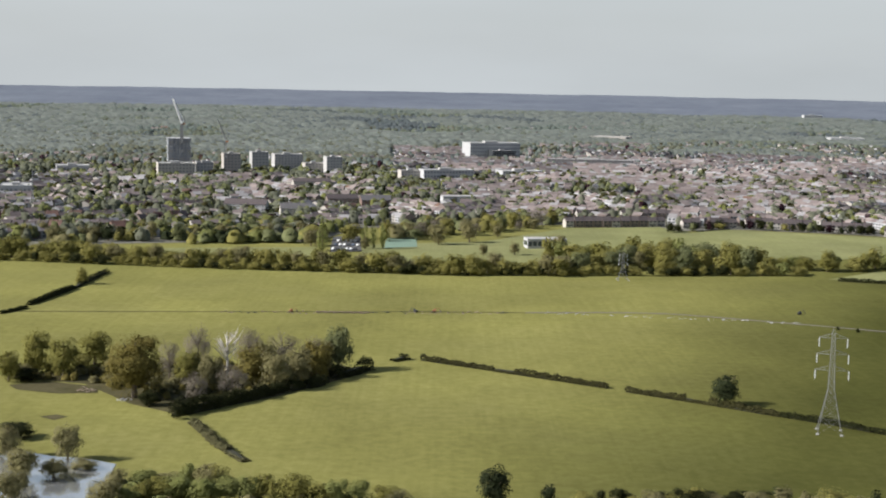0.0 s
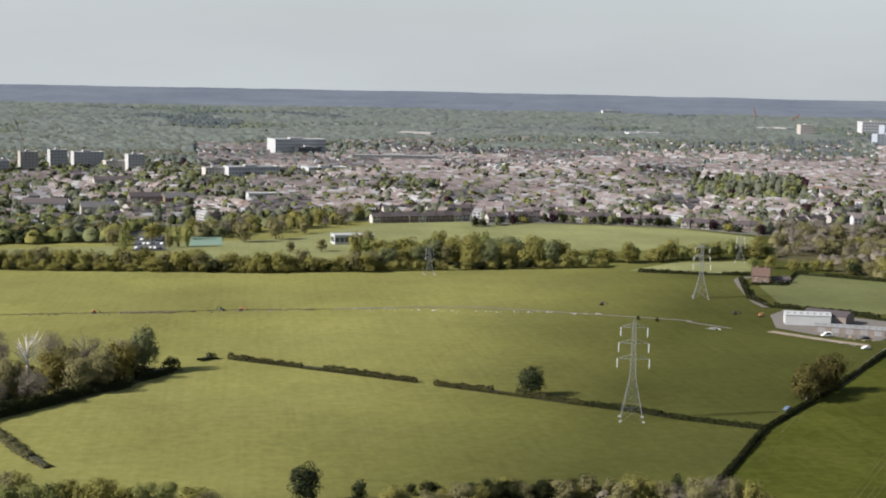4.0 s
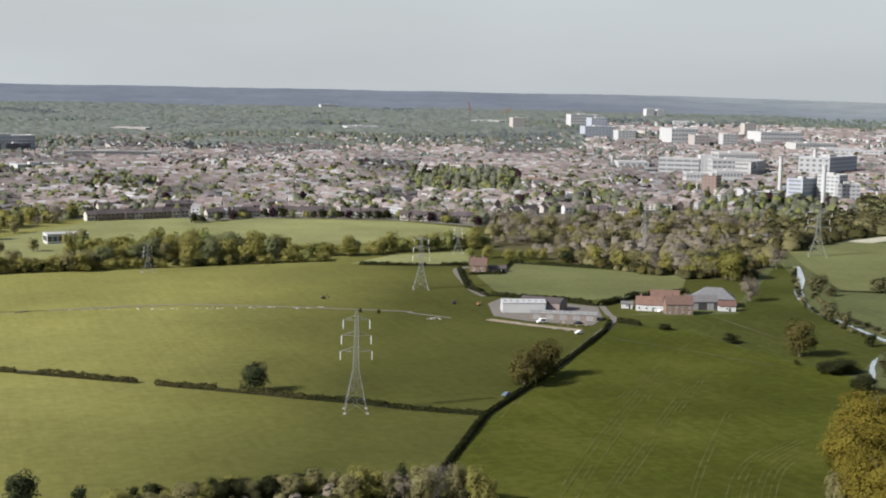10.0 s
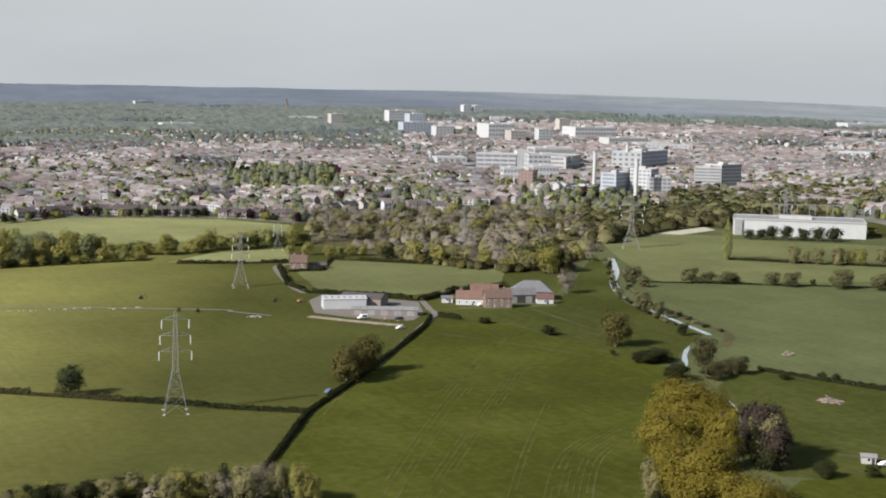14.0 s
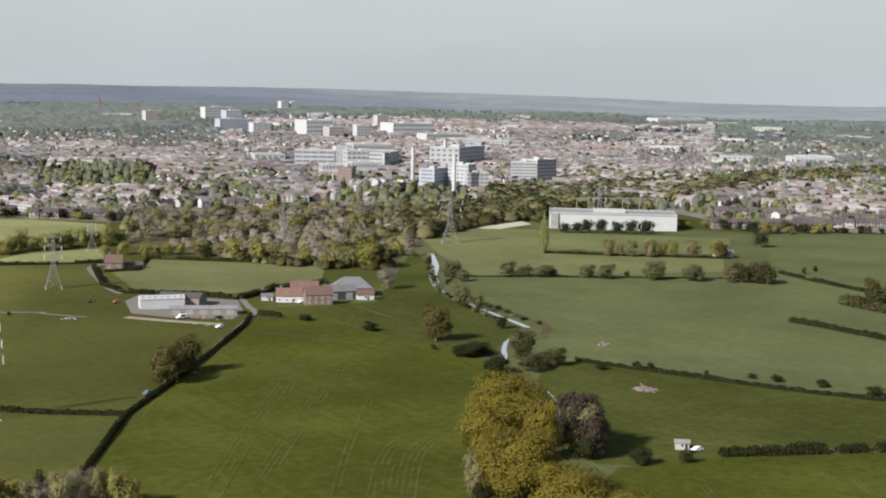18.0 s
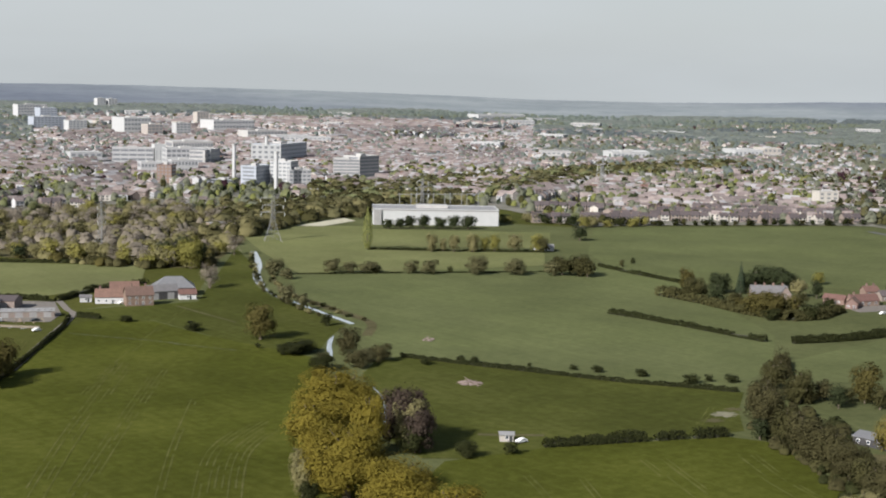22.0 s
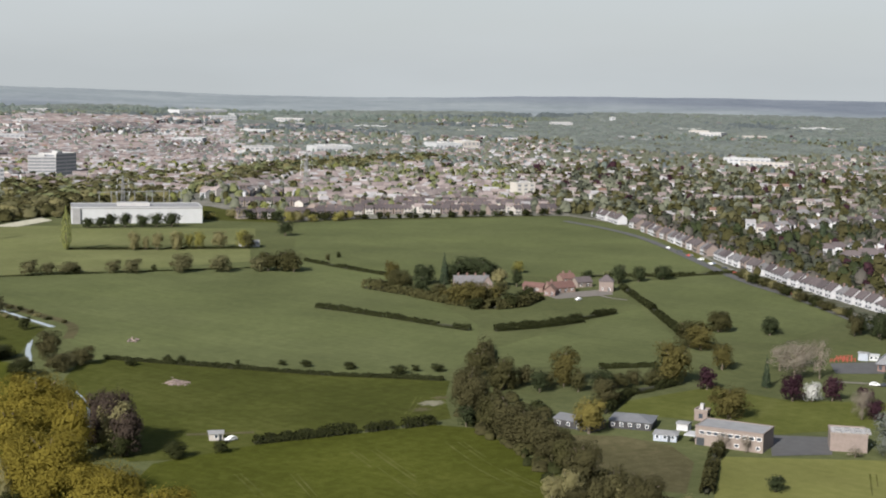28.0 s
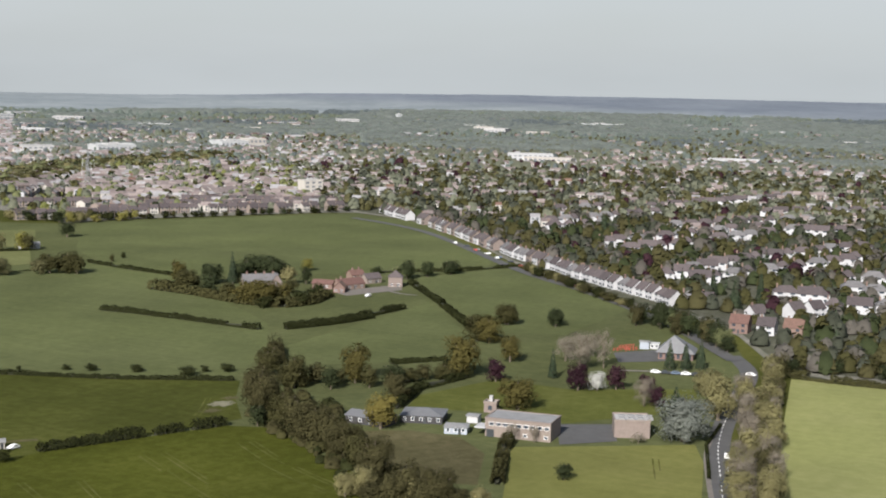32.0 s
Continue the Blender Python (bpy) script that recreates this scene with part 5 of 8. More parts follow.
def block(name, label, a, b, D, height, floors, wall, group="", glass=None, fill=0.62, bay=3.6, sides=True, roofing=None, cap=0.8, single=False, plant=True):
    """A flat-roofed block: walls, parapet, roof, and a row of windows to each storey."""
    ob, L = faced(name, label, "building", a, b, group)
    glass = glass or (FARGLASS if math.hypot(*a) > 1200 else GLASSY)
    part("wall", boxes((0, L, 0, D, -1, height)), wall, ob)
    part("parapet", boxes((-0.15, L + 0.15, -0.15, 0.25, height, height + cap), (-0.15, L + 0.15, D - 0.25, D + 0.15, height, height + cap),
                          (-0.15, 0.25, 0.25, D - 0.25, height, height + cap), (L - 0.25, L + 0.15, 0.25, D - 0.25, height, height + cap)), wall, ob)
    part("roof_deck", boxes((0.25, L - 0.25, 0.25, D - 0.25, height, height + 0.2)), roofing or CONCRETE, ob)
    if plant:
        part("plant_room", boxes((L * 0.35, L * 0.6, D * 0.35, D * 0.65, height + 0.2, height + 2.6)), CONCRETE, ob)
    st = height / max(1, floors)
    n, m = max(1, int(L / bay)), max(1, int(D / bay))
    far = []
    for f in range(floors):
        z0, z1 = st * f + st * 0.3, st * f + st * 0.3 + st * 0.48
        if fill > 0.01:
            for i in range(n):
                pane = (L * i / n + (1 - fill) / 2 * L / n, L * (i + 1) / n - (1 - fill) / 2 * L / n, -0.08, 0.05, z0, z1)
                if single:
                    part("window", boxes(pane), glass, ob)
                else:
                    far.append(pane)
        if sides and fill > 0.01:
            for q in (0, L):
                part("window_band", boxes((q - 0.08, q + 0.08, D * 0.12, D * 0.88, z0, z1)), glass, ob)
    if far:
        tagged(part("glazing", boxes(*far), glass, ob), "rows of small dark windows", kind="stuff")
    return ob


# ---- pylons ----
def pylon(at, H, turn, base=7.5, label="galvanised steel lattice pylon with three pairs of arms", arms=(0.60, 0.755, 0.91), reach=(0.155, 0.145, 0.13)):
    ob = thing("pylon", label, "pylon", at, turn, "line of pylons")
    waist, top = 0.42 * H, 0.93 * H
    half = lambda z: base / 2 + (base * 0.13 - base / 2) * min(1, z / waist) if z < waist else base * 0.13 * (1 - 0.55 * (z - waist) / (H - waist))
    tk = (0.00125 if math.hypot(*at) < 700 else 0.0022) * H
    levels = [0, 0.14, 0.25, 0.34, 0.42, 0.49, 0.555, 0.60, 0.655, 0.71, 0.755, 0.81, 0.86, 0.91, 0.96]
    levels = [q * H for q in levels]
    for sx, sy in ((-1, -1), (1, -1), (1, 1), (-1, 1)):
        bm = bmesh.new()
        rings = []
        for z in levels + [H]:
            x, y = (sx * half(z), sy * half(z)) if z < H else (sx * 0.15, sy * 0.15)
            rings.append([bm.verts.new((x + dx * tk * 1.4, y + dy * tk * 1.4, z)) for dx, dy in ((-1, -1), (1, -1), (1, 1), (-1, 1))])
        for p, q in zip(rings, rings[1:]):
            for i in range(4):
                bm.faces.new((p[i], p[(i + 1) % 4], q[(i + 1) % 4], q[i]))
        bm.faces.new(rings[0][::-1])
        bm.faces.new(rings[-1])
        leg = part("leg", bm, STEEL, ob)
        part("foundation", boxes((sx * base / 2 - 0.5, sx * base / 2 + 0.5, sy * base / 2 - 0.5, sy * base / 2 + 0.5, -0.3, 0.35)), CONCRETE, leg)
    for k in range(4):
        bm = bmesh.new()
        c = ((-1, -1), (1, -1), (1, 1), (-1, 1))
        (ax, ay), (bx, by) = c[k], c[(k + 1) % 4]
        for z0, z1 in zip(levels, levels[1:]):
            h0, h1 = half(z0), half(z1)
            strut(bm, (ax * h0, ay * h0, z0), (bx * h1, by * h1, z1), tk * 0.8)
            strut(bm, (bx * h0, by * h0, z0), (ax * h1, ay * h1, z1), tk * 0.8)
            strut(bm, (ax * h1, ay * h1, z1), (bx * h1, by * h1, z1), tk * 0.7)
        part("bracing", bm, STEEL, ob)
    for q, rch in zip(arms, reach):
        z, R = q * H, rch * H
        for s in (-1, 1):
            bm = bmesh.new()
            h = half(z)
            for sy in (-1, 1):
                strut(bm, (s * h, sy * h, z), (s * R, 0, z + 0.2), tk)
                strut(bm, (s * half(z + 0.05 * H), sy * half(z + 0.05 * H), z + 0.045 * H), (s * R, 0, z + 0.25), tk)
                for i in (0.33, 0.66):
                    strut(bm, (s * (h + (R - h) * i), sy * h * (1 - i), z), (s * (h + (R - h) * i), sy * h * (1 - i), z + 0.045 * H * (1 - i)), tk * 0.7)
            arm = part("arm", bm, STEEL, ob)
            bm = bmesh.new()
            L = 0.085 * H
            for i in range(9):
                strut(bm, (s * R, 0, z - L * (i + 0.2) / 9), (s * R, 0, z - L * (i + 0.85) / 9), 0.22, 6)
            strut(bm, (s * R, 0, z + 0.2), (s * R, 0, z - L), 0.05, 4)
            part("insulator", bm, PORCELAIN, arm, "white glass insulator string")
    return ob


pylon((135.3, 499.3), 36.5, -12, 8.2)
pylon((250.6, 786.8), 31.0, -15, 8.5)
pylon((327.1, 944.5), 18.7, -15, 6.5)
pylon((109.4, 883.0), 17.1, 0, 6.5)
pylon((448.1, 902.8), 32.1, 20, 9.0, reach=(0.11, 0.11, 0.11))
pylon((575.2, 888.6), 33.6, -30, 12.0, "broad galvanised tension pylon with wide lattice arms", reach=(0.25, 0.22, 0.26))
pylon((772.7, 963.5), 34.7, -30, 10.0, "galvanised pylon behind a warehouse")
pylon((1129.0, 1100.5), 39.3, -40, 9.0)
pylon((1080.0, 1054.6), 32.5, -40, 9.0)
pylon((-353.3, 1256.0), 35.0, 0, 3.5, "slim dark lattice mast", arms=(), reach=())

# ---- streams, pond, tracks, roads ----
ribbon("water_stream", curve_line([(527.2, 838.3), (495.3, 781.3), (465.9, 737.3), (446.2, 699.9), (430.9, 662.1), (427.1, 635.3), (420.9, 605.3), (413.4, 567.4)]),
       [4.4] * 12 + [5.0] * 6 + [1.6] * 9 + [2.6] * 12 + [3.2] * 6, WATER, "bright stream winding between the fields", "stream", 0.16)
ribbon("stream_bank", curve_line([(470.0, 725.0), (455.0, 698.0), (440.0, 660.0), (436.0, 634.0), (430.0, 604.0), (423.0, 566.0), (400.0, 538.0)]), [2.0] * 8 + [5.0] * 10 + [7.0] * 10 + [5.0] * 9, ROUGH, "pale reedy bank beside the stream", "bank", 0.13)
ribbon("water_stream", curve_line([(386.4, 545.3), (377.6, 535.4), (367.6, 522.0), (358.0, 506.5)]), [0.9] * 4 + [2.1] * 8 + [2.4] * 4 + [1.0] * 3, WATER, "bright pool of the winding stream", "stream", 0.17)
ribbon("water_stream", curve_line([(335.0, 446.3), (325.3, 426.9), (310.6, 406.0), (292.6, 383.4)]), 0.9, WATER, "shaded stream under the willows", "stream", 0.17)
sheet("water_pond", [(-148.9, 451.2), (-136.0, 455.8), (-121.3, 447.8), (-110.2, 445.9), (-99.2, 440.0), (-97.8, 422.2), (-91.0, 399.5), (-93.7, 378.5), (-127.6, 376.3)], WATER, "still pond reflecting the pale sky", "pond", 0.1)
sheet("scrub_ground", [(-165.0, 550.6), (-153.3, 559.0), (-130.5, 550.7), (-128.5, 539.7), (-143.2, 537.4), (-159.6, 542.9)], ROUGH, "patch of bare brown scrub ground", "ground", 0.1)
sheet("woodland_floor", [(-168.2, 565.2), (-138.2, 588.5), (-87.4, 587.6), (-42.5, 603.9), (-29.8, 587.4), (-63.0, 536.8), (-91.3, 506.7), (-112.7, 522.9), (-137.0, 555.3)], ROUGH, "shaded rough grass under the copse", "ground", 0.08)
sheet("bare_patch", [(-139.2, 500.1), (-134.4, 504.0), (-129.6, 500.9), (-133.1, 495.5)], ROUGH, "worn pale patch in the grass", "ground", 0.09)
trench = curve_line([(-236.5, 720.6), (-151.2, 729.3), (-81.0, 737.8), (-15.1, 745.9), (43.3, 749.3)])
ribbon("trench", trench, 1.6, ROUGH, "line of dug earth across the meadow", "trench", 0.12)
ribbon("track_field", curve_line([(43.3, 749.3), (108.3, 755.4), (149.9, 742.3), (181.4, 728.6), (218.3, 711.4), (220.1, 705.5), (235.1, 686.9)]), 2.4, GRAVEL, "pale field track beside the trench", "track", 0.12)
ribbon("track_lane", curve_line([(311.0, 872.2), (297.5, 860.5), (285.4, 811.5), (277.9, 773.6), (276.9, 752.2)]), 5.0, GRAVEL, "pale gravel lane to the cottage", "lane", 0.2)
ribbon("track_lane", curve_line([(326.9, 707.6), (318.8, 681.0), (312.1, 661.1), (272.9, 605.8), (233.5, 551.1)]), 3.6, GRAVEL, "gravel lane beside a hedge", "lane", 0.14)
ribbon("field_edge", curve_line([(289.5, 619.0), (301.0, 599.1), (312.6, 579.8), (321.8, 559.0), (331.4, 540.1)]), [0.5, 0.9, 0.6, 1.1] * 6 + [0.6], GARDENS, "dark tussocky line of an old fence across the field", "path", 0.13)
ribbon("path", curve_line([(370.1, 661.6), (369.3, 629.9), (368.9, 601.9)]), 1.6, ROUGH, "worn path across the paddock", "path", 0.12)
sheet("yard", [(269.4, 727.1), (284.1, 744.8), (323.9, 706.2), (309.9, 668.4), (295.8, 650.6), (270.3, 668.6), (258.2, 688.1)], GRAVEL, "dusty farm yard", "yard", 0.15)
ribbon("track_yard", curve_line([(251.7, 678.7), (266.6, 659.2), (285.0, 639.7)]), 6, EARTH, "earth track in front of the yard", "track", 0.14)
ribbon("road", curve_line([(617.8, 215.6), (585.2, 196.5), (540.0, 184.3), (495.5, 174.0), (458.6, 163.2), (425.0, 150.3), (380.5, 132.9)]), 7.5, ASPHALT, "two-lane asphalt road bending between trees", "road", 0.14)
road_line = curve_line([(584.8, 197.1), (539.7, 184.7), (495.4, 174.1), (458.5, 163.3), (424.9, 150.4), (390.8, 136.8)], 14)
_dash = thing("road_marking", "white dashed centre line on the road", "marking", (0, 0), kind="structure", z=0)
for i in range(0, len(road_line) - 1, 2):
    ribbon("dash", [road_line[i], road_line[i + 1]], 0.35, WHITE_LINE, "", "", 0.16, _dash)
ribbon("verge_path", curve_line([(472.5, 170.3), (449.0, 163.9), (422.6, 153.6), (389.0, 139.3)]), 1.6, GRAVEL, "pale footpath beside the road", "path", 0.15)
ribbon("road_estate", curve_line([(1032.4, 700.0), (972.2, 590.4), (814.3, 424.6), (757.1, 352.4), (683.2, 273.7), (605.7, 210.0)]), 7.0, ASPHALT, "estate road in front of a terrace", "road", 0.35)
sheet("car_park", [(454.6, 221.3), (466.8, 204.1), (444.5, 193.8), (429.2, 207.7)], ASPHALT, "grey asphalt car park between two buildings", "car park", 0.16)
sheet("yard_church", [(592.1, 261.4), (611.6, 246.6), (587.9, 234.2), (573.0, 250.2)], ASPHALT, "asphalt yard with red equipment", "yard", 0.16)
ribbon("path", curve_line([(557.0, 243.1), (567.4, 220.9), (566.9, 205.9)]), 3.0, GRAVEL, "pale drive across the lawn", "path", 0.16)
ribbon("path", curve_line([(663.1, 453.8), (690.3, 451.2), (685.0, 432.8), (684.8, 421.7)]), 2.6, GRAVEL, "curving pale garden path", "path", 0.2)
sheet("yard_red_farm", [(667.9, 466.6), (715.1, 452.0), (697.2, 438.7), (659.7, 451.4)], GRAVEL, "gravel yard by the red-roofed farm", "yard", 0.16)


def patch(at, rx, ry, material, label, seed, z=0.13):
    """A ragged bare patch of ground."""
    rng = random.Random(seed)
    pts = []
    for k in range(44):
        q = rng.uniform(0.45, 1.1)
        pts.append((at[0] + rx * q * math.cos(k * math.tau / 44), at[1] + ry * q * math.sin(k * math.tau / 44)))
    sheet("worn_ground", pts, material, label, "ground", z)


for i, (p, q) in enumerate((((412.8, 336.7), 6.0), ((401.3, 332.6), 5.0), ((421.4, 340.2), 4.0))):
    patch(p, q, q * 0.8, DUST if i == 0 else ROUGH, "pale trodden patch at a field gate", i, 0.13 + 0.01 * i)
ribbon("track_gate", curve_line([(319.0, 365.5), (329.1, 357.2), (336.6, 351.5)]), 3.0, ROUGH, "pale track to a hut", "track", 0.14)
sheet("sand_lot", [(1083.3, 1587.3), (1187.9, 1680.5), (1008.8, 1418.3), (959.3, 1395.7)], EARTH, "sandy cleared building plot", "ground", 0.4)
sheet("sand_bank", [(644.7, 963.5), (717.4, 998.5), (710.5, 973.4), (662.4, 951.0)], STRAW, "strip of pale dry ground", "ground", 0.4)


def wheel_tracks(points, pairs, gap=1.9, spread=18.0):
    """Pairs of pale wheel marks side by side in a crop."""
    ob = thing("wheel_tracks", "pale tractor wheel marks in the crop", "tracks", (0, 0), kind="structure", z=0)
    line, rng = curve_line(points), random.Random(int(points[0][0]))
    for i in range(pairs):
        for g in (-gap / 2, gap / 2):
            rows = []
            for k, p in enumerate(line):
                a, b = line[max(0, k - 1)], line[min(len(line) - 1, k + 1)]
                d = Vector((b[0] - a[0], b[1] - a[1])).normalized()
                off = g + i * spread
                rows.append((p[0] - d.y * off, p[1] + d.x * off))
            walked = [(x, y) for x, y, _ in along(rows, 5.0)]
            k = 0
            while k < len(walked) - 1:
                run = rng.randint(1, 5)
                if rng.random() < 0.72 and len(walked[k:k + run + 1]) > 1:
                    ribbon("track", walked[k:k + run + 1], [rng.uniform(0.25, 0.7) for _ in walked[k:k + run + 1]], TRACKS, "", "", 0.15, ob)
                k += run + rng.randint(0, 1)


wheel_tracks([(163.6, 371.8), (211.5, 443.2), (280.9, 539.9)], 2, spread=4.5)
wheel_tracks([(160.4, 439.4), (225.2, 544.2), (267.3, 612.8)], 1)
wheel_tracks([(238.0, 495.9), (283.3, 552.1), (369.1, 651.6)], 1)
wheel_tracks([(173.1, 366.3), (214.4, 423.8), (287.5, 522.7)], 2, spread=3.5)
wheel_tracks([(192.1, 355.1), (226.8, 408.1), (271.0, 470.5)], 1)
wheel_tracks([(211.3, 343.8), (243.7, 390.1), (275.9, 416.0)], 4, spread=4)
wheel_tracks([(297.1, 317.5), (287.7, 299.2), (278.5, 286.2)], 1)
wheel_tracks([(308.6, 305.1), (294.0, 281.6)], 1)
wheel_tracks([(340.6, 310.2), (327.2, 285.2), (312.6, 257.3)], 2, spread=7)
wheel_tracks([(369.1, 295.9), (352.4, 267.7), (337.9, 234.1)], 2, spread=6)
wheel_tracks([(391.7, 331.1), (407.7, 340.6), (419.8, 348.8)], 1)
wheel_tracks([(407.9, 163.8), (432.5, 175.0)], 1)

# ---- farm and cottage ----
def metal_shed(a, b, D, eave, ridge, wall, roof, label, doors=2, cross=False, lights=True, hip=False):
    ob, L = faced("shed", label, "shed", a, b)
    part("wall", walls_mesh(L, D, eave, ridge, hip, cross), wall, ob)
    part("roof", roof_mesh(L, D, eave, ridge, 0.3, hip, cross), roof, ob)
    for i in range(doors):
        x = L * (i + 0.5) / doors
        part("door", boxes((x - 1.8, x + 1.8, -0.1, 0.05, 0, min(3.6, eave - 0.4))), SHEET, ob)
    n = max(3, int(L / 3)) if lights else 0
    for i in range(n):
        part("roof_light", boxes((L * (i + 0.3) / n, L * (i + 0.6) / n, D * 0.15, D * 0.35, eave + (ridge - eave) * 0.5, eave + (ridge - eave) * 0.5 + 0.5)), SHEET, ob)
    return ob


metal_shed((266.5, 697.4), (288.0, 691.8), 10, 5.2, 6.4, WHITEPANEL, WHITEPANEL, "white metal-clad farm shed in a dusty yard", 0)
metal_shed((279.0, 706.3), (296.0, 692.2), 14, 4.6, 6.4, BROWNBRICK, TILE, "brown-roofed barn behind a white shed", lights=False)
metal_shed((273.5, 676.6), (303.6, 662.6), 9, 3.0, 3.9, BROWNBRICK, SHEET, "long low open-fronted grey shed", 5)
gabled("house", "brick farmhouse with a brown tiled roof and two chimneys", "house", (348.0, 674.0), (361.3, 669.9), 8.5, 5.6, 9.4, FARMBRICK, BROWNTILE, 4, 2, 2, back=True)
gabled("house", "low white cottage wing with a red tiled roof", "house", (338.6, 690.3), (351.7, 682.5), 7.5, 3.6, 7.2, RENDER, REDTILE, 4, 1, 1)
gabled("barn", "brick barn with a bright red tiled roof", "barn", (353.7, 703.0), (367.2, 696.8), 8.0, 4.2, 8.2, BRICK, REDTILE, 2, 1, 0, door=False)
metal_shed((375.5, 697.0), (395.5, 687.0), 15, 4.6, 9.8, BLACKTIMBER, PALESLATE, "great grey-roofed dark timber barn", 1, lights=False, hip=True)
metal_shed((366.3, 685.5), (383.0, 682.7), 7, 4.5, 7.5, BLACKTIMBER, SLATE, "dark weatherboarded barn beside the farmhouse", 2, lights=False)
gabled("shed", "small white outbuilding with red tiles", "shed", (381.4, 679.2), (389.8, 675.9), 5, 3.0, 5.2, RENDER, REDTILE, 1, 1, 0)
gabled("shed", "small white garden shed with a grey roof", "shed", (334.2, 698.7), (339.4, 695.9), 4, 2.6, 3.6, RENDER, SLATE, 1, 1, 0)
gabled("house", "brick cottage with a steep brown roof", "house", (301.3, 846.7), (310.6, 842.7), 8, 4.8, 9.0, FARMBRICK, BROWNTILE, 2, 2, 2)
gabled("shed", "low brick outbuilding in the cottage garden", "shed", (314.5, 847.3), (325.1, 845.8), 5, 2.4, 3.8, BROWNBRICK, TILE, 2, 1, 0)
hedge([(297.6, 839.5), (318.6, 836.3), (344.1, 887.2)], 2.5, 2.0, 50, gaps=0.0)
gabled("hut", "low grey flat-roofed farm hut beside trees", "hut", (562.6, 954.7), (574.5, 953.2), 8, 7.0, 7.6, TIMBER, SHEET, 2, 1, 0)
gabled("shed", "pale field shelter under trees", "shed", (698.5, 744.8), (709.6, 736.6), 7, 2.6, 4.4, RENDER, SHEET, 2, 1, 0)

# ---- manor and red farm ----
gabled("manor_house", "grey slate-roofed manor half hidden by trees", "house", (642.2, 508.8), (656.5, 495.3), 10, 4.6, 8.4, BROWNBRICK, SLATE, 6, 1, 4)
gabled("manor_wing", "gabled wing of the grey manor", "house", (651.7, 496.8), (656.1, 492.6), 9, 4.6, 9.0, BROWNBRICK, SLATE, 1, 2, 0, cross=True, door=False)
gabled("farmhouse", "red-tiled brick farmhouse beside a yard", "house", (664.8, 463.7), (667.7, 458.1), 10, 3.0, 5.8, BRICK, REDTILE, 2, 1, 1, cross=True)
gabled("farmhouse", "long red-tiled farmhouse range with roof lights", "house", (675.0, 465.8), (690.6, 459.9), 7, 3.0, 6.0, BRICK, REDTILE, 4, 1, 1)
gabled("farmhouse", "tall white-chimneyed red-roofed house", "house", (702.2, 476.7), (709.7, 472.8), 7, 4.8, 7.4, BRICK, REDTILE, 2, 2, 2)
gabled("outbuilding", "low dark tiled outbuilding", "shed", (704.9, 467.9), (715.1, 464.5), 6, 3.2, 5.8, BROWNBRICK, TILE, 2, 1, 0)
gabled("granary", "square brick granary with a pyramid roof", "barn", (702.5, 451.6), (706.6, 444.7), 9, 6.0, 9.5, BROWNBRICK, TILE, 2, 1, 0, hip=True)
gabled("outbuilding", "low brick wall and lean-to among trees", "shed", (672.2, 483.4), (675.0, 471.7), 5, 3.0, 5.0, BRICK, REDTILE, 2, 1, 0)

# ---- offices, church ----
office = block("office_building", "two-storey brick office with a flat grey roof", (425.7, 234.0), (430.2, 211.5), 13, 6.2, 2, BROWNBRICK, fill=0.0001, sides=False, roofing=SHEET, cap=0.4, plant=False)
for i in range(9):
    window(office, 1.4 + 2.4 * i, 3.9, 1.9, 1.25)
for i in (3, 5, 8):
    window(office, 1.4 + 2.4 * i, 0.9, 1.5, 1.1)
part("canopy", boxes((-3.5, 0.4, -1.2, 5, 2.9, 3.3)), PALECONC, office)
part("entrance", boxes((0.6, 3.2, -0.25, 0.1, 0, 2.6)), DARKPAINT, office)
block("stair_tower", "square brick stair tower behind the office", (456.5, 251.6), (457.6, 247.1), 4.5, 3.4, 1, BROWNBRICK, fill=0.3)
gabled("tank_shed", "white plastic-clad store beside the office", "shed", (439.2, 248.8), (440.0, 244.9), 4, 2.4, 2.7, RENDER, SHEET, 0, 0, 0, door=False)
gabled("greenhouse", "pale green polythene shelter", "shed", (420.5, 246.9), (423.6, 239.8), 7, 2.4, 3.2, BLUEPANEL, SHEET, 3, 1, 0, hip=True)
pav = block("pavilion_block", "brick box building with white roof units", (449.0, 196.8), (454.6, 186.2), 11, 5.6, 2, BROWNBRICK, fill=0.0001, sides=False, cap=0.7, plant=False)
for i in range(4):
    for j in range(2):
        part("roof_unit", boxes((1.6 + 3.2 * i, 3.6 + 3.2 * i, 2.0 + 4 * j, 4.2 + 4 * j, 5.8, 6.5)), SHEET, pav)
gabled("pavilion", "low pavilion with a pale hipped roof under trees", "pavilion", (425.7, 267.9), (431.3, 254.2), 13, 2.8, 4.4, BLACKTIMBER, PALESLATE, 5, 1, 0, hip=True)
gabled("pavilion", "flat dark timber hut under trees", "pavilion", (414.7, 283.4), (415.5, 267.9), 9, 2.8, 4.0, BLACKTIMBER, PALESLATE, 4, 1, 0)
church, cl = faced("church", "church with a steep glazed pyramid roof", "church", (590.4, 239.4), (594.7, 225.0))
part("wall", boxes((0, cl, 0, cl * 0.9, -0.3, 3.4)), BRICK, church)
bm = bmesh.new()
v = [bm.verts.new(p) for p in ((-1, -1, 3.2), (cl + 1, -1, 3.2), (cl + 1, cl * 0.9 + 1, 3.2), (-1, cl * 0.9 + 1, 3.2))]
p1, p2 = bm.verts.new((cl * 0.42, cl * 0.3, 10.2)), bm.verts.new((cl * 0.46, cl * 0.6, 9.4))
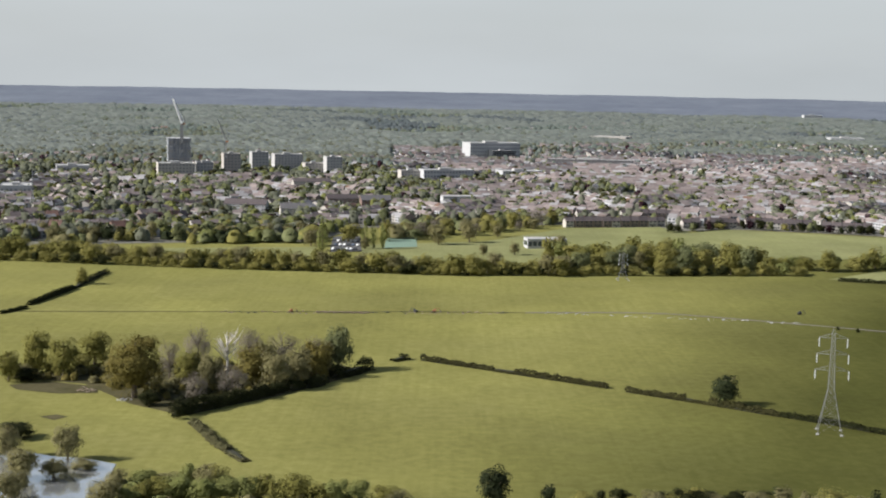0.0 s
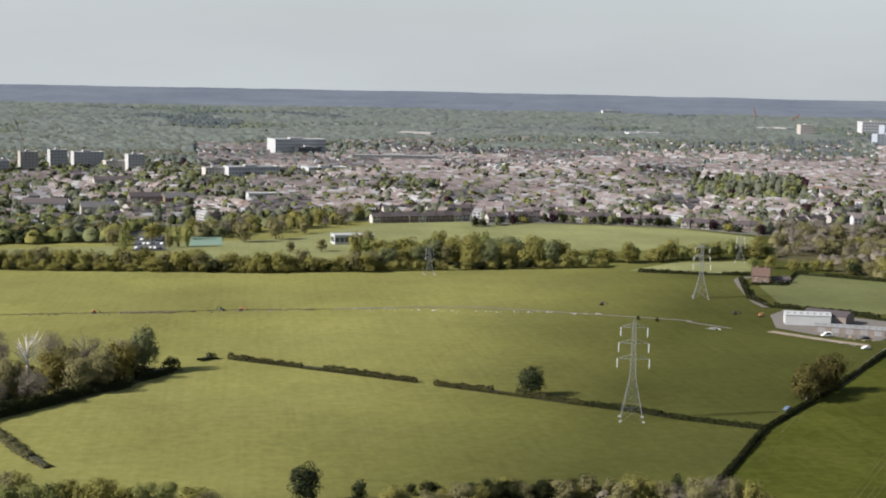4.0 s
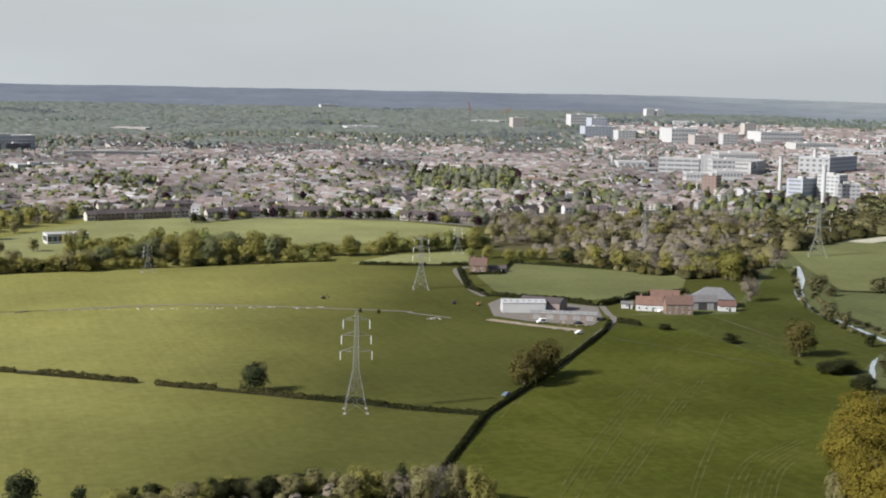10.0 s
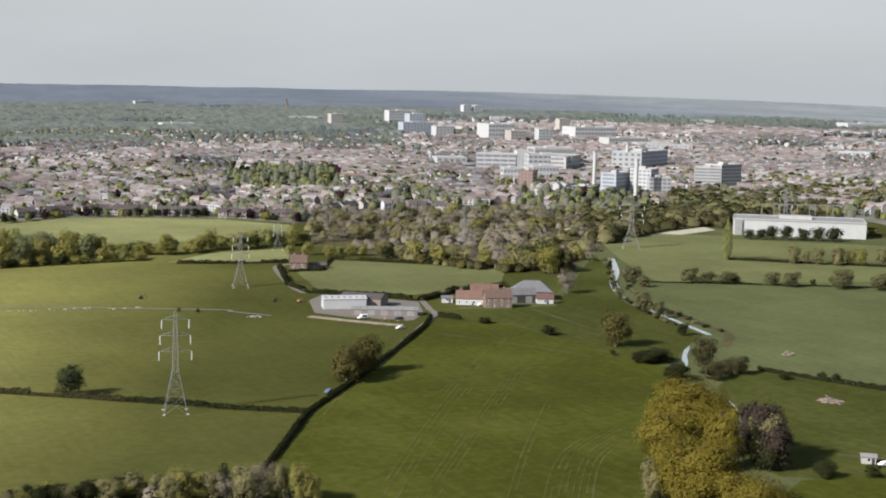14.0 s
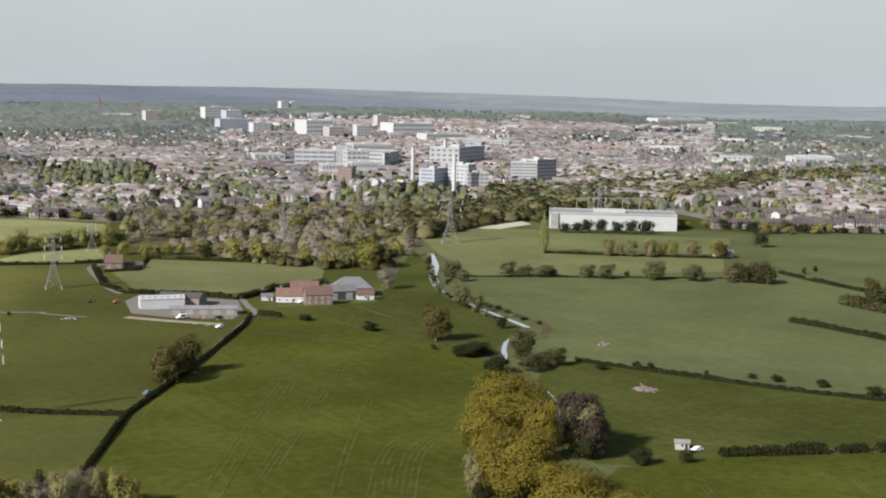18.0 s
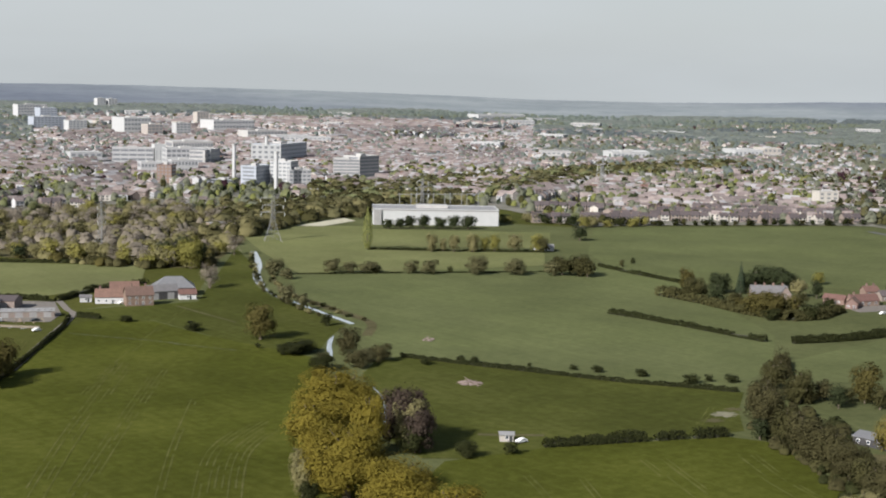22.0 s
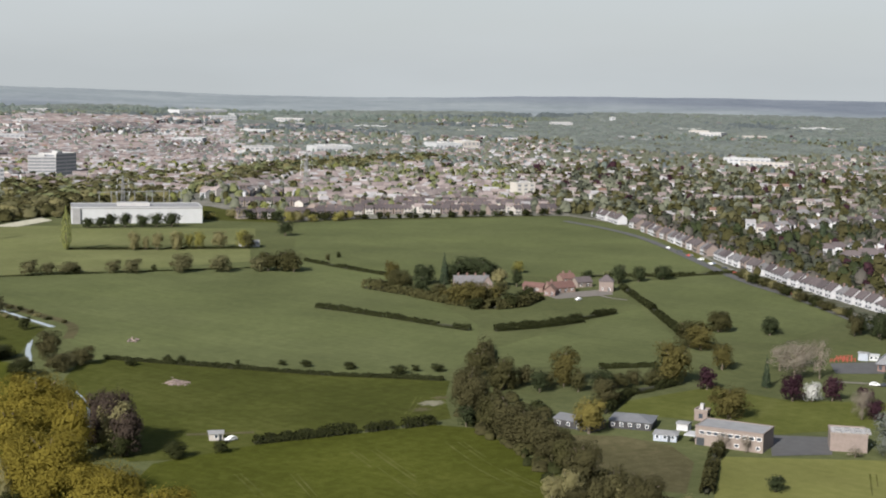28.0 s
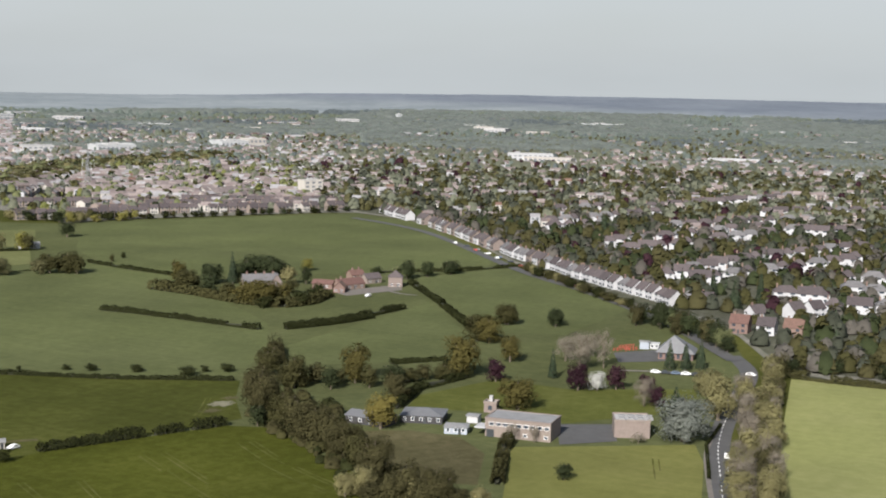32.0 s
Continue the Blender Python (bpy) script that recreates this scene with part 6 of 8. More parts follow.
for f in ((v[0], v[1], p1), (v[1], v[2], p2, p1), (v[2], v[3], p2), (v[3], v[0], p1, p2), (v[3], v[2], v[1], v[0])):
    bm.faces.new(f)
part("roof", bm, PALESLATE, church, "pale grey pyramid roof")
for i in range(6):
    part("window", boxes((cl * (i + 0.25) / 6, cl * (i + 0.75) / 6, -0.1, 0.05, 0.8, 2.6)), GLASSY, church)


def play_frame(at, L, turn, label):
    ob = thing("climbing_frame", label, "equipment", at, turn)
    for i in range(int(L / 2) + 1):
        part("post", boxes((i * 2 - 0.12, i * 2 + 0.12, -0.12, 0.12, 0, 1.6)), REDPAINT, ob)
    for z in (0.7, 1.4):
        part("rail", boxes((0, L, -0.07, 0.07, z - 0.07, z + 0.07)), REDPAINT, ob)


play_frame((596.1, 262.9), 8, -30, "red-painted tubular metal frame in a yard")
play_frame((604.0, 263.7), 8, -30, "red-painted tubular metal frame in a yard")
play_frame((599.5, 258.4), 6, -30, "red-painted tubular metal frame in a yard")
gabled("container", "grey-blue steel shipping container on the site", "container", (608.3, 255.6), (609.5, 251.7), 3, 3.4, 3.6, BLUEPANEL, SHEET, 0, 0, 0, door=False)
gabled("container", "white site cabin beside a container", "container", (611.1, 251.8), (612.3, 248.0), 3, 2.6, 2.8, WHITEPANEL, WHITEPANEL, 2, 1, 0, door=False)


# ---- vehicles and small things ----
def car(at, turn, paint, label, van=False, L=4.3):
    ob = thing("van" if van else "car", label, "car", at, turn, "cars", z=0.18 + terrain(*at))
    h = 2.1 if van else 1.45
    bm = bmesh.new()
    prof = [(0, 0.3), (L, 0.3), (L, 0.95), (L * 0.93, h * 0.98), (L * 0.3, h), (L * 0.22, 1.05), (0, 0.9)] if van else [(0, 0.3), (L, 0.3), (L, 0.9), (L * 0.9, 0.98), (L * 0.78, h), (L * 0.4, h), (L * 0.24, 0.95), (0, 0.8)]
    a = [bm.verts.new((x, -0.88, z)) for x, z in prof]
    c = [bm.verts.new((x, 0.88, z)) for x, z in prof]
    bm.faces.new(a), bm.faces.new(c[::-1])
    for i in range(len(prof)):
        bm.faces.new((a[i], c[i], c[(i + 1) % len(prof)], a[(i + 1) % len(prof)]))
    bmesh.ops.bevel(bm, geom=bm.edges[:], offset=0.07, segments=1, affect="EDGES")
    body = part("body", bm, paint, ob)
    part("window_band", boxes((L * 0.36, L * 0.8, -0.9, 0.9, 1.0, h - 0.12)), GLASSY, body)
    for x in (L * 0.19, L * 0.8):
        for s in (-1, 1):
            bm = bmesh.new()
            strut(bm, (x, s * 0.72, 0.32), (x, s * 0.92, 0.32), 0.32, 10)
            part("wheel", bm, TYRE, ob)
    return ob


def heading(a, b):
    return math.degrees(math.atan2(b[1] - a[1], b[0] - a[0]))


RH = heading((412.7, 145.8), (458.6, 163.2))
car((411.9, 144.8), RH, DARKPAINT, "black car driving on the road")
car((427.9, 148.4), RH, WHITEPAINT, "white car driving on the road")
car((442.6, 154.5), RH, WHITEPAINT, "white car following on the road")
car((577.7, 191.1), RH + 60, WHITEPAINT, "white car parked near the bend")
car((271.8, 663.3), 5, WHITEPAINT, "white van parked by the farm shed", True, 5.5)
car((288.2, 655.3), 5, DARKPAINT, "dark car in the farm yard")
car((347.2, 681.4), 10, WHITEPAINT, "white car beside the farmhouse")
car((277.9, 630.1), 10, WHITEPAINT, "pale car on the yard track")
car((195.7, 508.9), 40, BLUEPAINT, "blue-grey car by the hedge")
car((662.5, 440.3), 0, WHITEPAINT, "white car by the red-roofed farm")
car((321.3, 348.7), 0, WHITEPAINT, "white car beside a hut")


def excavator(at, turn, paint, label, k=0.62):
    ob = thing("excavator", label, "excavator", at, turn)
    ob.scale = (k, k, k)
    for s in (-1, 1):
        part("track", boxes((-1.6, 1.6, s * 1.1 - 0.3, s * 1.1 + 0.3, 0, 0.85, 0.2)), TYRE, ob)
    cab = part("body", boxes((-1.6, 1.3, -1.2, 1.2, 0.9, 2.0, 0.15), (0.0, 1.3, 0.1, 1.2, 2.0, 3.0, 0.12)), paint, ob)
    part("cab_window", boxes((0.3, 1.34, 0.2, 1.24, 2.1, 2.8)), GLASSY, cab)
    bm = bmesh.new()
    strut(bm, (1.2, -0.3, 1.6), (3.4, -0.3, 3.8), 0.22, 4)
    strut(bm, (3.4, -0.3, 3.8), (5.0, -0.3, 1.6), 0.18, 4)
    part("arm", bm, paint, ob)
    part("bucket", boxes((4.6, 5.4, -0.8, 0.2, 0.7, 1.7, 0.1)), DARKPAINT, ob)


def spoil(at, n, r, h, label, material=None, seed=0):
    """A heap of earth, rubble or cut timber."""
    rng = random.Random(seed)
    ob = thing("heap", label, "heap", at)
    for i in range(n):
        ang, q = rng.uniform(0, 6.28), r * math.sqrt(rng.random())
        L, k = rng.uniform(0.6, 1.6) * r * 0.28, rng.uniform(0.1, 0.24)
        a = Vector((q * math.cos(ang), q * math.sin(ang), h * max(0.05, 1 - q / r) * rng.random()))
        d = Vector((rng.uniform(-1, 1), rng.uniform(-1, 1), rng.uniform(-0.1, 0.12))).normalized() * L
        bm = bmesh.new()
        strut(bm, a, a + d, k, 6)
        part("log", bm, material or TIMBER, ob)


excavator((-76.6, 736.6), 20, ORANGE, "small orange excavator beside the trench")
excavator((-4.0, 745.4), 0, ORANGE, "small orange excavator beside the trench")
excavator((-13.6, 744.2), 150, DARKPAINT, "dark excavator beside the trench")
excavator((187.7, 761.3), 10, DARKPAINT, "dark tracked digger standing in the meadow")
excavator((262.3, 722.5), 30, ORANGE, "yellow-orange digger near the yard")
excavator((251.4, 730.2), 10, DARKPAINT, "grey digger with a raised arm near the yard")
for i, x in enumerate((1, 2, 3, 4, 5, 6)):
    a, b = (-63.6, 736.3), (-40.9, 740.9)
    q = (a[0] + (b[0] - a[0]) * i / 5, a[1])
    ob = thing("pipe_stack", "stack of rust-red pipes along the trench", "pipes", q, 28, "pipe stacks along the trench")
    for k in range(3):
        bm = bmesh.new()
        strut(bm, (0, k * 0.55, 0.3), (5.0, k * 0.55, 0.3), 0.26, 8)
        part("pipe", bm, REDTILE if k % 2 else EARTH, ob)
for i in range(22):
    a, b = (-109.0, 732.6), (34.4, 746.4)
    t = (i * 0.618) % 1.0
    spoil((a[0] + (b[0] - a[0]) * t, a[1] + (b[1] - a[1]) * t - 0.5), 7, 3.4, 1.3, "low heap of dug earth along the trench", (TIMBER, DARKPAINT, EARTH, LOGWOOD)[i % 4], i)
for i in range(18):
    a, b = (50.0, 751.6), (179.3, 731.8)
    t = (i * 0.618 + 0.1) % 1.0
    spoil((a[0] + (b[0] - a[0]) * t, a[1] + (b[1] - a[1]) * t), 4, 3.0, 0.4, "pale sacks and boards beside the track", WHITEPANEL, 30 + i)
for i in range(6):
    a, b = (262.9, 664.9), (282.4, 633.9)
    t = i / 5
    spoil((a[0] + (b[0] - a[0]) * t, a[1] + (b[1] - a[1]) * t), 4, 1.8, 0.5, "white wrapped bales along the yard track", WHITEPANEL, 50 + i)
spoil((226.2, 686.7), 14, 4.0, 0.6, "pale sheeting weighted on the ground", WHITEPANEL, 61)
spoil((370.8, 430.0), 80, 5.2, 1.3, "heap of pinkish cut branches in the pasture", LOGWOOD, 62)
spoil((416.5, 512.9), 46, 3.0, 2.6, "rounded heap of cut timber in the pasture", LOGWOOD, 63)
spoil((-134.1, 543.2), 30, 4.0, 2.2, "bonfire heap of brushwood at the copse edge", TIMBER, 64)
spoil((-115.7, 529.2), 16, 2.6, 1.0, "pale broken boards by the copse", PALECONC, 65)
spoil((282.4, 661.4), 16, 7.0, 1.2, "scrap timber and machinery in the yard", TIMBER, 66)
spoil((292.3, 656.2), 12, 5.0, 1.2, "scrap timber and machinery in the yard", EARTH, 67)
spoil((384.9, 687.0), 18, 4.0, 1.2, "white sacks beside the farm barn", WHITEPANEL, 68)
gabled("hut", "small cream field hut beside a track", "hut", (318.5, 353.7), (322.0, 350.9), 4, 2.4, 3.0, CREAM, SHEET, 1, 1, 0)
dead = new("dead_tree")
dead.matrix_basis = Matrix.LocRotScale(Vector((*(-84.8, 573.1), 0)), Euler((0, 0, 0.6)), (15, 15, 21.7))
tagged(dead, "bleached white dead tree with bare forking limbs", "tree")
part("trunk", trunk_mesh("dead", 2, DEADWOOD), None, dead)
for i in range(5):
    a, b = (561.0, 225.8), (566.9, 205.9)
    car((a[0] + (b[0] - a[0]) * i / 5, a[1] + (b[1] - a[1]) * i / 5), RH + 90, (WHITEPAINT, DARKPAINT, BLUEPAINT)[i % 3], "car parked along the church drive")

# ---- large buildings of the town ----
wh = block("warehouse", "long white windowless warehouse beyond the meadow", (707.0, 945.0), (789.0, 884.5), 40, 12.5, 1, WHITEPANEL, fill=0.0001, bay=60, sides=False, roofing=SHEET, cap=0.6)
part("fascia", boxes((0, dist2((707.0, 945.0), (789.0, 884.5)), -0.2, 0.0, 11.6, 12.6)), SHEET, wh)
part("stair_core", boxes((1.0, 7.0, -1.5, 0, 0, 12.0)), SHEET, wh)
for i in range(5):
    ob = thing("gantry", "steel substation gantry behind the warehouse", "gantry", ((780.5, 996.6)[0] + 14 * i, (780.5, 996.6)[1] - 6 * i), -30, "substation gantries")
    bm = bmesh.new()
    for s in (-5, 5):
        strut(bm, (s, 0, 0), (s, 0, 19), 0.35, 4)
    strut(bm, (-7, 0, 18), (7, 0, 18), 0.35, 4)
    part("portal", bm, STEEL, ob)
CB = "clinic and office blocks"
block("clinic_block", "long white clinic block with ribbon windows", (851.1, 1684.5), (896.6, 1660.8), 22, 22.5, 4, PALECONC, CB, fill=0.9, bay=9)
block("clinic_block", "plain white stair tower of the clinic", (898.0, 1660.5), (911.7, 1656.8), 18, 26.8, 1, WHITEPANEL, CB, fill=0.1)
block("clinic_block", "white clinic block with rows of dark windows", (901.5, 1636.7), (956.1, 1621.9), 30, 23.1, 4, PALECONC, CB, fill=0.75, bay=6)
block("clinic_block", "brown flat-roofed hall behind the clinic", (967.2, 1738.9), (1020.5, 1725.4), 40, 26.1, 3, CONCRETE, CB)
block("clinic_block", "grey wing with ribbon windows", (943.2, 1614.1), (991.7, 1658.9), 26, 21.0, 4, CONCRETE, CB, fill=0.9, bay=8)
block("flats", "pink-brown brick block of flats", (765.8, 1411.8), (776.8, 1399.8), 16, 19.2, 5, BRICK, CB, fill=0.4, single=True)
block("clinic_block", "low pale annexe of the clinic", (812.3, 1535.3), (835.8, 1528.4), 20, 13.4, 2, PALECONC, CB)
block("clinic_block", "low glazed pale annexe", (846.4, 1525.3), (876.8, 1516.4), 20, 16.1, 2, PALECONC, CB)
block("works_block", "white works building with tall window bays", (1032.4, 1648.2), (1065.4, 1627.5), 26, 25.5, 4, WHITEPANEL, CB, fill=0.5, bay=7, single=True)
block("works_block", "dark glazed wing of the works", (1065.4, 1627.5), (1135.1, 1670.3), 40, 26.2, 5, BLUEPANEL, CB, fill=0.8, bay=4)
block("deck", "low open car deck with a white roof", (780.7, 1333.0), (799.4, 1311.1), 22, 7.8, 2, DARKPAINT, CB, roofing=WHITEPANEL)
for nm, a, b, d, h, fl, w in (("white apartment block with a gridded front", (808.1, 1308.3), (820.8, 1296.3), 18, 20.8, 5, WHITEPANEL), ("apartment block with blue side walls", (814.5, 1290.6), (840.8, 1305.3), 18, 23.6, 6, BLUEPANEL),
                              ("stepped white apartment block with balconies", (836.6, 1298.8), (849.2, 1279.0), 20, 28.1, 7, WHITEPANEL), ("stepped white apartment block with balconies", (843.9, 1273.1), (866.0, 1265.7), 20, 20.1, 5, PALECONC)):
    block("apartment_block", nm, a, b, d, h, fl, w, "apartment blocks", fill=0.7, bay=4.5, single=True)
for nm, a, b, d, h in (("banded apartment block under scaffolding", (960.6, 1359.1), (985.0, 1342.5), 22, 24.4), ("dark banded apartment tower under scaffolding", (985.0, 1342.5), (1017.8, 1350.1), 24, 27.6)):
    block("apartment_block", nm, a, b, d, h, 7, CONCRETE, "apartment blocks", fill=0.96, bay=12)


def flue(at, h, r, label):
    ob = thing("chimney_stack", label, "chimney", at)
    bm = bmesh.new()
    bmesh.ops.create_cone(bm, cap_ends=True, segments=16, radius1=r * 1.1, radius2=r, depth=h + 2, matrix=Matrix.Translation((0, 0, h / 2 - 1)))
    part("shaft", bm, WHITEPANEL, ob)
    bm = bmesh.new()
    bmesh.ops.create_cone(bm, cap_ends=True, segments=16, radius1=r * 1.25, radius2=r * 1.25, depth=1.2, matrix=Matrix.Translation((0, 0, h - 0.6)))
    part("collar", bm, CONCRETE, ob)


flue((833.5, 1364.8), 43.1, 2.0, "tall white cylindrical boiler chimney")
flue((822.6, 1265.1), 40.2, 2.0, "tall white cylindrical boiler chimney")
flue((1052.9, 1642.8), 37.5, 2.3, "white chimney on the works roof")
TC = "town centre blocks"
for nm, a, b, d, h, fl, w in (("dark glass office tower", (1144.3, 2548.3), (1176.1, 2545.7), 30, 38.6, 9, BLUEPANEL), ("dark glass office block", (1116.8, 2515.4), (1176.2, 2510.3), 30, 24.3, 6, BLUEPANEL),
                              ("white office block", (1249.2, 2889.4), (1311.2, 2885.5), 30, 29.0, 5, PALECONC), ("white office block", (1150.9, 2443.7), (1185.0, 2440.5), 26, 20.7, 5, WHITEPANEL),
                              ("large white store", (1205.5, 2339.1), (1255.2, 2333.8), 60, 30.2, 4, WHITEPANEL), ("brown brick block", (1224.5, 2289.2), (1252.2, 2286.1), 30, 20.9, 4, SANDBRICK),
                              ("pale yellow hall", (1392.1, 2351.6), (1474.2, 2342.6), 60, 23.0, 3, PALECONC), ("brown tower block", (1495.4, 2589.5), (1520.3, 2587.1), 20, 26.2, 7, SANDBRICK),
                              ("white office block", (1276.9, 2283.3), (1303.8, 2280.3), 20, 23.0, 5, PALECONC), ("tall pale tower block", (1598.3, 3237.6), (1619.3, 3236.3), 20, 24.8, 10, PALECONC),
                              ("tall pale tower block", (1626.8, 3235.9), (1649.4, 3234.5), 20, 23.5, 10, PALECONC), ("brown brick block", (1073.9, 2777.2), (1100.4, 2775.7), 24, 27.4, 6, SANDBRICK),
                              ("long white shed", (712.2, 2714.5), (773.3, 2713.1), 40, 12.8, 1, WHITEPANEL), ("white slab block", (876.2, 3601.1), (921.1, 3603.9), 20, 15.4, 3, WHITEPANEL),
                              ("low white hall", (1350.4, 2166.8), (1424.8, 2157.8), 40, 14.6, 2, CONCRETE)):
    block("town_block", nm + " in the distant town", a, b, d, h, fl, w, TC, fill=0.7, bay=6, sides=False)
for nm, a, b, d, h, fl, w in (("long pale roofed shed", (2274.7, 2630.0), (2404.3, 2609.2), 50, 13.4, 1, WHITEPANEL), ("white store", (1585.0, 1525.2), (1638.9, 1500.7), 40, 11.8, 1, WHITEPANEL),
                              ("white store", (1809.9, 1478.2), (1851.1, 1457.4), 50, 12.4, 1, WHITEPANEL), ("orange-topped store", (1852.8, 1456.6), (1878.6, 1443.3), 40, 15.1, 2, CREAM),
                              ("pale yellow block of flats", (1182.7, 861.1), (1200.5, 851.3), 16, 15.5, 4, CREAM), ("white tower", (2839.4, 1807.1), (2848.1, 1801.4), 10, 16.1, 4, WHITEPANEL),
                              ("long white shed", (2887.1, 1364.9), (2959.8, 1297.5), 40, 9.8, 1, WHITEPANEL), ("pale shed", (1606.3, 1544.0), (1646.4, 1510.9), 40, 11.7, 1, WHITEPANEL)):
    block("commercial_building", nm + " beyond the estate", a, b, d, h, fl, w, "commercial buildings", fill=0.5, bay=6, sides=False)
LB = "blocks at the town's edge"
tw, twl = faced("tower_block", "concrete tower block under construction with open upper floors", "building", (-317.1, 1683.5), (-292.3, 1690.6), LB)
TWD, TWS = 24.0, 44.8 / 14
for f in range(15):
    part("floor_slab", boxes((-0.3, twl + 0.3, -0.3, TWD + 0.3, TWS * f - 0.35, TWS * f)), PALECONC, tw)
for f in range(14):
    z0, z1 = TWS * f, TWS * (f + 1) - 0.35
    part("column_row", boxes(*[(twl * i / 6 - 0.35, twl * i / 6 + 0.35, 0.2, 0.9, z0, z1) for i in range(7)]), CONCRETE, tw)
    part("netting", boxes(*[(twl * i / 6 + 0.4, twl * (i + (0.45 if (i + f) % 3 else 0.9)) / 6, 0.9, 1.1, z0, z1 * 0.999) for i in range(6)]), NETTING if f % 3 else CONCRETE, tw)
part("core_wall", boxes((1.2, twl - 1.2, 4.0, TWD - 1.2, -1, 44.4)), BLUEPANEL, tw)


def crane(at, base, foot, tip, reach, paint, label, k=1.0):
    """A luffing tower crane: lattice mast, slewing platform with counterweight, and a raised lattice jib."""
    ob = thing("tower_crane", label, "crane", at)
    bm = bmesh.new()
    for sx, sy in ((-1, -1), (1, -1), (1, 1), (-1, 1)):
        strut(bm, (sx, sy, base), (sx, sy, foot), 0.3 * k, 4)
    n = max(2, int((foot - base) / 4))
    for i in range(n):
        z0, z1 = base + (foot - base) * i / n, base + (foot - base) * (i + 1) / n
        strut(bm, (-1, -1, z0), (1, -1, z1), 0.2 * k, 3), strut(bm, (1, 1, z0), (-1, 1, z1), 0.2 * k, 3)
    part("mast", bm, STEEL, ob)
    bm = bmesh.new()
    s = 1 if reach > 0 else -1
    root, end = [Vector((0, -1.1, foot)), Vector((0, 1.1, foot)), Vector((-1.6 * s, 0, foot + 2.2))], Vector((reach, 0, tip))
    for q in root:
        strut(bm, q, end, 0.42 * k, 4)
    for i in range(12):
        t0, t1 = i / 13, (i + 1) / 13
        strut(bm, root[i % 3].lerp(end, t0), root[(i + 1) % 3].lerp(end, t1), 0.26 * k, 3)
    part("jib", bm, paint, ob, "raised lattice jib")
    part("counterweight", boxes((-3.5, 0, -1.2, 1.2, foot - 1.0, foot + 0.8) if s > 0 else (0, 3.5, -1.2, 1.2, foot - 1.0, foot + 0.8)), ORANGE, ob)
    bm = bmesh.new()
    strut(bm, (-4.0 * s, 0, foot + 1.2), (-2.5 * s, 0, foot + 8.0), 0.3 * k, 4), strut(bm, (-2.5 * s, 0, foot + 8.0), end, 0.12 * k, 3)
    part("stay", bm, STEEL, ob)


crane((-302.3, 1687.8), 40, 61.5, 90.0, -10.5, WHITEPAINT, "white luffing tower crane above the tower block", 2.5)
crane((-259.0, 1735.0), 20, 40.0, 66.0, -9.5, STEEL, "slim grey luffing crane behind pale flats", 0.9)
crane((1020.0, 2890.0), 0, 38.0, 58.0, -4.0, ORANGE, "orange-red tower crane over the distant town", 1.2)
crane((1090.0, 2860.0), 0, 34.0, 46.0, 14.0, ORANGE, "orange-red tower crane over the distant town", 1.0)
for nm, a, b, d, h, fl, w in (("pale rendered flats with tiled roof", (-321.2, 1644.8), (-281.2, 1656.0), 26, 17.8, 5, CREAM), ("pale rendered flats", (-283.0, 1674.1), (-264.5, 1679.4), 22, 18.1, 5, CONCRETE), ("tall pale flats", (-261.8, 1739.0), (-242.5, 1744.7), 20, 24.8, 7, SANDBRICK),
                              ("tall pale flats", (-234.8, 1788.7), (-215.5, 1794.5), 20, 24.8, 7, CONCRETE), ("pale rendered flats with tiled roof", (-213.1, 1839.2), (-178.7, 1849.8), 22, 19.9, 6, CONCRETE), ("pale rendered flats", (-171.8, 1807.6), (-148.0, 1814.8), 20, 11.2, 4, CREAM),
                              ("pale rendered flats with tiled roof", (-144.2, 1794.4), (-125.3, 1800.1), 20, 20.1, 6, CONCRETE), ("large white clinic", (37.0, 2140.8), (110.7, 2162.8), 40, 24.8, 5, WHITEPANEL), ("dark glass block", (69.5, 2124.7), (102.7, 2134.6), 20, 14.7, 4, DARKPAINT),
                              ("white school block", (-23.4, 1672.1), (33.7, 1687.6), 24, 14.3, 3, PALECONC), ("white school block", (70.8, 1774.3), (119.6, 1788.1), 30, 8.2, 2, WHITEPANEL), ("tan flats", (-49.5, 1683.2), (-25.0, 1690.0), 18, 12.4, 4, CREAM),
                              ("grey long shed", (141.0, 2021.3), (257.6, 2007.6), 26, 10.8, 1, SLATE), ("white shed", (-416.6, 1372.4), (-388.8, 1379.0), 40, 10.7, 1, WHITEPANEL), ("low pale shed", (-450.9, 1703.5), (-415.4, 1714.1), 30, 9.2, 1, PALECONC)):
    block("edge_block", nm + " among trees", a, b, d, h, fl, w, LB, fill=0.55, bay=3.6, sides=False)
for nm, a, b, d, e, r, w, rf in (("white rendered flats with a brown pitched roof", (-189.4, 1258.8), (-153.1, 1255.9), 14, 8.5, 12.5, RENDER, TILE), ("white flats with a dark roof", (-136.9, 1228.5), (-114.0, 1233.2), 14, 8.0, 12.0, CREAM, SLATE), ("brick flats with a brown roof", (-106.7, 1343.9), (-79.0, 1350.0), 13, 7.5, 11, BROWNBRICK, TILE),
                                 ("brick flats with a dark slate roof", (-74.6, 1327.5), (-48.1, 1333.3), 13, 8, 12, BRICK, SLATE), ("white flats with a flat roof", (-0.8, 1379.5), (32.4, 1386.9), 12, 8.5, 9.2, PALECONC, CONCRETE), ("pale rendered flats with tiled roof", (-158.5, 1543.7), (-120.5, 1553.4), 14, 8, 11, CREAM, TILE)):
    gabled("flats", nm, "building", a, b, d, e, r, w, rf, 7, 3, 0, door=False, group="low flats")
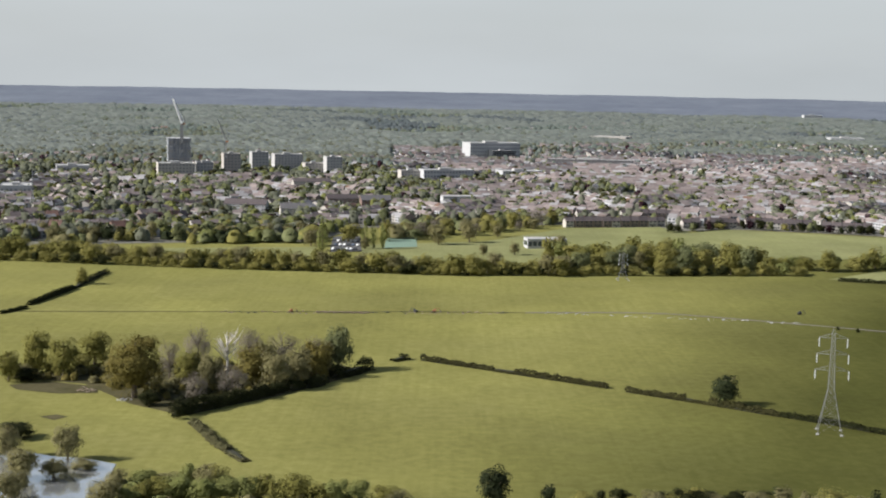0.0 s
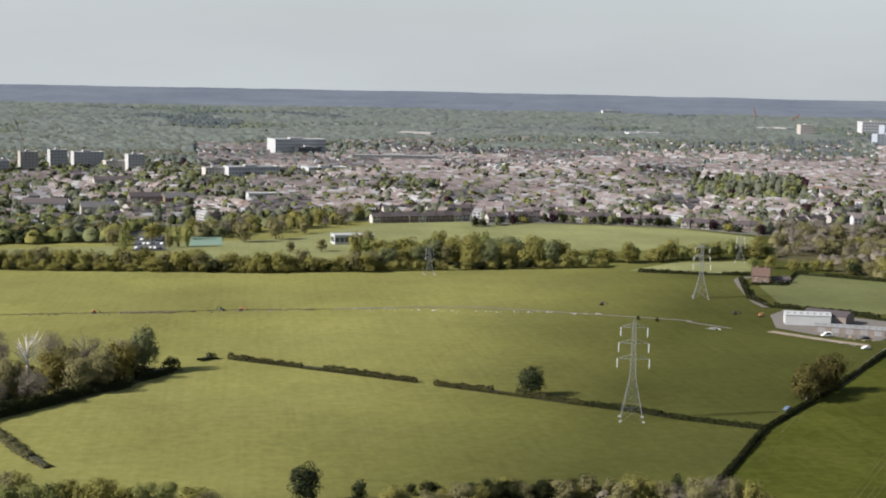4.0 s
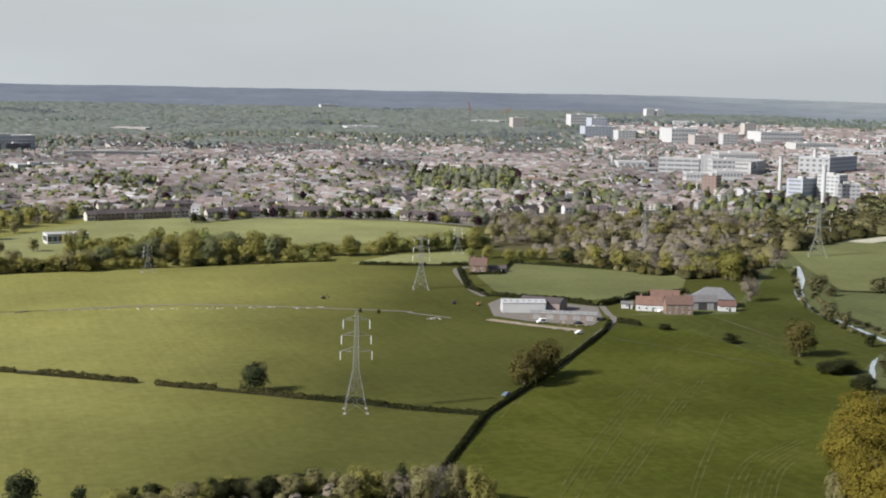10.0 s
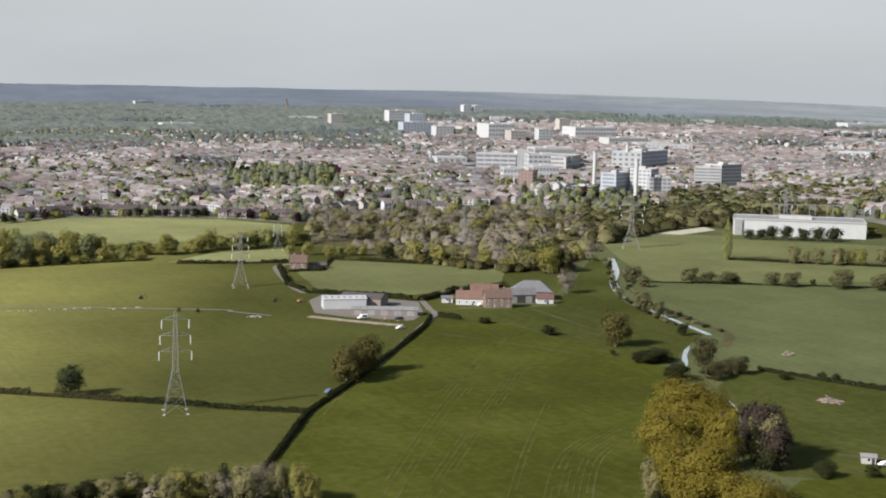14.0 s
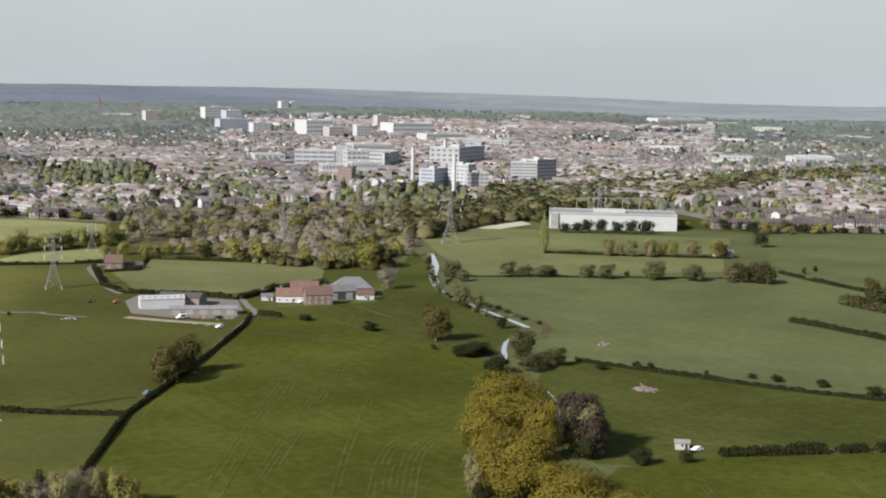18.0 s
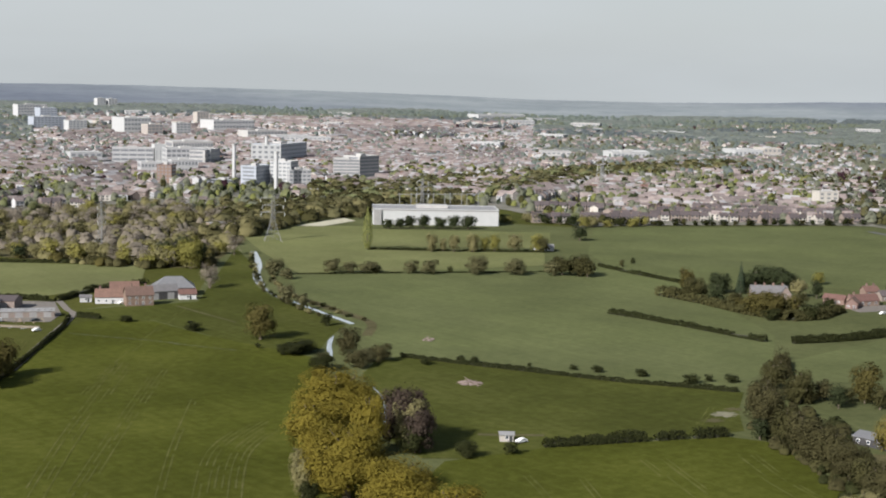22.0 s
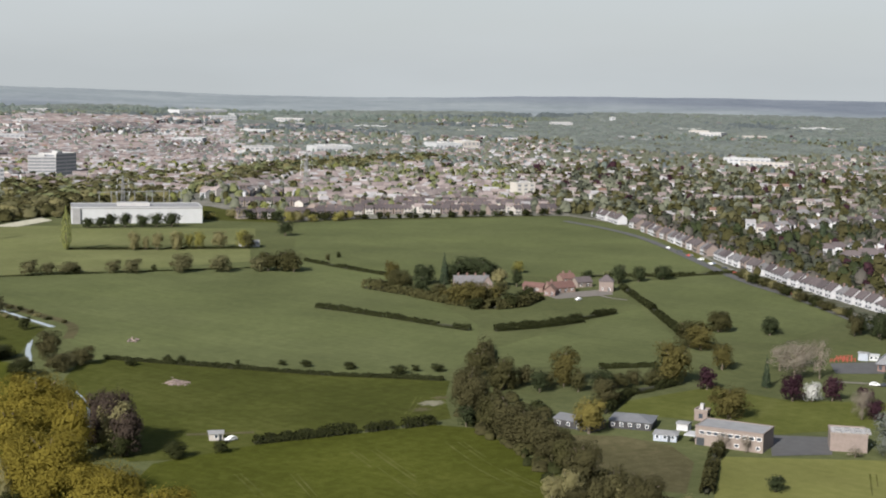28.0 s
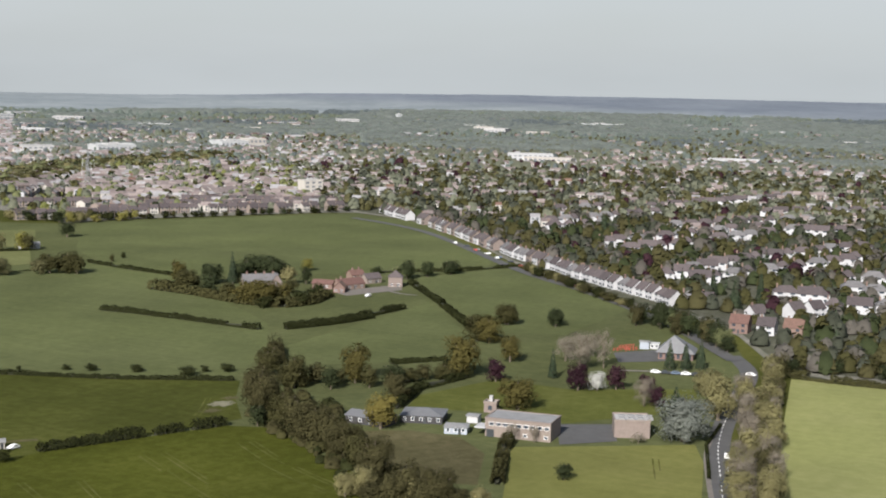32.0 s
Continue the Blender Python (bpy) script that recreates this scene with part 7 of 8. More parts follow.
block("school_building", "white single-storey school building with big windows", (60.2, 1036.3), (88.3, 1040.9), 14, 6.9, 1, PALECONC, fill=0.8, bay=3.5, single=True, cap=0.3, plant=False)
sheet("car_park", [(-77.4, 993.4), (-82.0, 1088.9), (-63.2, 1100.1), (-55.8, 1000.2)], ASPHALT, "school car park full of cars", "car park", 0.35)
for i in range(18):
    a, b, c = (-76.5, 1006.8), (-57.9, 1009.8), (-79.7, 1070.1)
    car((a[0] + (b[0] - a[0]) * (i % 6) / 6, a[1] + (c[1] - a[1]) * (i // 6) / 2.5), 80, (WHITEPAINT, DARKPAINT, BLUEPAINT, WHITEPAINT)[i % 4], "car parked at the school")
sheet("tennis_court", [(-41.2, 1022.8), (-42.6, 1095.9), (-20.8, 1107.7), (-18.4, 1033.5)], surface("green_court", (0.16, 0.24, 0.18), 0.9, 0.1), "green fenced tennis court", "court", 0.36)

for i in range(22):
    a, b = (921.9, 535.9), (692.8, 277.6)
    t = (i + 0.5 * ((i * 7) % 3)) / 23
    car((a[0] + (b[0] - a[0]) * t, a[1] + (b[1] - a[1]) * t), heading(a, b) + (60 if i % 3 else 0), (WHITEPAINT, DARKPAINT, STEEL, REDPAINT, WHITEPAINT, BLUEPAINT)[i % 6], "car parked in front of the terrace")
belt([(512.8, 821.1), (477.0, 760.2), (432.7, 677.4), (416.8, 627.9), (409.1, 588.2)], ("sallowbush", "scrub", "bush"), 9, 2.6, 4.5, 3, 300, "bushes along the stream")
belt([(499.5, 779.2), (453.9, 703.6), (433.6, 645.0), (426.1, 602.7), (420.7, 570.9)], ("sallowbush", "scrub", "bush"), 10, 2.4, 4.5, 3, 301, "bushes along the stream")

# ---- houses of the town ----
BUILT = []
for o in scene.objects:
    if o.parent is None and o.get("category") in ("building", "house", "church"):
        BUILT.append((o.location.x, o.location.y))
BUILT = np.array(BUILT)


def clear_of(x, y, r):
    return np.min((BUILT[:, 0] - x) ** 2 + (BUILT[:, 1] - y) ** 2) > r * r


STYLES = {}


def house_style(key, L, D, eave, ridge, wall, roof, hip, label):
    """One house of a style, set out once and then copied along the streets."""
    ob = part("house", walls_mesh(L, D, eave, ridge, hip), wall, None)
    tagged(ob, label, "house", "houses of the estate")
    part("roof", roof_mesh(L, D, eave, ridge, 0.35, hip), roof, ob)
    n = 2
    for r in range(2):
        for c in range(n):
            x, w = L * (c + 0.5) / n - (0.8 if L < 12 else 1.4), 1.6 if L < 12 else 2.8
            part("window", boxes((x, x + w, -0.1, 0.05, 0.9 + 2.6 * r, 2.2 + 2.6 * r)), GLASSY, ob)
    if L > 12:
        for x in (L * 0.25, L * 0.75):
            part("bay", boxes((x - 1.5, x + 1.5, -0.9, 0.0, 0, 2.7)), wall, ob)
    part("door", boxes((L * 0.5 - 0.45, L * 0.5 + 0.45, -0.09, 0.02, 0, 2.05)), DARKPAINT, ob)
    part("chimney", boxes((L * 0.12, L * 0.12 + 0.9, D / 2 - 0.4, D / 2 + 0.4, ridge - 1.2, ridge + 1.2)), BRICK, ob)
    STYLES[key] = ob


house_style("white", 8.5, 8.5, 4.7, 8.4, RENDER, TILE, False, "white rendered house with a brown tiled roof")
house_style("whitehip", 9.5, 8.5, 4.7, 8.2, RENDER, TILE, True, "white rendered house with a hipped brown roof")
house_style("slate", 8.5, 8.5, 4.7, 8.4, RENDER, SLATE, True, "white rendered house with a hipped grey roof")
house_style("brick", 7.5, 8.5, 5.2, 8.4, BROWNBRICK, TILE, False, "brown brick house with a tiled roof")
house_style("cream", 7.0, 8.0, 5.0, 7.6, CREAM, TILE, False, "cream fronted terraced house with a brown roof")
house_style("red", 9.0, 9.0, 5.2, 8.8, BRICK, REDTILE, False, "red brick house with a red tiled roof")
house_style("semi", 14.0, 8.5, 4.9, 8.2, RENDER, TILE, True, "pair of white rendered houses under one hipped brown roof")
house_style("semislate", 14.0, 8.5, 4.9, 8.2, RENDER, SLATE, True, "pair of white rendered houses under one hipped grey roof")
house_style("semigable", 13.0, 8.5, 4.9, 8.6, RENDER, TILE, False, "pair of white rendered houses under one gabled roof")
USED = set()
PLACED = []


def put_house(key, x, y, turn):
    m = pose(x, y, terrain(x, y) + 0.25, 0, 0, turn)
    if key in USED:
        copy_thing(STYLES[key], m)
    else:
        STYLES[key].matrix_basis = m
        USED.add(key)
    PLACED.append((x, y))


def street(points, keys, step, seed, turned=0.0, skip=0.06, setback=0.0):
    """Houses side by side along a street line."""
    rng = random.Random(seed)
    for x, y, ang in along(points, step):
        if rng.random() < skip:
            continue
        off = setback + rng.uniform(-1.0, 1.0)
        put_house(rng.choice(keys), x - math.sin(ang) * off, y + math.cos(ang) * off, math.degrees(ang) + turned)


TR = ("white", "whitehip", "white", "white", "slate", "brick")
street([(1084.6, 708.6), (1016.6, 617.7), (867.5, 456.9), (803.3, 381.5)], TR, 10.0, 1, skip=0.04)
street([(803.3, 381.5), (737.5, 296.0), (738.1, 272.7)], TR, 10.5, 2, skip=0.04)
ESTATE = (((1072.2, 548.4), (1228.5, 509.2)), ((1035.2, 524.3), (1103.5, 500.8)), ((958.5, 444.2), (1178.0, 385.7)), ((931.4, 414.3), (1011.7, 388.5)), ((1039.5, 389.5), (1112.0, 365.1)),
          ((816.1, 335.6), (920.8, 328.8)), ((920.8, 328.8), (1067.9, 281.5)), ((812.7, 317.4), (893.7, 293.0)), ((893.7, 293.0), (999.5, 263.0)), ((792.2, 259.1), (793.0, 225.4)), ((841.7, 235.4), (824.5, 205.8)),
          ((1263.9, 535.3), (1499.4, 471.4)), ((1173.4, 437.8), (1264.4, 366.6)), ((1151.6, 369.9), (1151.2, 333.2)), ((1168.6, 338.4), (1163.5, 307.2)), ((1110.0, 452.0), (1185.0, 415.0)),
          ((1183.4, 596.3), (1240.8, 566.7)), ((1285.9, 435.6), (1399.6, 343.3)), ((880.0, 250.0), (905.0, 200.0)), ((758.9, 224.0), (785.2, 174.5)))
rng_e = random.Random(77)
for a, b in ESTATE:
    # stepped rows: every pair of houses looks over the fields
    da = math.atan2(b[0], b[1]) - math.atan2(a[0], a[1])
    n = max(2, round(abs(da) * math.hypot(*a) / 13.0))
    if dist2(a, b) / n > 17:
        n = round(dist2(a, b) / 17)
    for k in range(n):
        t = (k + 0.5) / n
        x, y = a[0] + (b[0] - a[0]) * t + rng_e.uniform(-2, 2), a[1] + (b[1] - a[1]) * t + rng_e.uniform(-2, 2)
        put_house(rng_e.choice(("semi", "semi", "semigable", "semislate", "whitehip")), x, y, -math.degrees(math.atan2(x, y)) + rng_e.choice((-8, -4, 0, 6)))
street([(673.8, 237.0), (676.9, 207.3)], ("red", "white"), 13, 30, skip=0.0)
street([(699.6, 243.4), (758.9, 208.9)], ("red", "whitehip", "white"), 13, 31, skip=0.1)
for i, (a, b) in enumerate((((832.8, 890.9), (927.4, 838.1)), ((912.1, 876.8), (1012.6, 794.6)), ((974.5, 880.8), (1071.2, 788.5)), ((903.2, 981.0), (967.3, 929.9)), ((1033.8, 891.8), (1115.3, 781.9)), ((1004.2, 788.0), (1089.7, 745.3)))):
    street([a, b], ("brick", "cream", "brick", "brick", "cream"), 8.5, 40 + i, skip=0.1)
for i, (a, b) in enumerate((((197.2, 1202.0), (298.2, 1222.4)), ((257.3, 1216.0), (348.9, 1187.9)), ((353.0, 1168.2), (404.6, 1144.3)), ((100.2, 1192.5), (180.2, 1213.1)), ((447.5, 1178.7), (519.2, 1224.2)), ((531.5, 1201.8), (564.4, 1178.0)), ((116.1, 1268.7), (200.5, 1282.9)))):
    street([a, b], ("brick", "cream", "brick", "cream"), 8.0, 50 + i, skip=0.1)
for i, (a, b) in enumerate((((-329.3, 1083.4), (-287.2, 1083.2)), ((-339.1, 1145.4), (-265.7, 1173.7)), ((-252.4, 1077.7), (-226.6, 1094.4)), ((-274.7, 1256.7), (-211.5, 1286.6)), ((-236.6, 1143.1), (-208.6, 1185.0)))):
    street([a, b], ("brick", "cream", "red", "brick"), 9.0, 70 + i, skip=0.15)

# ---- the far town: rows of houses past the nearest streets, and their trees ----
rngt = np.random.default_rng(5)
taken = np.array(PLACED)


def town_mix(az, r):
    """How thickly houses stand: by direction and distance."""
    e = town_edge(az)
    if az < -2:
        base = 0.55 if r < 1700 else 0.12 if r < 2100 else 0.03
    elif az < 24:
        base = 0.84 if r < 2350 else 0.30 if r < 2700 else 0.10
    elif az < 43:
        base = 0.6 if r < 1500 else 0.85 if r < 3300 else 0.25
    elif az < 56:
        base = 0.85 if r < 1750 else 0.34 if r < 2100 else 0.42 if r < 2700 else 0.22
    else:
        base = 0.45 if r < 1500 else 0.28 if r < 2400 else 0.15
    return base


walls_v, walls_f, roof_sets, win_v, win_f = {}, {}, {}, [], []
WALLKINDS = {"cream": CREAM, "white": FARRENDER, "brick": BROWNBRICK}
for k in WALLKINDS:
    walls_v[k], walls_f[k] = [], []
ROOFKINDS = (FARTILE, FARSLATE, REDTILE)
for m in ROOFKINDS:
    roof_sets[m.name] = ([], [])


def far_house(x, y, ang, L, D, e, rdg, kind, z, roofing):
    c, s = math.cos(ang), math.sin(ang)
    P = lambda u, v, w: (x + c * u - s * v, y + s * u + c * v, z + w)
    wv, wf = walls_v[kind], walls_f[kind]
    n = len(wv)
    for u in (-L / 2, L / 2):
        wv.extend([P(u, -D / 2, -1), P(u, D / 2, -1), P(u, D / 2, e), P(u, 0, rdg), P(u, -D / 2, e)])
    wf.extend([(n, n + 4, n + 3, n + 2, n + 1), (n + 5, n + 6, n + 7, n + 8, n + 9), (n, n + 5, n + 9, n + 4), (n + 1, n + 2, n + 7, n + 6)])
    roofs_v, roofs_f = roof_sets[roofing.name]
    n, o = len(roofs_v), 0.2
    dr = o * (rdg - e) / (D / 2)
    roofs_v.extend([P(-L / 2 - o, -D / 2 - o, e - dr + 0.1), P(L / 2 + o, -D / 2 - o, e - dr + 0.1), P(L / 2 + o, 0, rdg + 0.15), P(-L / 2 - o, 0, rdg + 0.15), P(L / 2 + o, D / 2 + o, e - dr + 0.1), P(-L / 2 - o, D / 2 + o, e - dr + 0.1)])
    roofs_f.extend([(n, n + 1, n + 2, n + 3), (n + 3, n + 2, n + 4, n + 5)])
    if x * x + y * y < 2100 ** 2:
        for v in (-D / 2 - 0.06, D / 2 + 0.06):
            for w in (0.9, 3.4):
                for u in (-L * 0.36, L * 0.1):
                    n = len(win_v)
                    win_v.extend([P(u, v, w), P(u + L * 0.24, v, w), P(u + L * 0.24, v, w + 1.3), P(u, v, w + 1.3)])
                    win_f.append((n, n + 1, n + 2, n + 3))


tree_spots = []
noise_at = lambda x, y, s: noise.noise(Vector((x / s, y / s, 3.7)))
for az0 in np.arange(-20, 80, 2.5):
    for r0 in np.concatenate([np.arange(600, 2000, 150), np.arange(2000, 3400, 200)]):
        # a block of streets with one direction
        azc = az0 + 1.25
        ang = -radians(azc) + (rngt.normal(0, 0.12) if azc > 54 else rngt.normal(0, 0.75))
        dr = 150 if r0 < 2000 else 200
        if r0 + dr < town_edge(azc) + 10:
            continue
        wide = radians(2.5) * (r0 + dr / 2)
        cx, cy = (r0 + dr / 2) * math.sin(radians(azc)), (r0 + dr / 2) * math.cos(radians(azc))
        step, gap = 8.0, (27.0 if r0 < 2400 else 34.0 if r0 < 3200 else 48.0)
        if azc > 56:
            gap *= 2.0
        big = max(wide, dr)
        for v in np.arange(-big, big, gap):
            run = 0
            for u in np.arange(-big, big, step if r0 < 2600 else step * 1.6):
                x, y = cx + u * math.cos(ang) - v * math.sin(ang), cy + u * math.sin(ang) + v * math.cos(ang)
                az, r = math.degrees(math.atan2(x, y)), math.hypot(x, y)
                if abs(az - azc) > 1.25 or not r0 <= r < r0 + dr or r < town_edge(az) + 25:
                    continue
                p = town_mix(az, r) * (0.95 + 0.7 * noise_at(x, y, 130))
                if (17.0 < az < 21.5 and 1500 < r < 1900) or (28.5 < az < 33.5 and 1250 < r < 1560) or (33 < az < 46 and r < 1420):
                    p = 0.02
                if az > 54.5 and r < 1450:
                    p = 0.0 if r < 1180 else 0.4 * p
                if rngt.random() > p:
                    if rngt.random() < 0.5:
                        tree_spots.append((x, y))
                    continue
                if not clear_of(x, y, 26 if r > 1400 else 30) or np.min((taken[:, 0] - x) ** 2 + (taken[:, 1] - y) ** 2) < 170:
                    continue
                q = rngt.random()
                pale = 0.35 if az < 24 else 0.45 if az < 44 else 0.28 if az < 56 else 0.28
                kind = "white" if q < pale else "cream" if q < 0.5 + pale / 2 else "brick"
                L = step * (1.02 if r0 < 2600 else 1.62)
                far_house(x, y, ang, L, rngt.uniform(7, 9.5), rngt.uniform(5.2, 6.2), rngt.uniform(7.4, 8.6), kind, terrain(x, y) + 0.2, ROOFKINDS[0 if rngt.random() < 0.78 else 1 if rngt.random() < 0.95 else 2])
                if rngt.random() < (0.16 if az < 24 else 0.22):
                    tree_spots.append((x + rngt.uniform(-9, 9), y + rngt.uniform(-9, 9)))
for i in range(17000):
    az, r = rngt.uniform(-20, 80), 560 + 2300 * rngt.random() ** 0.7
    want = 0.9 if az < -2 else 0.55 if az < 24 and r < 1500 else 0.36 if az < 24 else 0.46 if az < 43 else 0.6 if az < 55 else 0.85
    if rngt.random() < want and r > town_edge(az) + 15:
        x, y = r * math.sin(radians(az)), r * math.cos(radians(az))
        if clear_of(x, y, 22) and np.min((taken[:, 0] - x) ** 2 + (taken[:, 1] - y) ** 2) > 130:
            tree_spots.append((x, y))
for i in range(5600):
    az, r = rngt.uniform(52, 80), 560 + 1340 * rngt.random() ** 0.75
    if r > town_edge(az) + 12:
        x, y = r * math.sin(radians(az)), r * math.cos(radians(az))
        if rngt.random() < 0.75 + 0.8 * noise_at(x, y, 60) and clear_of(x, y, 18) and np.min((taken[:, 0] - x) ** 2 + (taken[:, 1] - y) ** 2) > 90 and np.min((taken[:, 0] - x * (1 + 16 / r)) ** 2 + (taken[:, 1] - y * (1 + 16 / r)) ** 2) > 190:
            tree_spots.append((x, y))
for i in range(5200):
    az, r = rngt.uniform(-19, 26), 900 + 900 * rngt.random()
    x, y = r * math.sin(radians(az)), r * math.cos(radians(az))
    if r > town_edge(az) + 12 and 0.55 + 1.2 * noise_at(x, y, 70) > rngt.random() and clear_of(x, y, 16) and np.min((taken[:, 0] - x) ** 2 + (taken[:, 1] - y) ** 2) > 70:
        tree_spots.append((x, y))
far_town = thing("town_houses", "rows of tiled houses filling the far town", "houses", (0, 0), kind="stuff", z=0)
for k in WALLKINDS:
    part("walls", mesh_of("walls", walls_v[k], walls_f[k], WALLKINDS[k]), None, far_town)
for m in ROOFKINDS:
    part("roofs", mesh_of("roofs", *roof_sets[m.name], m), None, far_town)
part("windows", mesh_of("windows", win_v, win_f, GLASSY), None, far_town)

# larger pale roofs of yards and stores among the houses
rngb = random.Random(12)
for i in range(46):
    az = rngb.choice((rngb.uniform(22, 46), rngb.uniform(40, 76), rngb.uniform(0, 76)))
    r = rngb.uniform(1800, 3500)
    x, y = r * math.sin(radians(az)), r * math.cos(radians(az))
    if not clear_of(x, y, 60):
        continue
    L, tn = rngb.uniform(25, 75), -az + rngb.uniform(-25, 25)
    block("store", rngb.choice(("pale flat-roofed store among distant houses", "white industrial shed in the distance", "pale office block in the distant town")), (x, y),
          (x + L * math.cos(radians(tn)), y + L * math.sin(radians(tn))), rngb.uniform(18, 45), rngb.uniform(6, 13), rngb.choice((1, 2, 3)), rngb.choice((CONCRETE, FARRENDER, CONCRETE, CREAM, PALECONC)), "distant stores and offices", fill=0.6, bay=7, sides=False, plant=False, roofing=rngb.choice((CONCRETE, SHEET, CONCRETE)))


def dome(rng, seg=6, rings=2, top=0.9, wide=0.46):
    """A lumpy closed crown, one unit high and wide: vertices and four-cornered faces."""
    v, f = [], []
    for j in range(rings + 1):
        e = (0.02, 0.62, 1.15)[j] if rings == 2 else (0.02, 0.42, 0.85, 1.25)[j]
        for i in range(seg):
            a = (i + 0.5 * (j % 2)) * math.tau / seg + rng.uniform(-0.25, 0.25)
            q = rng.uniform(0.72, 1.15)
            v.append((wide * q * math.cos(e) * math.cos(a), wide * q * math.cos(e) * math.sin(a), top * (0.12 + 0.86 * math.sin(e) * rng.uniform(0.85, 1.1))))
    for j in range(rings):
        for i in range(seg):
            p, q = j * seg + i, j * seg + (i + 1) % seg
            f.append((p, q, q + seg, p + seg))
    t = rings * seg
    f.extend([(t, t + 1, t + 2, t + 3)] + ([(t, t + 3, t + 4, t + 5)] if seg == 6 else [(t, t + 3, t + 4, t + 7), (t + 4, t + 5, t + 6, t + 7)]))
    return np.array(v), np.array(f)


def leaf_mass(spots, quads, h_range, w_ratio, seed, kind="round", lift=0.3, core=True):
    """Many small trees joined: a closed inner crown with leaf clumps round it."""
    rng = np.random.default_rng(seed)
    protos = []
    for k in range(7):
        pv, pf, pn = np.zeros((0, 3)), np.zeros((0, 4), int), np.zeros((0, 3))
        if core and kind != "cone":
            pv, pf = dome(rng, 8 if quads > 20 else 6, 3 if quads > 20 else 2)
            pn = unit(pv - (0, 0, 0.3) + (0, 0, lift * 0.4))
        if quads:
            p, d = crown_points(rng, kind, quads)
            lv, lf, ln = leaf_quads(rng, p, d + 1.1 * unit(p - (0, 0, 0.35)), 0.9 / math.sqrt(quads + 8) * 1.15, lift)
            pn = np.concatenate([pn, ln])
            pf = np.concatenate([pf, lf + len(pv)])
            pv = np.concatenate([pv, lv])
        protos.append((pv, pf, pn))
    vs, fs, ns, n = [], [], [], 0
    for x, y in spots:
        pv, pf, pn = protos[rng.integers(7)]
        h = rng.uniform(*h_range)
        w = h * rng.uniform(*w_ratio)
        a = rng.uniform(0, 6.28)
        c, s = math.cos(a), math.sin(a)
        q = np.column_stack([(pv[:, 0] * c - pv[:, 1] * s) * w + x, (pv[:, 0] * s + pv[:, 1] * c) * w + y, pv[:, 2] * h + terrain(x, y)])
        vs.append(q)
        ns.append(np.column_stack([pn[:, 0] * c - pn[:, 1] * s, pn[:, 0] * s + pn[:, 1] * c, pn[:, 2]]))
        fs.append(pf + n)
        n += len(q)
    return np.concatenate(vs), np.concatenate(fs), np.concatenate(ns)


def fast_mesh(name, v, f, material, normals=None):
    me = bpy.data.meshes.new(name)
    me.vertices.add(len(v))
    me.vertices.foreach_set("co", np.asarray(v, np.float32).ravel())
    me.loops.add(f.size)
    me.loops.foreach_set("vertex_index", np.asarray(f, np.int32).ravel())
    me.polygons.add(len(f))
    me.polygons.foreach_set("loop_start", np.arange(0, f.size, 4, dtype=np.int32))
    me.polygons.foreach_set("use_smooth", np.ones(len(f), bool))
    me.update(calc_edges=True)
    me.materials.append(material)
    return me if normals is None else soften(me, normals)


garden = thing("garden_trees", "garden and street trees scattered through the town", "trees", (0, 0), kind="stuff", z=0)
rngt.shuffle(tree_spots)
tree_spots = tree_spots[:24500]
close_s = [p for p in tree_spots if p[0] ** 2 + p[1] ** 2 < 1250 ** 2]
near_s = [p for p in tree_spots if 1250 ** 2 <= p[0] ** 2 + p[1] ** 2 < 1900 ** 2]
far_s = [p for p in tree_spots if p[0] ** 2 + p[1] ** 2 >= 1900 ** 2]
for spots, quads, sd in ((close_s, 26, 60), (near_s, 12, 1), (far_s, 0, 20)):
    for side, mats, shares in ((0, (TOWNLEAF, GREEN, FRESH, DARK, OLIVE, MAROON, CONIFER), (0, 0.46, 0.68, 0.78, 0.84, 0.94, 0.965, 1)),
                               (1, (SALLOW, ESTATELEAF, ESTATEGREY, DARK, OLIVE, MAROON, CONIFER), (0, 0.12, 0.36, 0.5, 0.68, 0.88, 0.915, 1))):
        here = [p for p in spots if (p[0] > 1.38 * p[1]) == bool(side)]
        if quads == 12 and side:
            mats = (TOWNLEAF, ESTATELEAF, TOWNLEAF, OLIVE, WILLOWBUSH, MAROON, CONIFER)
        # The farthest garden trees take the haze-paled leaf colours.
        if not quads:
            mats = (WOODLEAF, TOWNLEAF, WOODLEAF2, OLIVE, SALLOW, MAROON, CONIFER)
        for i, m in enumerate(mats):
            group = here[int(len(here) * shares[i]):int(len(here) * shares[i + 1])]
            if group:
                v, f, nv = leaf_mass(group, quads, (6, 12.5), (0.75, 1.15) if i < 6 else (0.35, 0.5), sd + i, "round" if i < 6 else "cone", lift=0.5)
                part("crowns", fast_mesh("crowns", v, f, m, nv), None, garden)

# woods that cover the land to the skyline
wood_spots = {"a": [], "b": [], "c": [], "d": []}
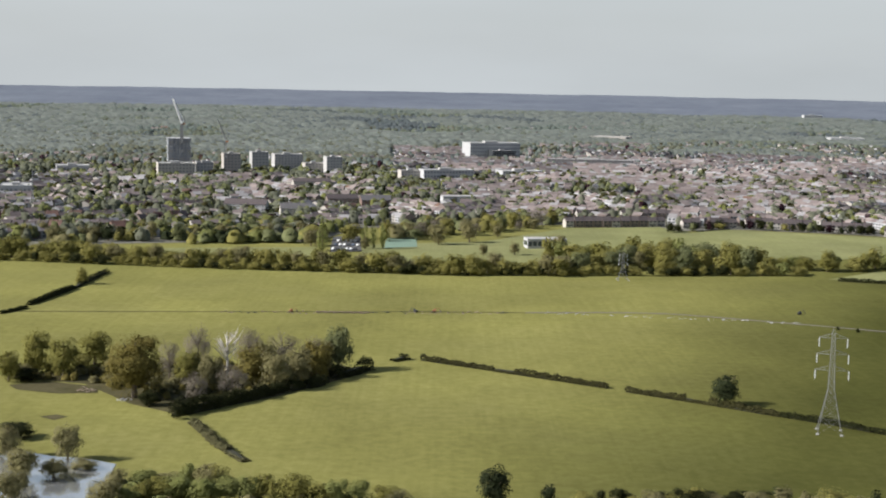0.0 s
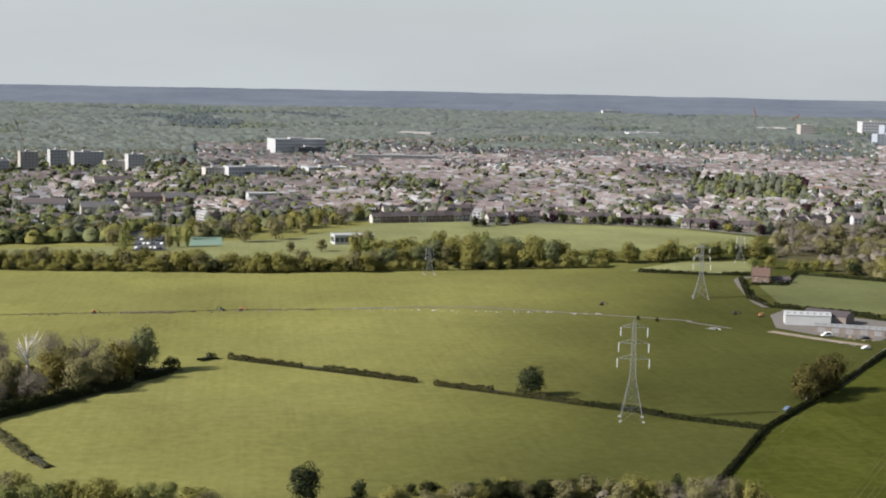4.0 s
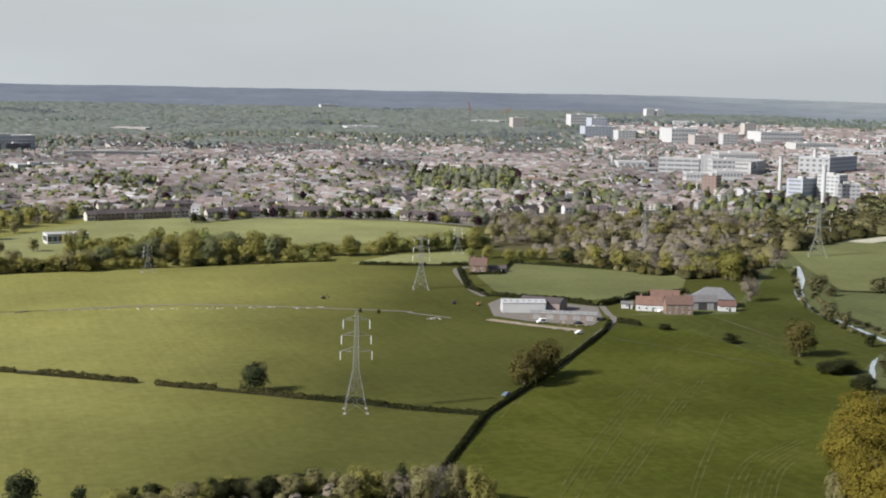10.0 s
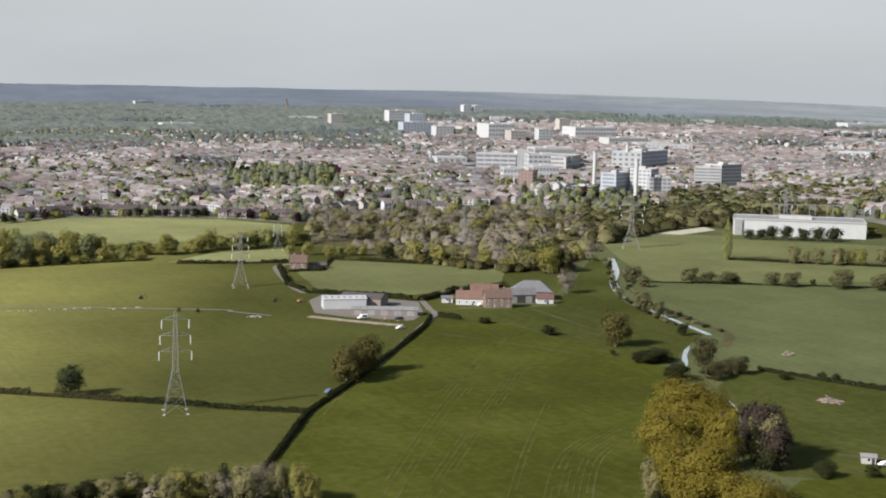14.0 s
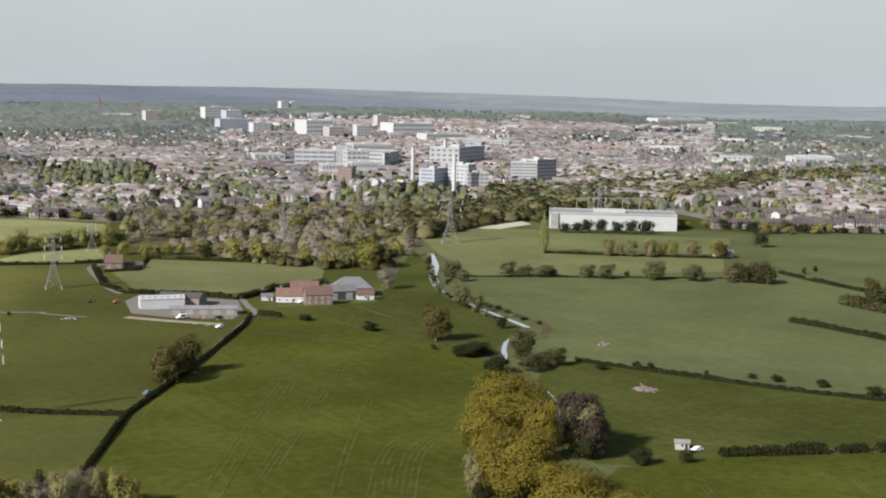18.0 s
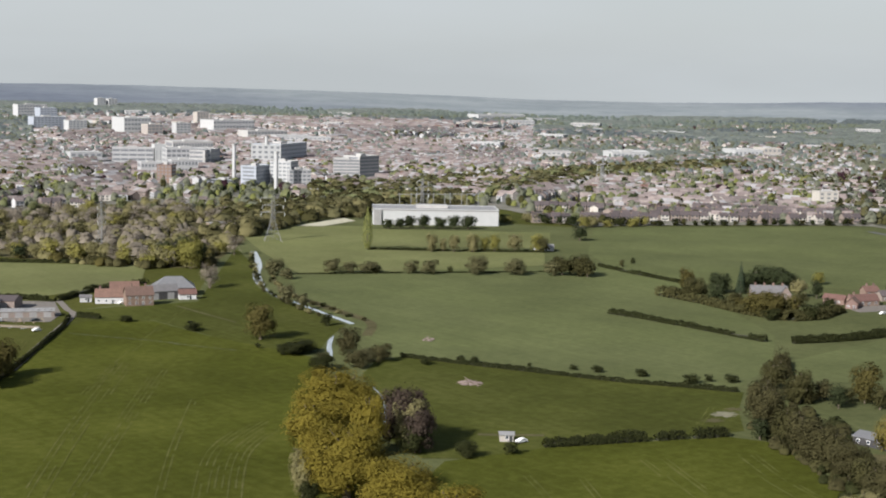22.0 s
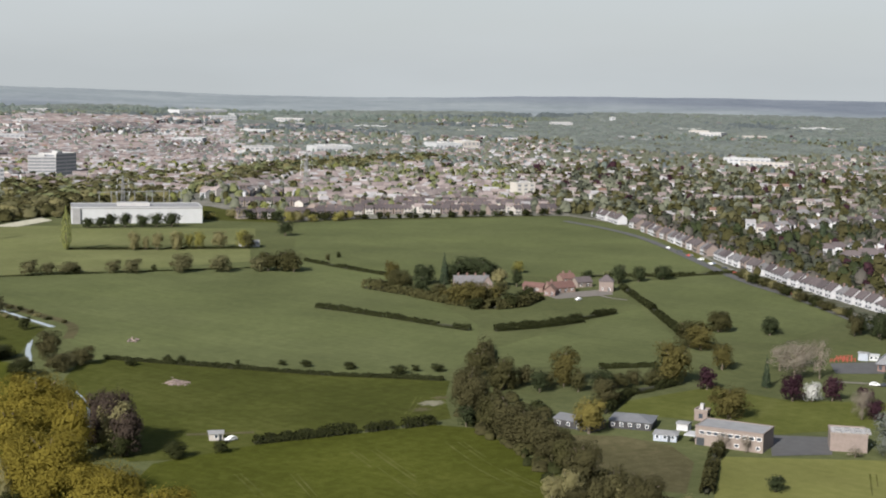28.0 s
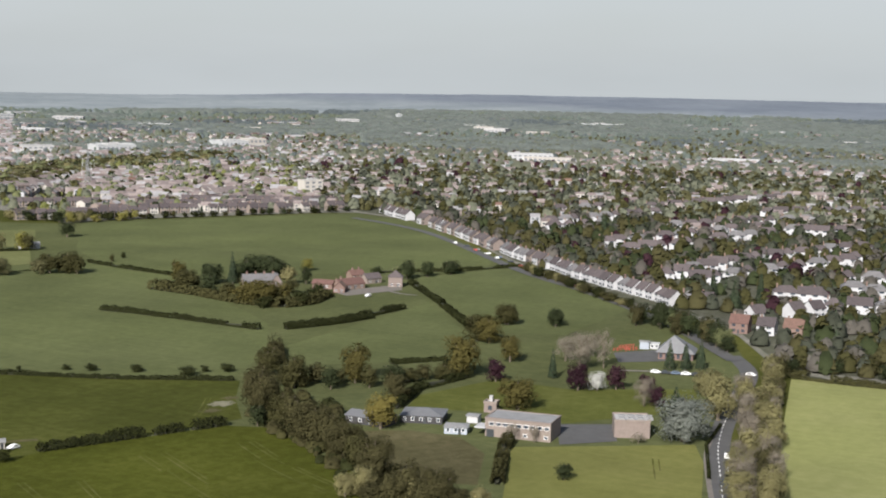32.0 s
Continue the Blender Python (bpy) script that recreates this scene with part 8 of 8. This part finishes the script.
for i in range(60000):
    az = rngt.uniform(-20, 80)
    r = 1950 + 1800 * rngt.random() ** 0.8
    x, y = r * math.sin(radians(az)), r * math.cos(radians(az))
    dense = 1 - town_mix(az, r)
    dense = dense * dense
    if r < 2000 and az > -2 and az < 56:
        dense *= 0.25
    if rngt.random() > dense * (0.75 + 0.9 * noise_at(x, y, 350)) * 0.95 or not clear_of(x, y, 38):
        continue
    # Nearer crowns stay greener, farther ones take the haze-paled leaves.
    if r < 2750 and rngt.random() < (2900 - r) / 800:
        wood_spots["d"].append((x, y))
        continue
    wood_spots["abc"[int(np.clip(1.5 + 3.6 * noise_at(x, y, 330) + rngt.uniform(-0.6, 0.6), 0, 2))]].append((x, y))
woods = thing("distant_woods", "hazy grey-green woods rolling to the skyline", "woods", (0, 0), kind="stuff", z=0)
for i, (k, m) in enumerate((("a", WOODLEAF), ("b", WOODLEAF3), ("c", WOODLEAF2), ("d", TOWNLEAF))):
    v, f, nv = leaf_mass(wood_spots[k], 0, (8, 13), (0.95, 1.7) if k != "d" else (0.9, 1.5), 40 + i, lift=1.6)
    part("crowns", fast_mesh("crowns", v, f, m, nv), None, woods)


# undergrowth too thick to count
def inside(x, y, poly):
    hit = False
    for (ax, ay), (bx, by) in zip(poly, poly[1:] + poly[:1]):
        if (ay > y) != (by > y) and x < (bx - ax) * (y - ay) / (by - ay) + ax:
            hit = not hit
    return hit


def thicket(poly, spacing, heights, materials, seed, label, quads=44):
    """Scrub that fills a piece of land."""
    rng = np.random.default_rng(seed)
    xs, ys = [p[0] for p in poly], [p[1] for p in poly]
    n = int((max(xs) - min(xs)) * (max(ys) - min(ys)) / spacing ** 2)
    pts = [(rng.uniform(min(xs), max(xs)), rng.uniform(min(ys), max(ys))) for _ in range(n)]
    pts = [p for p in pts if inside(*p, poly) and 0.62 + 1.1 * noise_at(p[0], p[1], 45) > rng.random() * 0.8]
    ob = thing("undergrowth", label, "scrub", (0, 0), kind="stuff", z=0)
    for i, m in enumerate(materials):
        grp = pts[i::len(materials)]
        if grp:
            v, f, nv = leaf_mass(grp, quads, heights, (1.0, 1.7), seed + i, "shrub", 0.7)
            part("leaves", fast_mesh("leaves", v, f, m, nv), None, ob)


thicket([(359.5, 973.5), (417.3, 1124.7), (633.2, 1182.2), (689.7, 1087.5), (574.3, 918.4), (511.1, 857.7), (449.5, 843.7), (426.2, 869.8), (385.0, 905.3)], 11.0, (4, 10), (TWIGS, GREYTWIGS, GREYTWIGS, TWIGS), 200, "olive and grey scrub filling the rough woodland")
thicket([(377.9, 888.3), (426.2, 869.8), (516.2, 881.0), (461.1, 779.2), (423.9, 794.9), (402.5, 828.9)], 6.0, (3, 7), (SALLOW, TWIGS, OLIVE, HAZEL), 210, "dark undergrowth of the wood behind the farm")
thicket([(-167.0, 560.9), (-138.2, 588.5), (-52.5, 609.1), (-32.5, 593.0), (-64.1, 546.6), (-94.5, 524.5), (-111.5, 537.3), (-138.0, 559.4)], 3.6, (1.2, 3.6), (HAZEL, TWIGS, OLIVE, RUSSET), 220, "brambles and saplings under the copse", 60)
thicket([(-90.7, 391.4), (-91.2, 422.7), (-58.8, 417.7), (-5.7, 405.2), (-5.3, 386.6), (-87.8, 378.8)], 3.4, (1.5, 4.5), (FRESH, BELT, TWIGS, OAK), 230, "pale scrub along the near edge of the meadow", 60)
thicket([(35.9, 397.5), (69.2, 406.6), (103.1, 408.1), (133.2, 393.7), (144.8, 383.2), (138.3, 365.6), (34.3, 379.6)], 3.4, (1.5, 4.0), (OLIVE, HEDGE, GREYTWIGS, TWIGS), 240, "dark brambly scrub along the near ditch", 60)
thicket([(399.5, 316.6), (447.1, 335.2), (429.1, 298.4), (366.7, 233.6), (361.6, 212.7), (335.8, 197.2), (333.0, 215.4), (375.0, 273.7)], 4.0, (1.5, 4.5), (OLIVE, HEDGE, SALLOW), 250, "brambles under the trees of the ditch", 60)
thicket([(505.2, 863.2), (671.7, 1110.9), (865.7, 1143.1), (929.2, 1083.7), (854.2, 995.5), (759.3, 1016.9), (651.8, 974.4)], 9.0, (6, 12), (OLIVE, SALLOW, WILLOWBUSH, TWIGS), 260, "belt of olive woodland beyond the meadow")
thicket([(537.4, 188.0), (552.8, 184.2), (459.8, 148.5), (383.1, 124.4), (379.1, 130.3), (454.4, 156.2)], 3.5, (1.0, 3.0), (TWIGS, GREYTWIGS, HEDGE), 270, "tangled scrub beside the road", 60)


# the closed canopy of the far woods
cols, rows_n = 900, 110
az_c = np.linspace(-19, 79, cols)
rr_c = 1900 + (3780 - 1900) * np.linspace(0, 1, rows_n) ** 1.1
cv = np.zeros((cols, rows_n, 3))
for i, az in enumerate(az_c):
    sa, ca = math.sin(radians(az)), math.cos(radians(az))
    for j, r in enumerate(rr_c):
        r2 = r + 6 * math.sin(i * 2.1 + j * 1.3)
        x, y = r2 * sa, r2 * ca
        full = 0.95 - town_mix(az, r) * 1.5 + 0.95 * noise_at(x, y, 260)
        full = min(1.0, max(0.0, (full - 0.35) * 3.0)) * min(1.0, max(0.0, (r - 1930) / 260))
        lump = 0.5 + 0.6 * noise_at(x, y, 11) + 0.35 * noise_at(x, y, 60)
        cv[i, j] = (x, y, terrain(x, y) + full * (5.5 + 5.0 * lump + rngt.uniform(0, 2.5)) - 2.5 * (1 - full))
idx = np.arange(cols * rows_n).reshape(cols, rows_n)
cf = np.stack([idx[:-1, :-1], idx[1:, :-1], idx[1:, 1:], idx[:-1, 1:]], -1).reshape(-1, 4)[:, ::-1]
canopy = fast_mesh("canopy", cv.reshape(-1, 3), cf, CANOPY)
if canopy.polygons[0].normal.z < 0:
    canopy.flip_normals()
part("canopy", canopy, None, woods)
thicket([(-216.3, 1007.0), (-91.2, 1049.6), (-100.9, 1160.3), (-163.4, 1157.2), (-225.7, 1110.9)], 8.0, (6, 12), (GREEN, BELT, DARK, FRESH), 280, "dense garden trees behind the tree belt")
thicket([(-312.4, 977.5), (-217.8, 1013.6), (-225.2, 1048.2), (-324.7, 1016.3)], 9.0, (4, 9), (BELT, GREEN, TWIGS), 290, "hedge trees behind the tree belt")
thicket([(-39.5, 1081.0), (33.4, 1142.2), (102.1, 1227.2), (107.0, 1288.6), (25.7, 1202.8), (-42.0, 1145.2)], 11.0, (7, 12), (GREEN, BELT, TWIGS), 295, "trees round the playing field")
thicket([(709.0, 1036.3), (798.9, 1079.8), (900.4, 1064.0), (1032.7, 1122.2), (1165.0, 1183.6), (1364.4, 1241.1), (1543.0, 1242.5), (1718.6, 1384.8), (1461.9, 1380.3), (1201.3, 1316.5), (998.8, 1277.4), (871.2, 1274.3)], 10.0, (8, 13), (WILLOWBUSH, SALLOW, OLIVE, TWIGS, GREEN), 300, "broad band of olive trees behind the warehouse", 16)
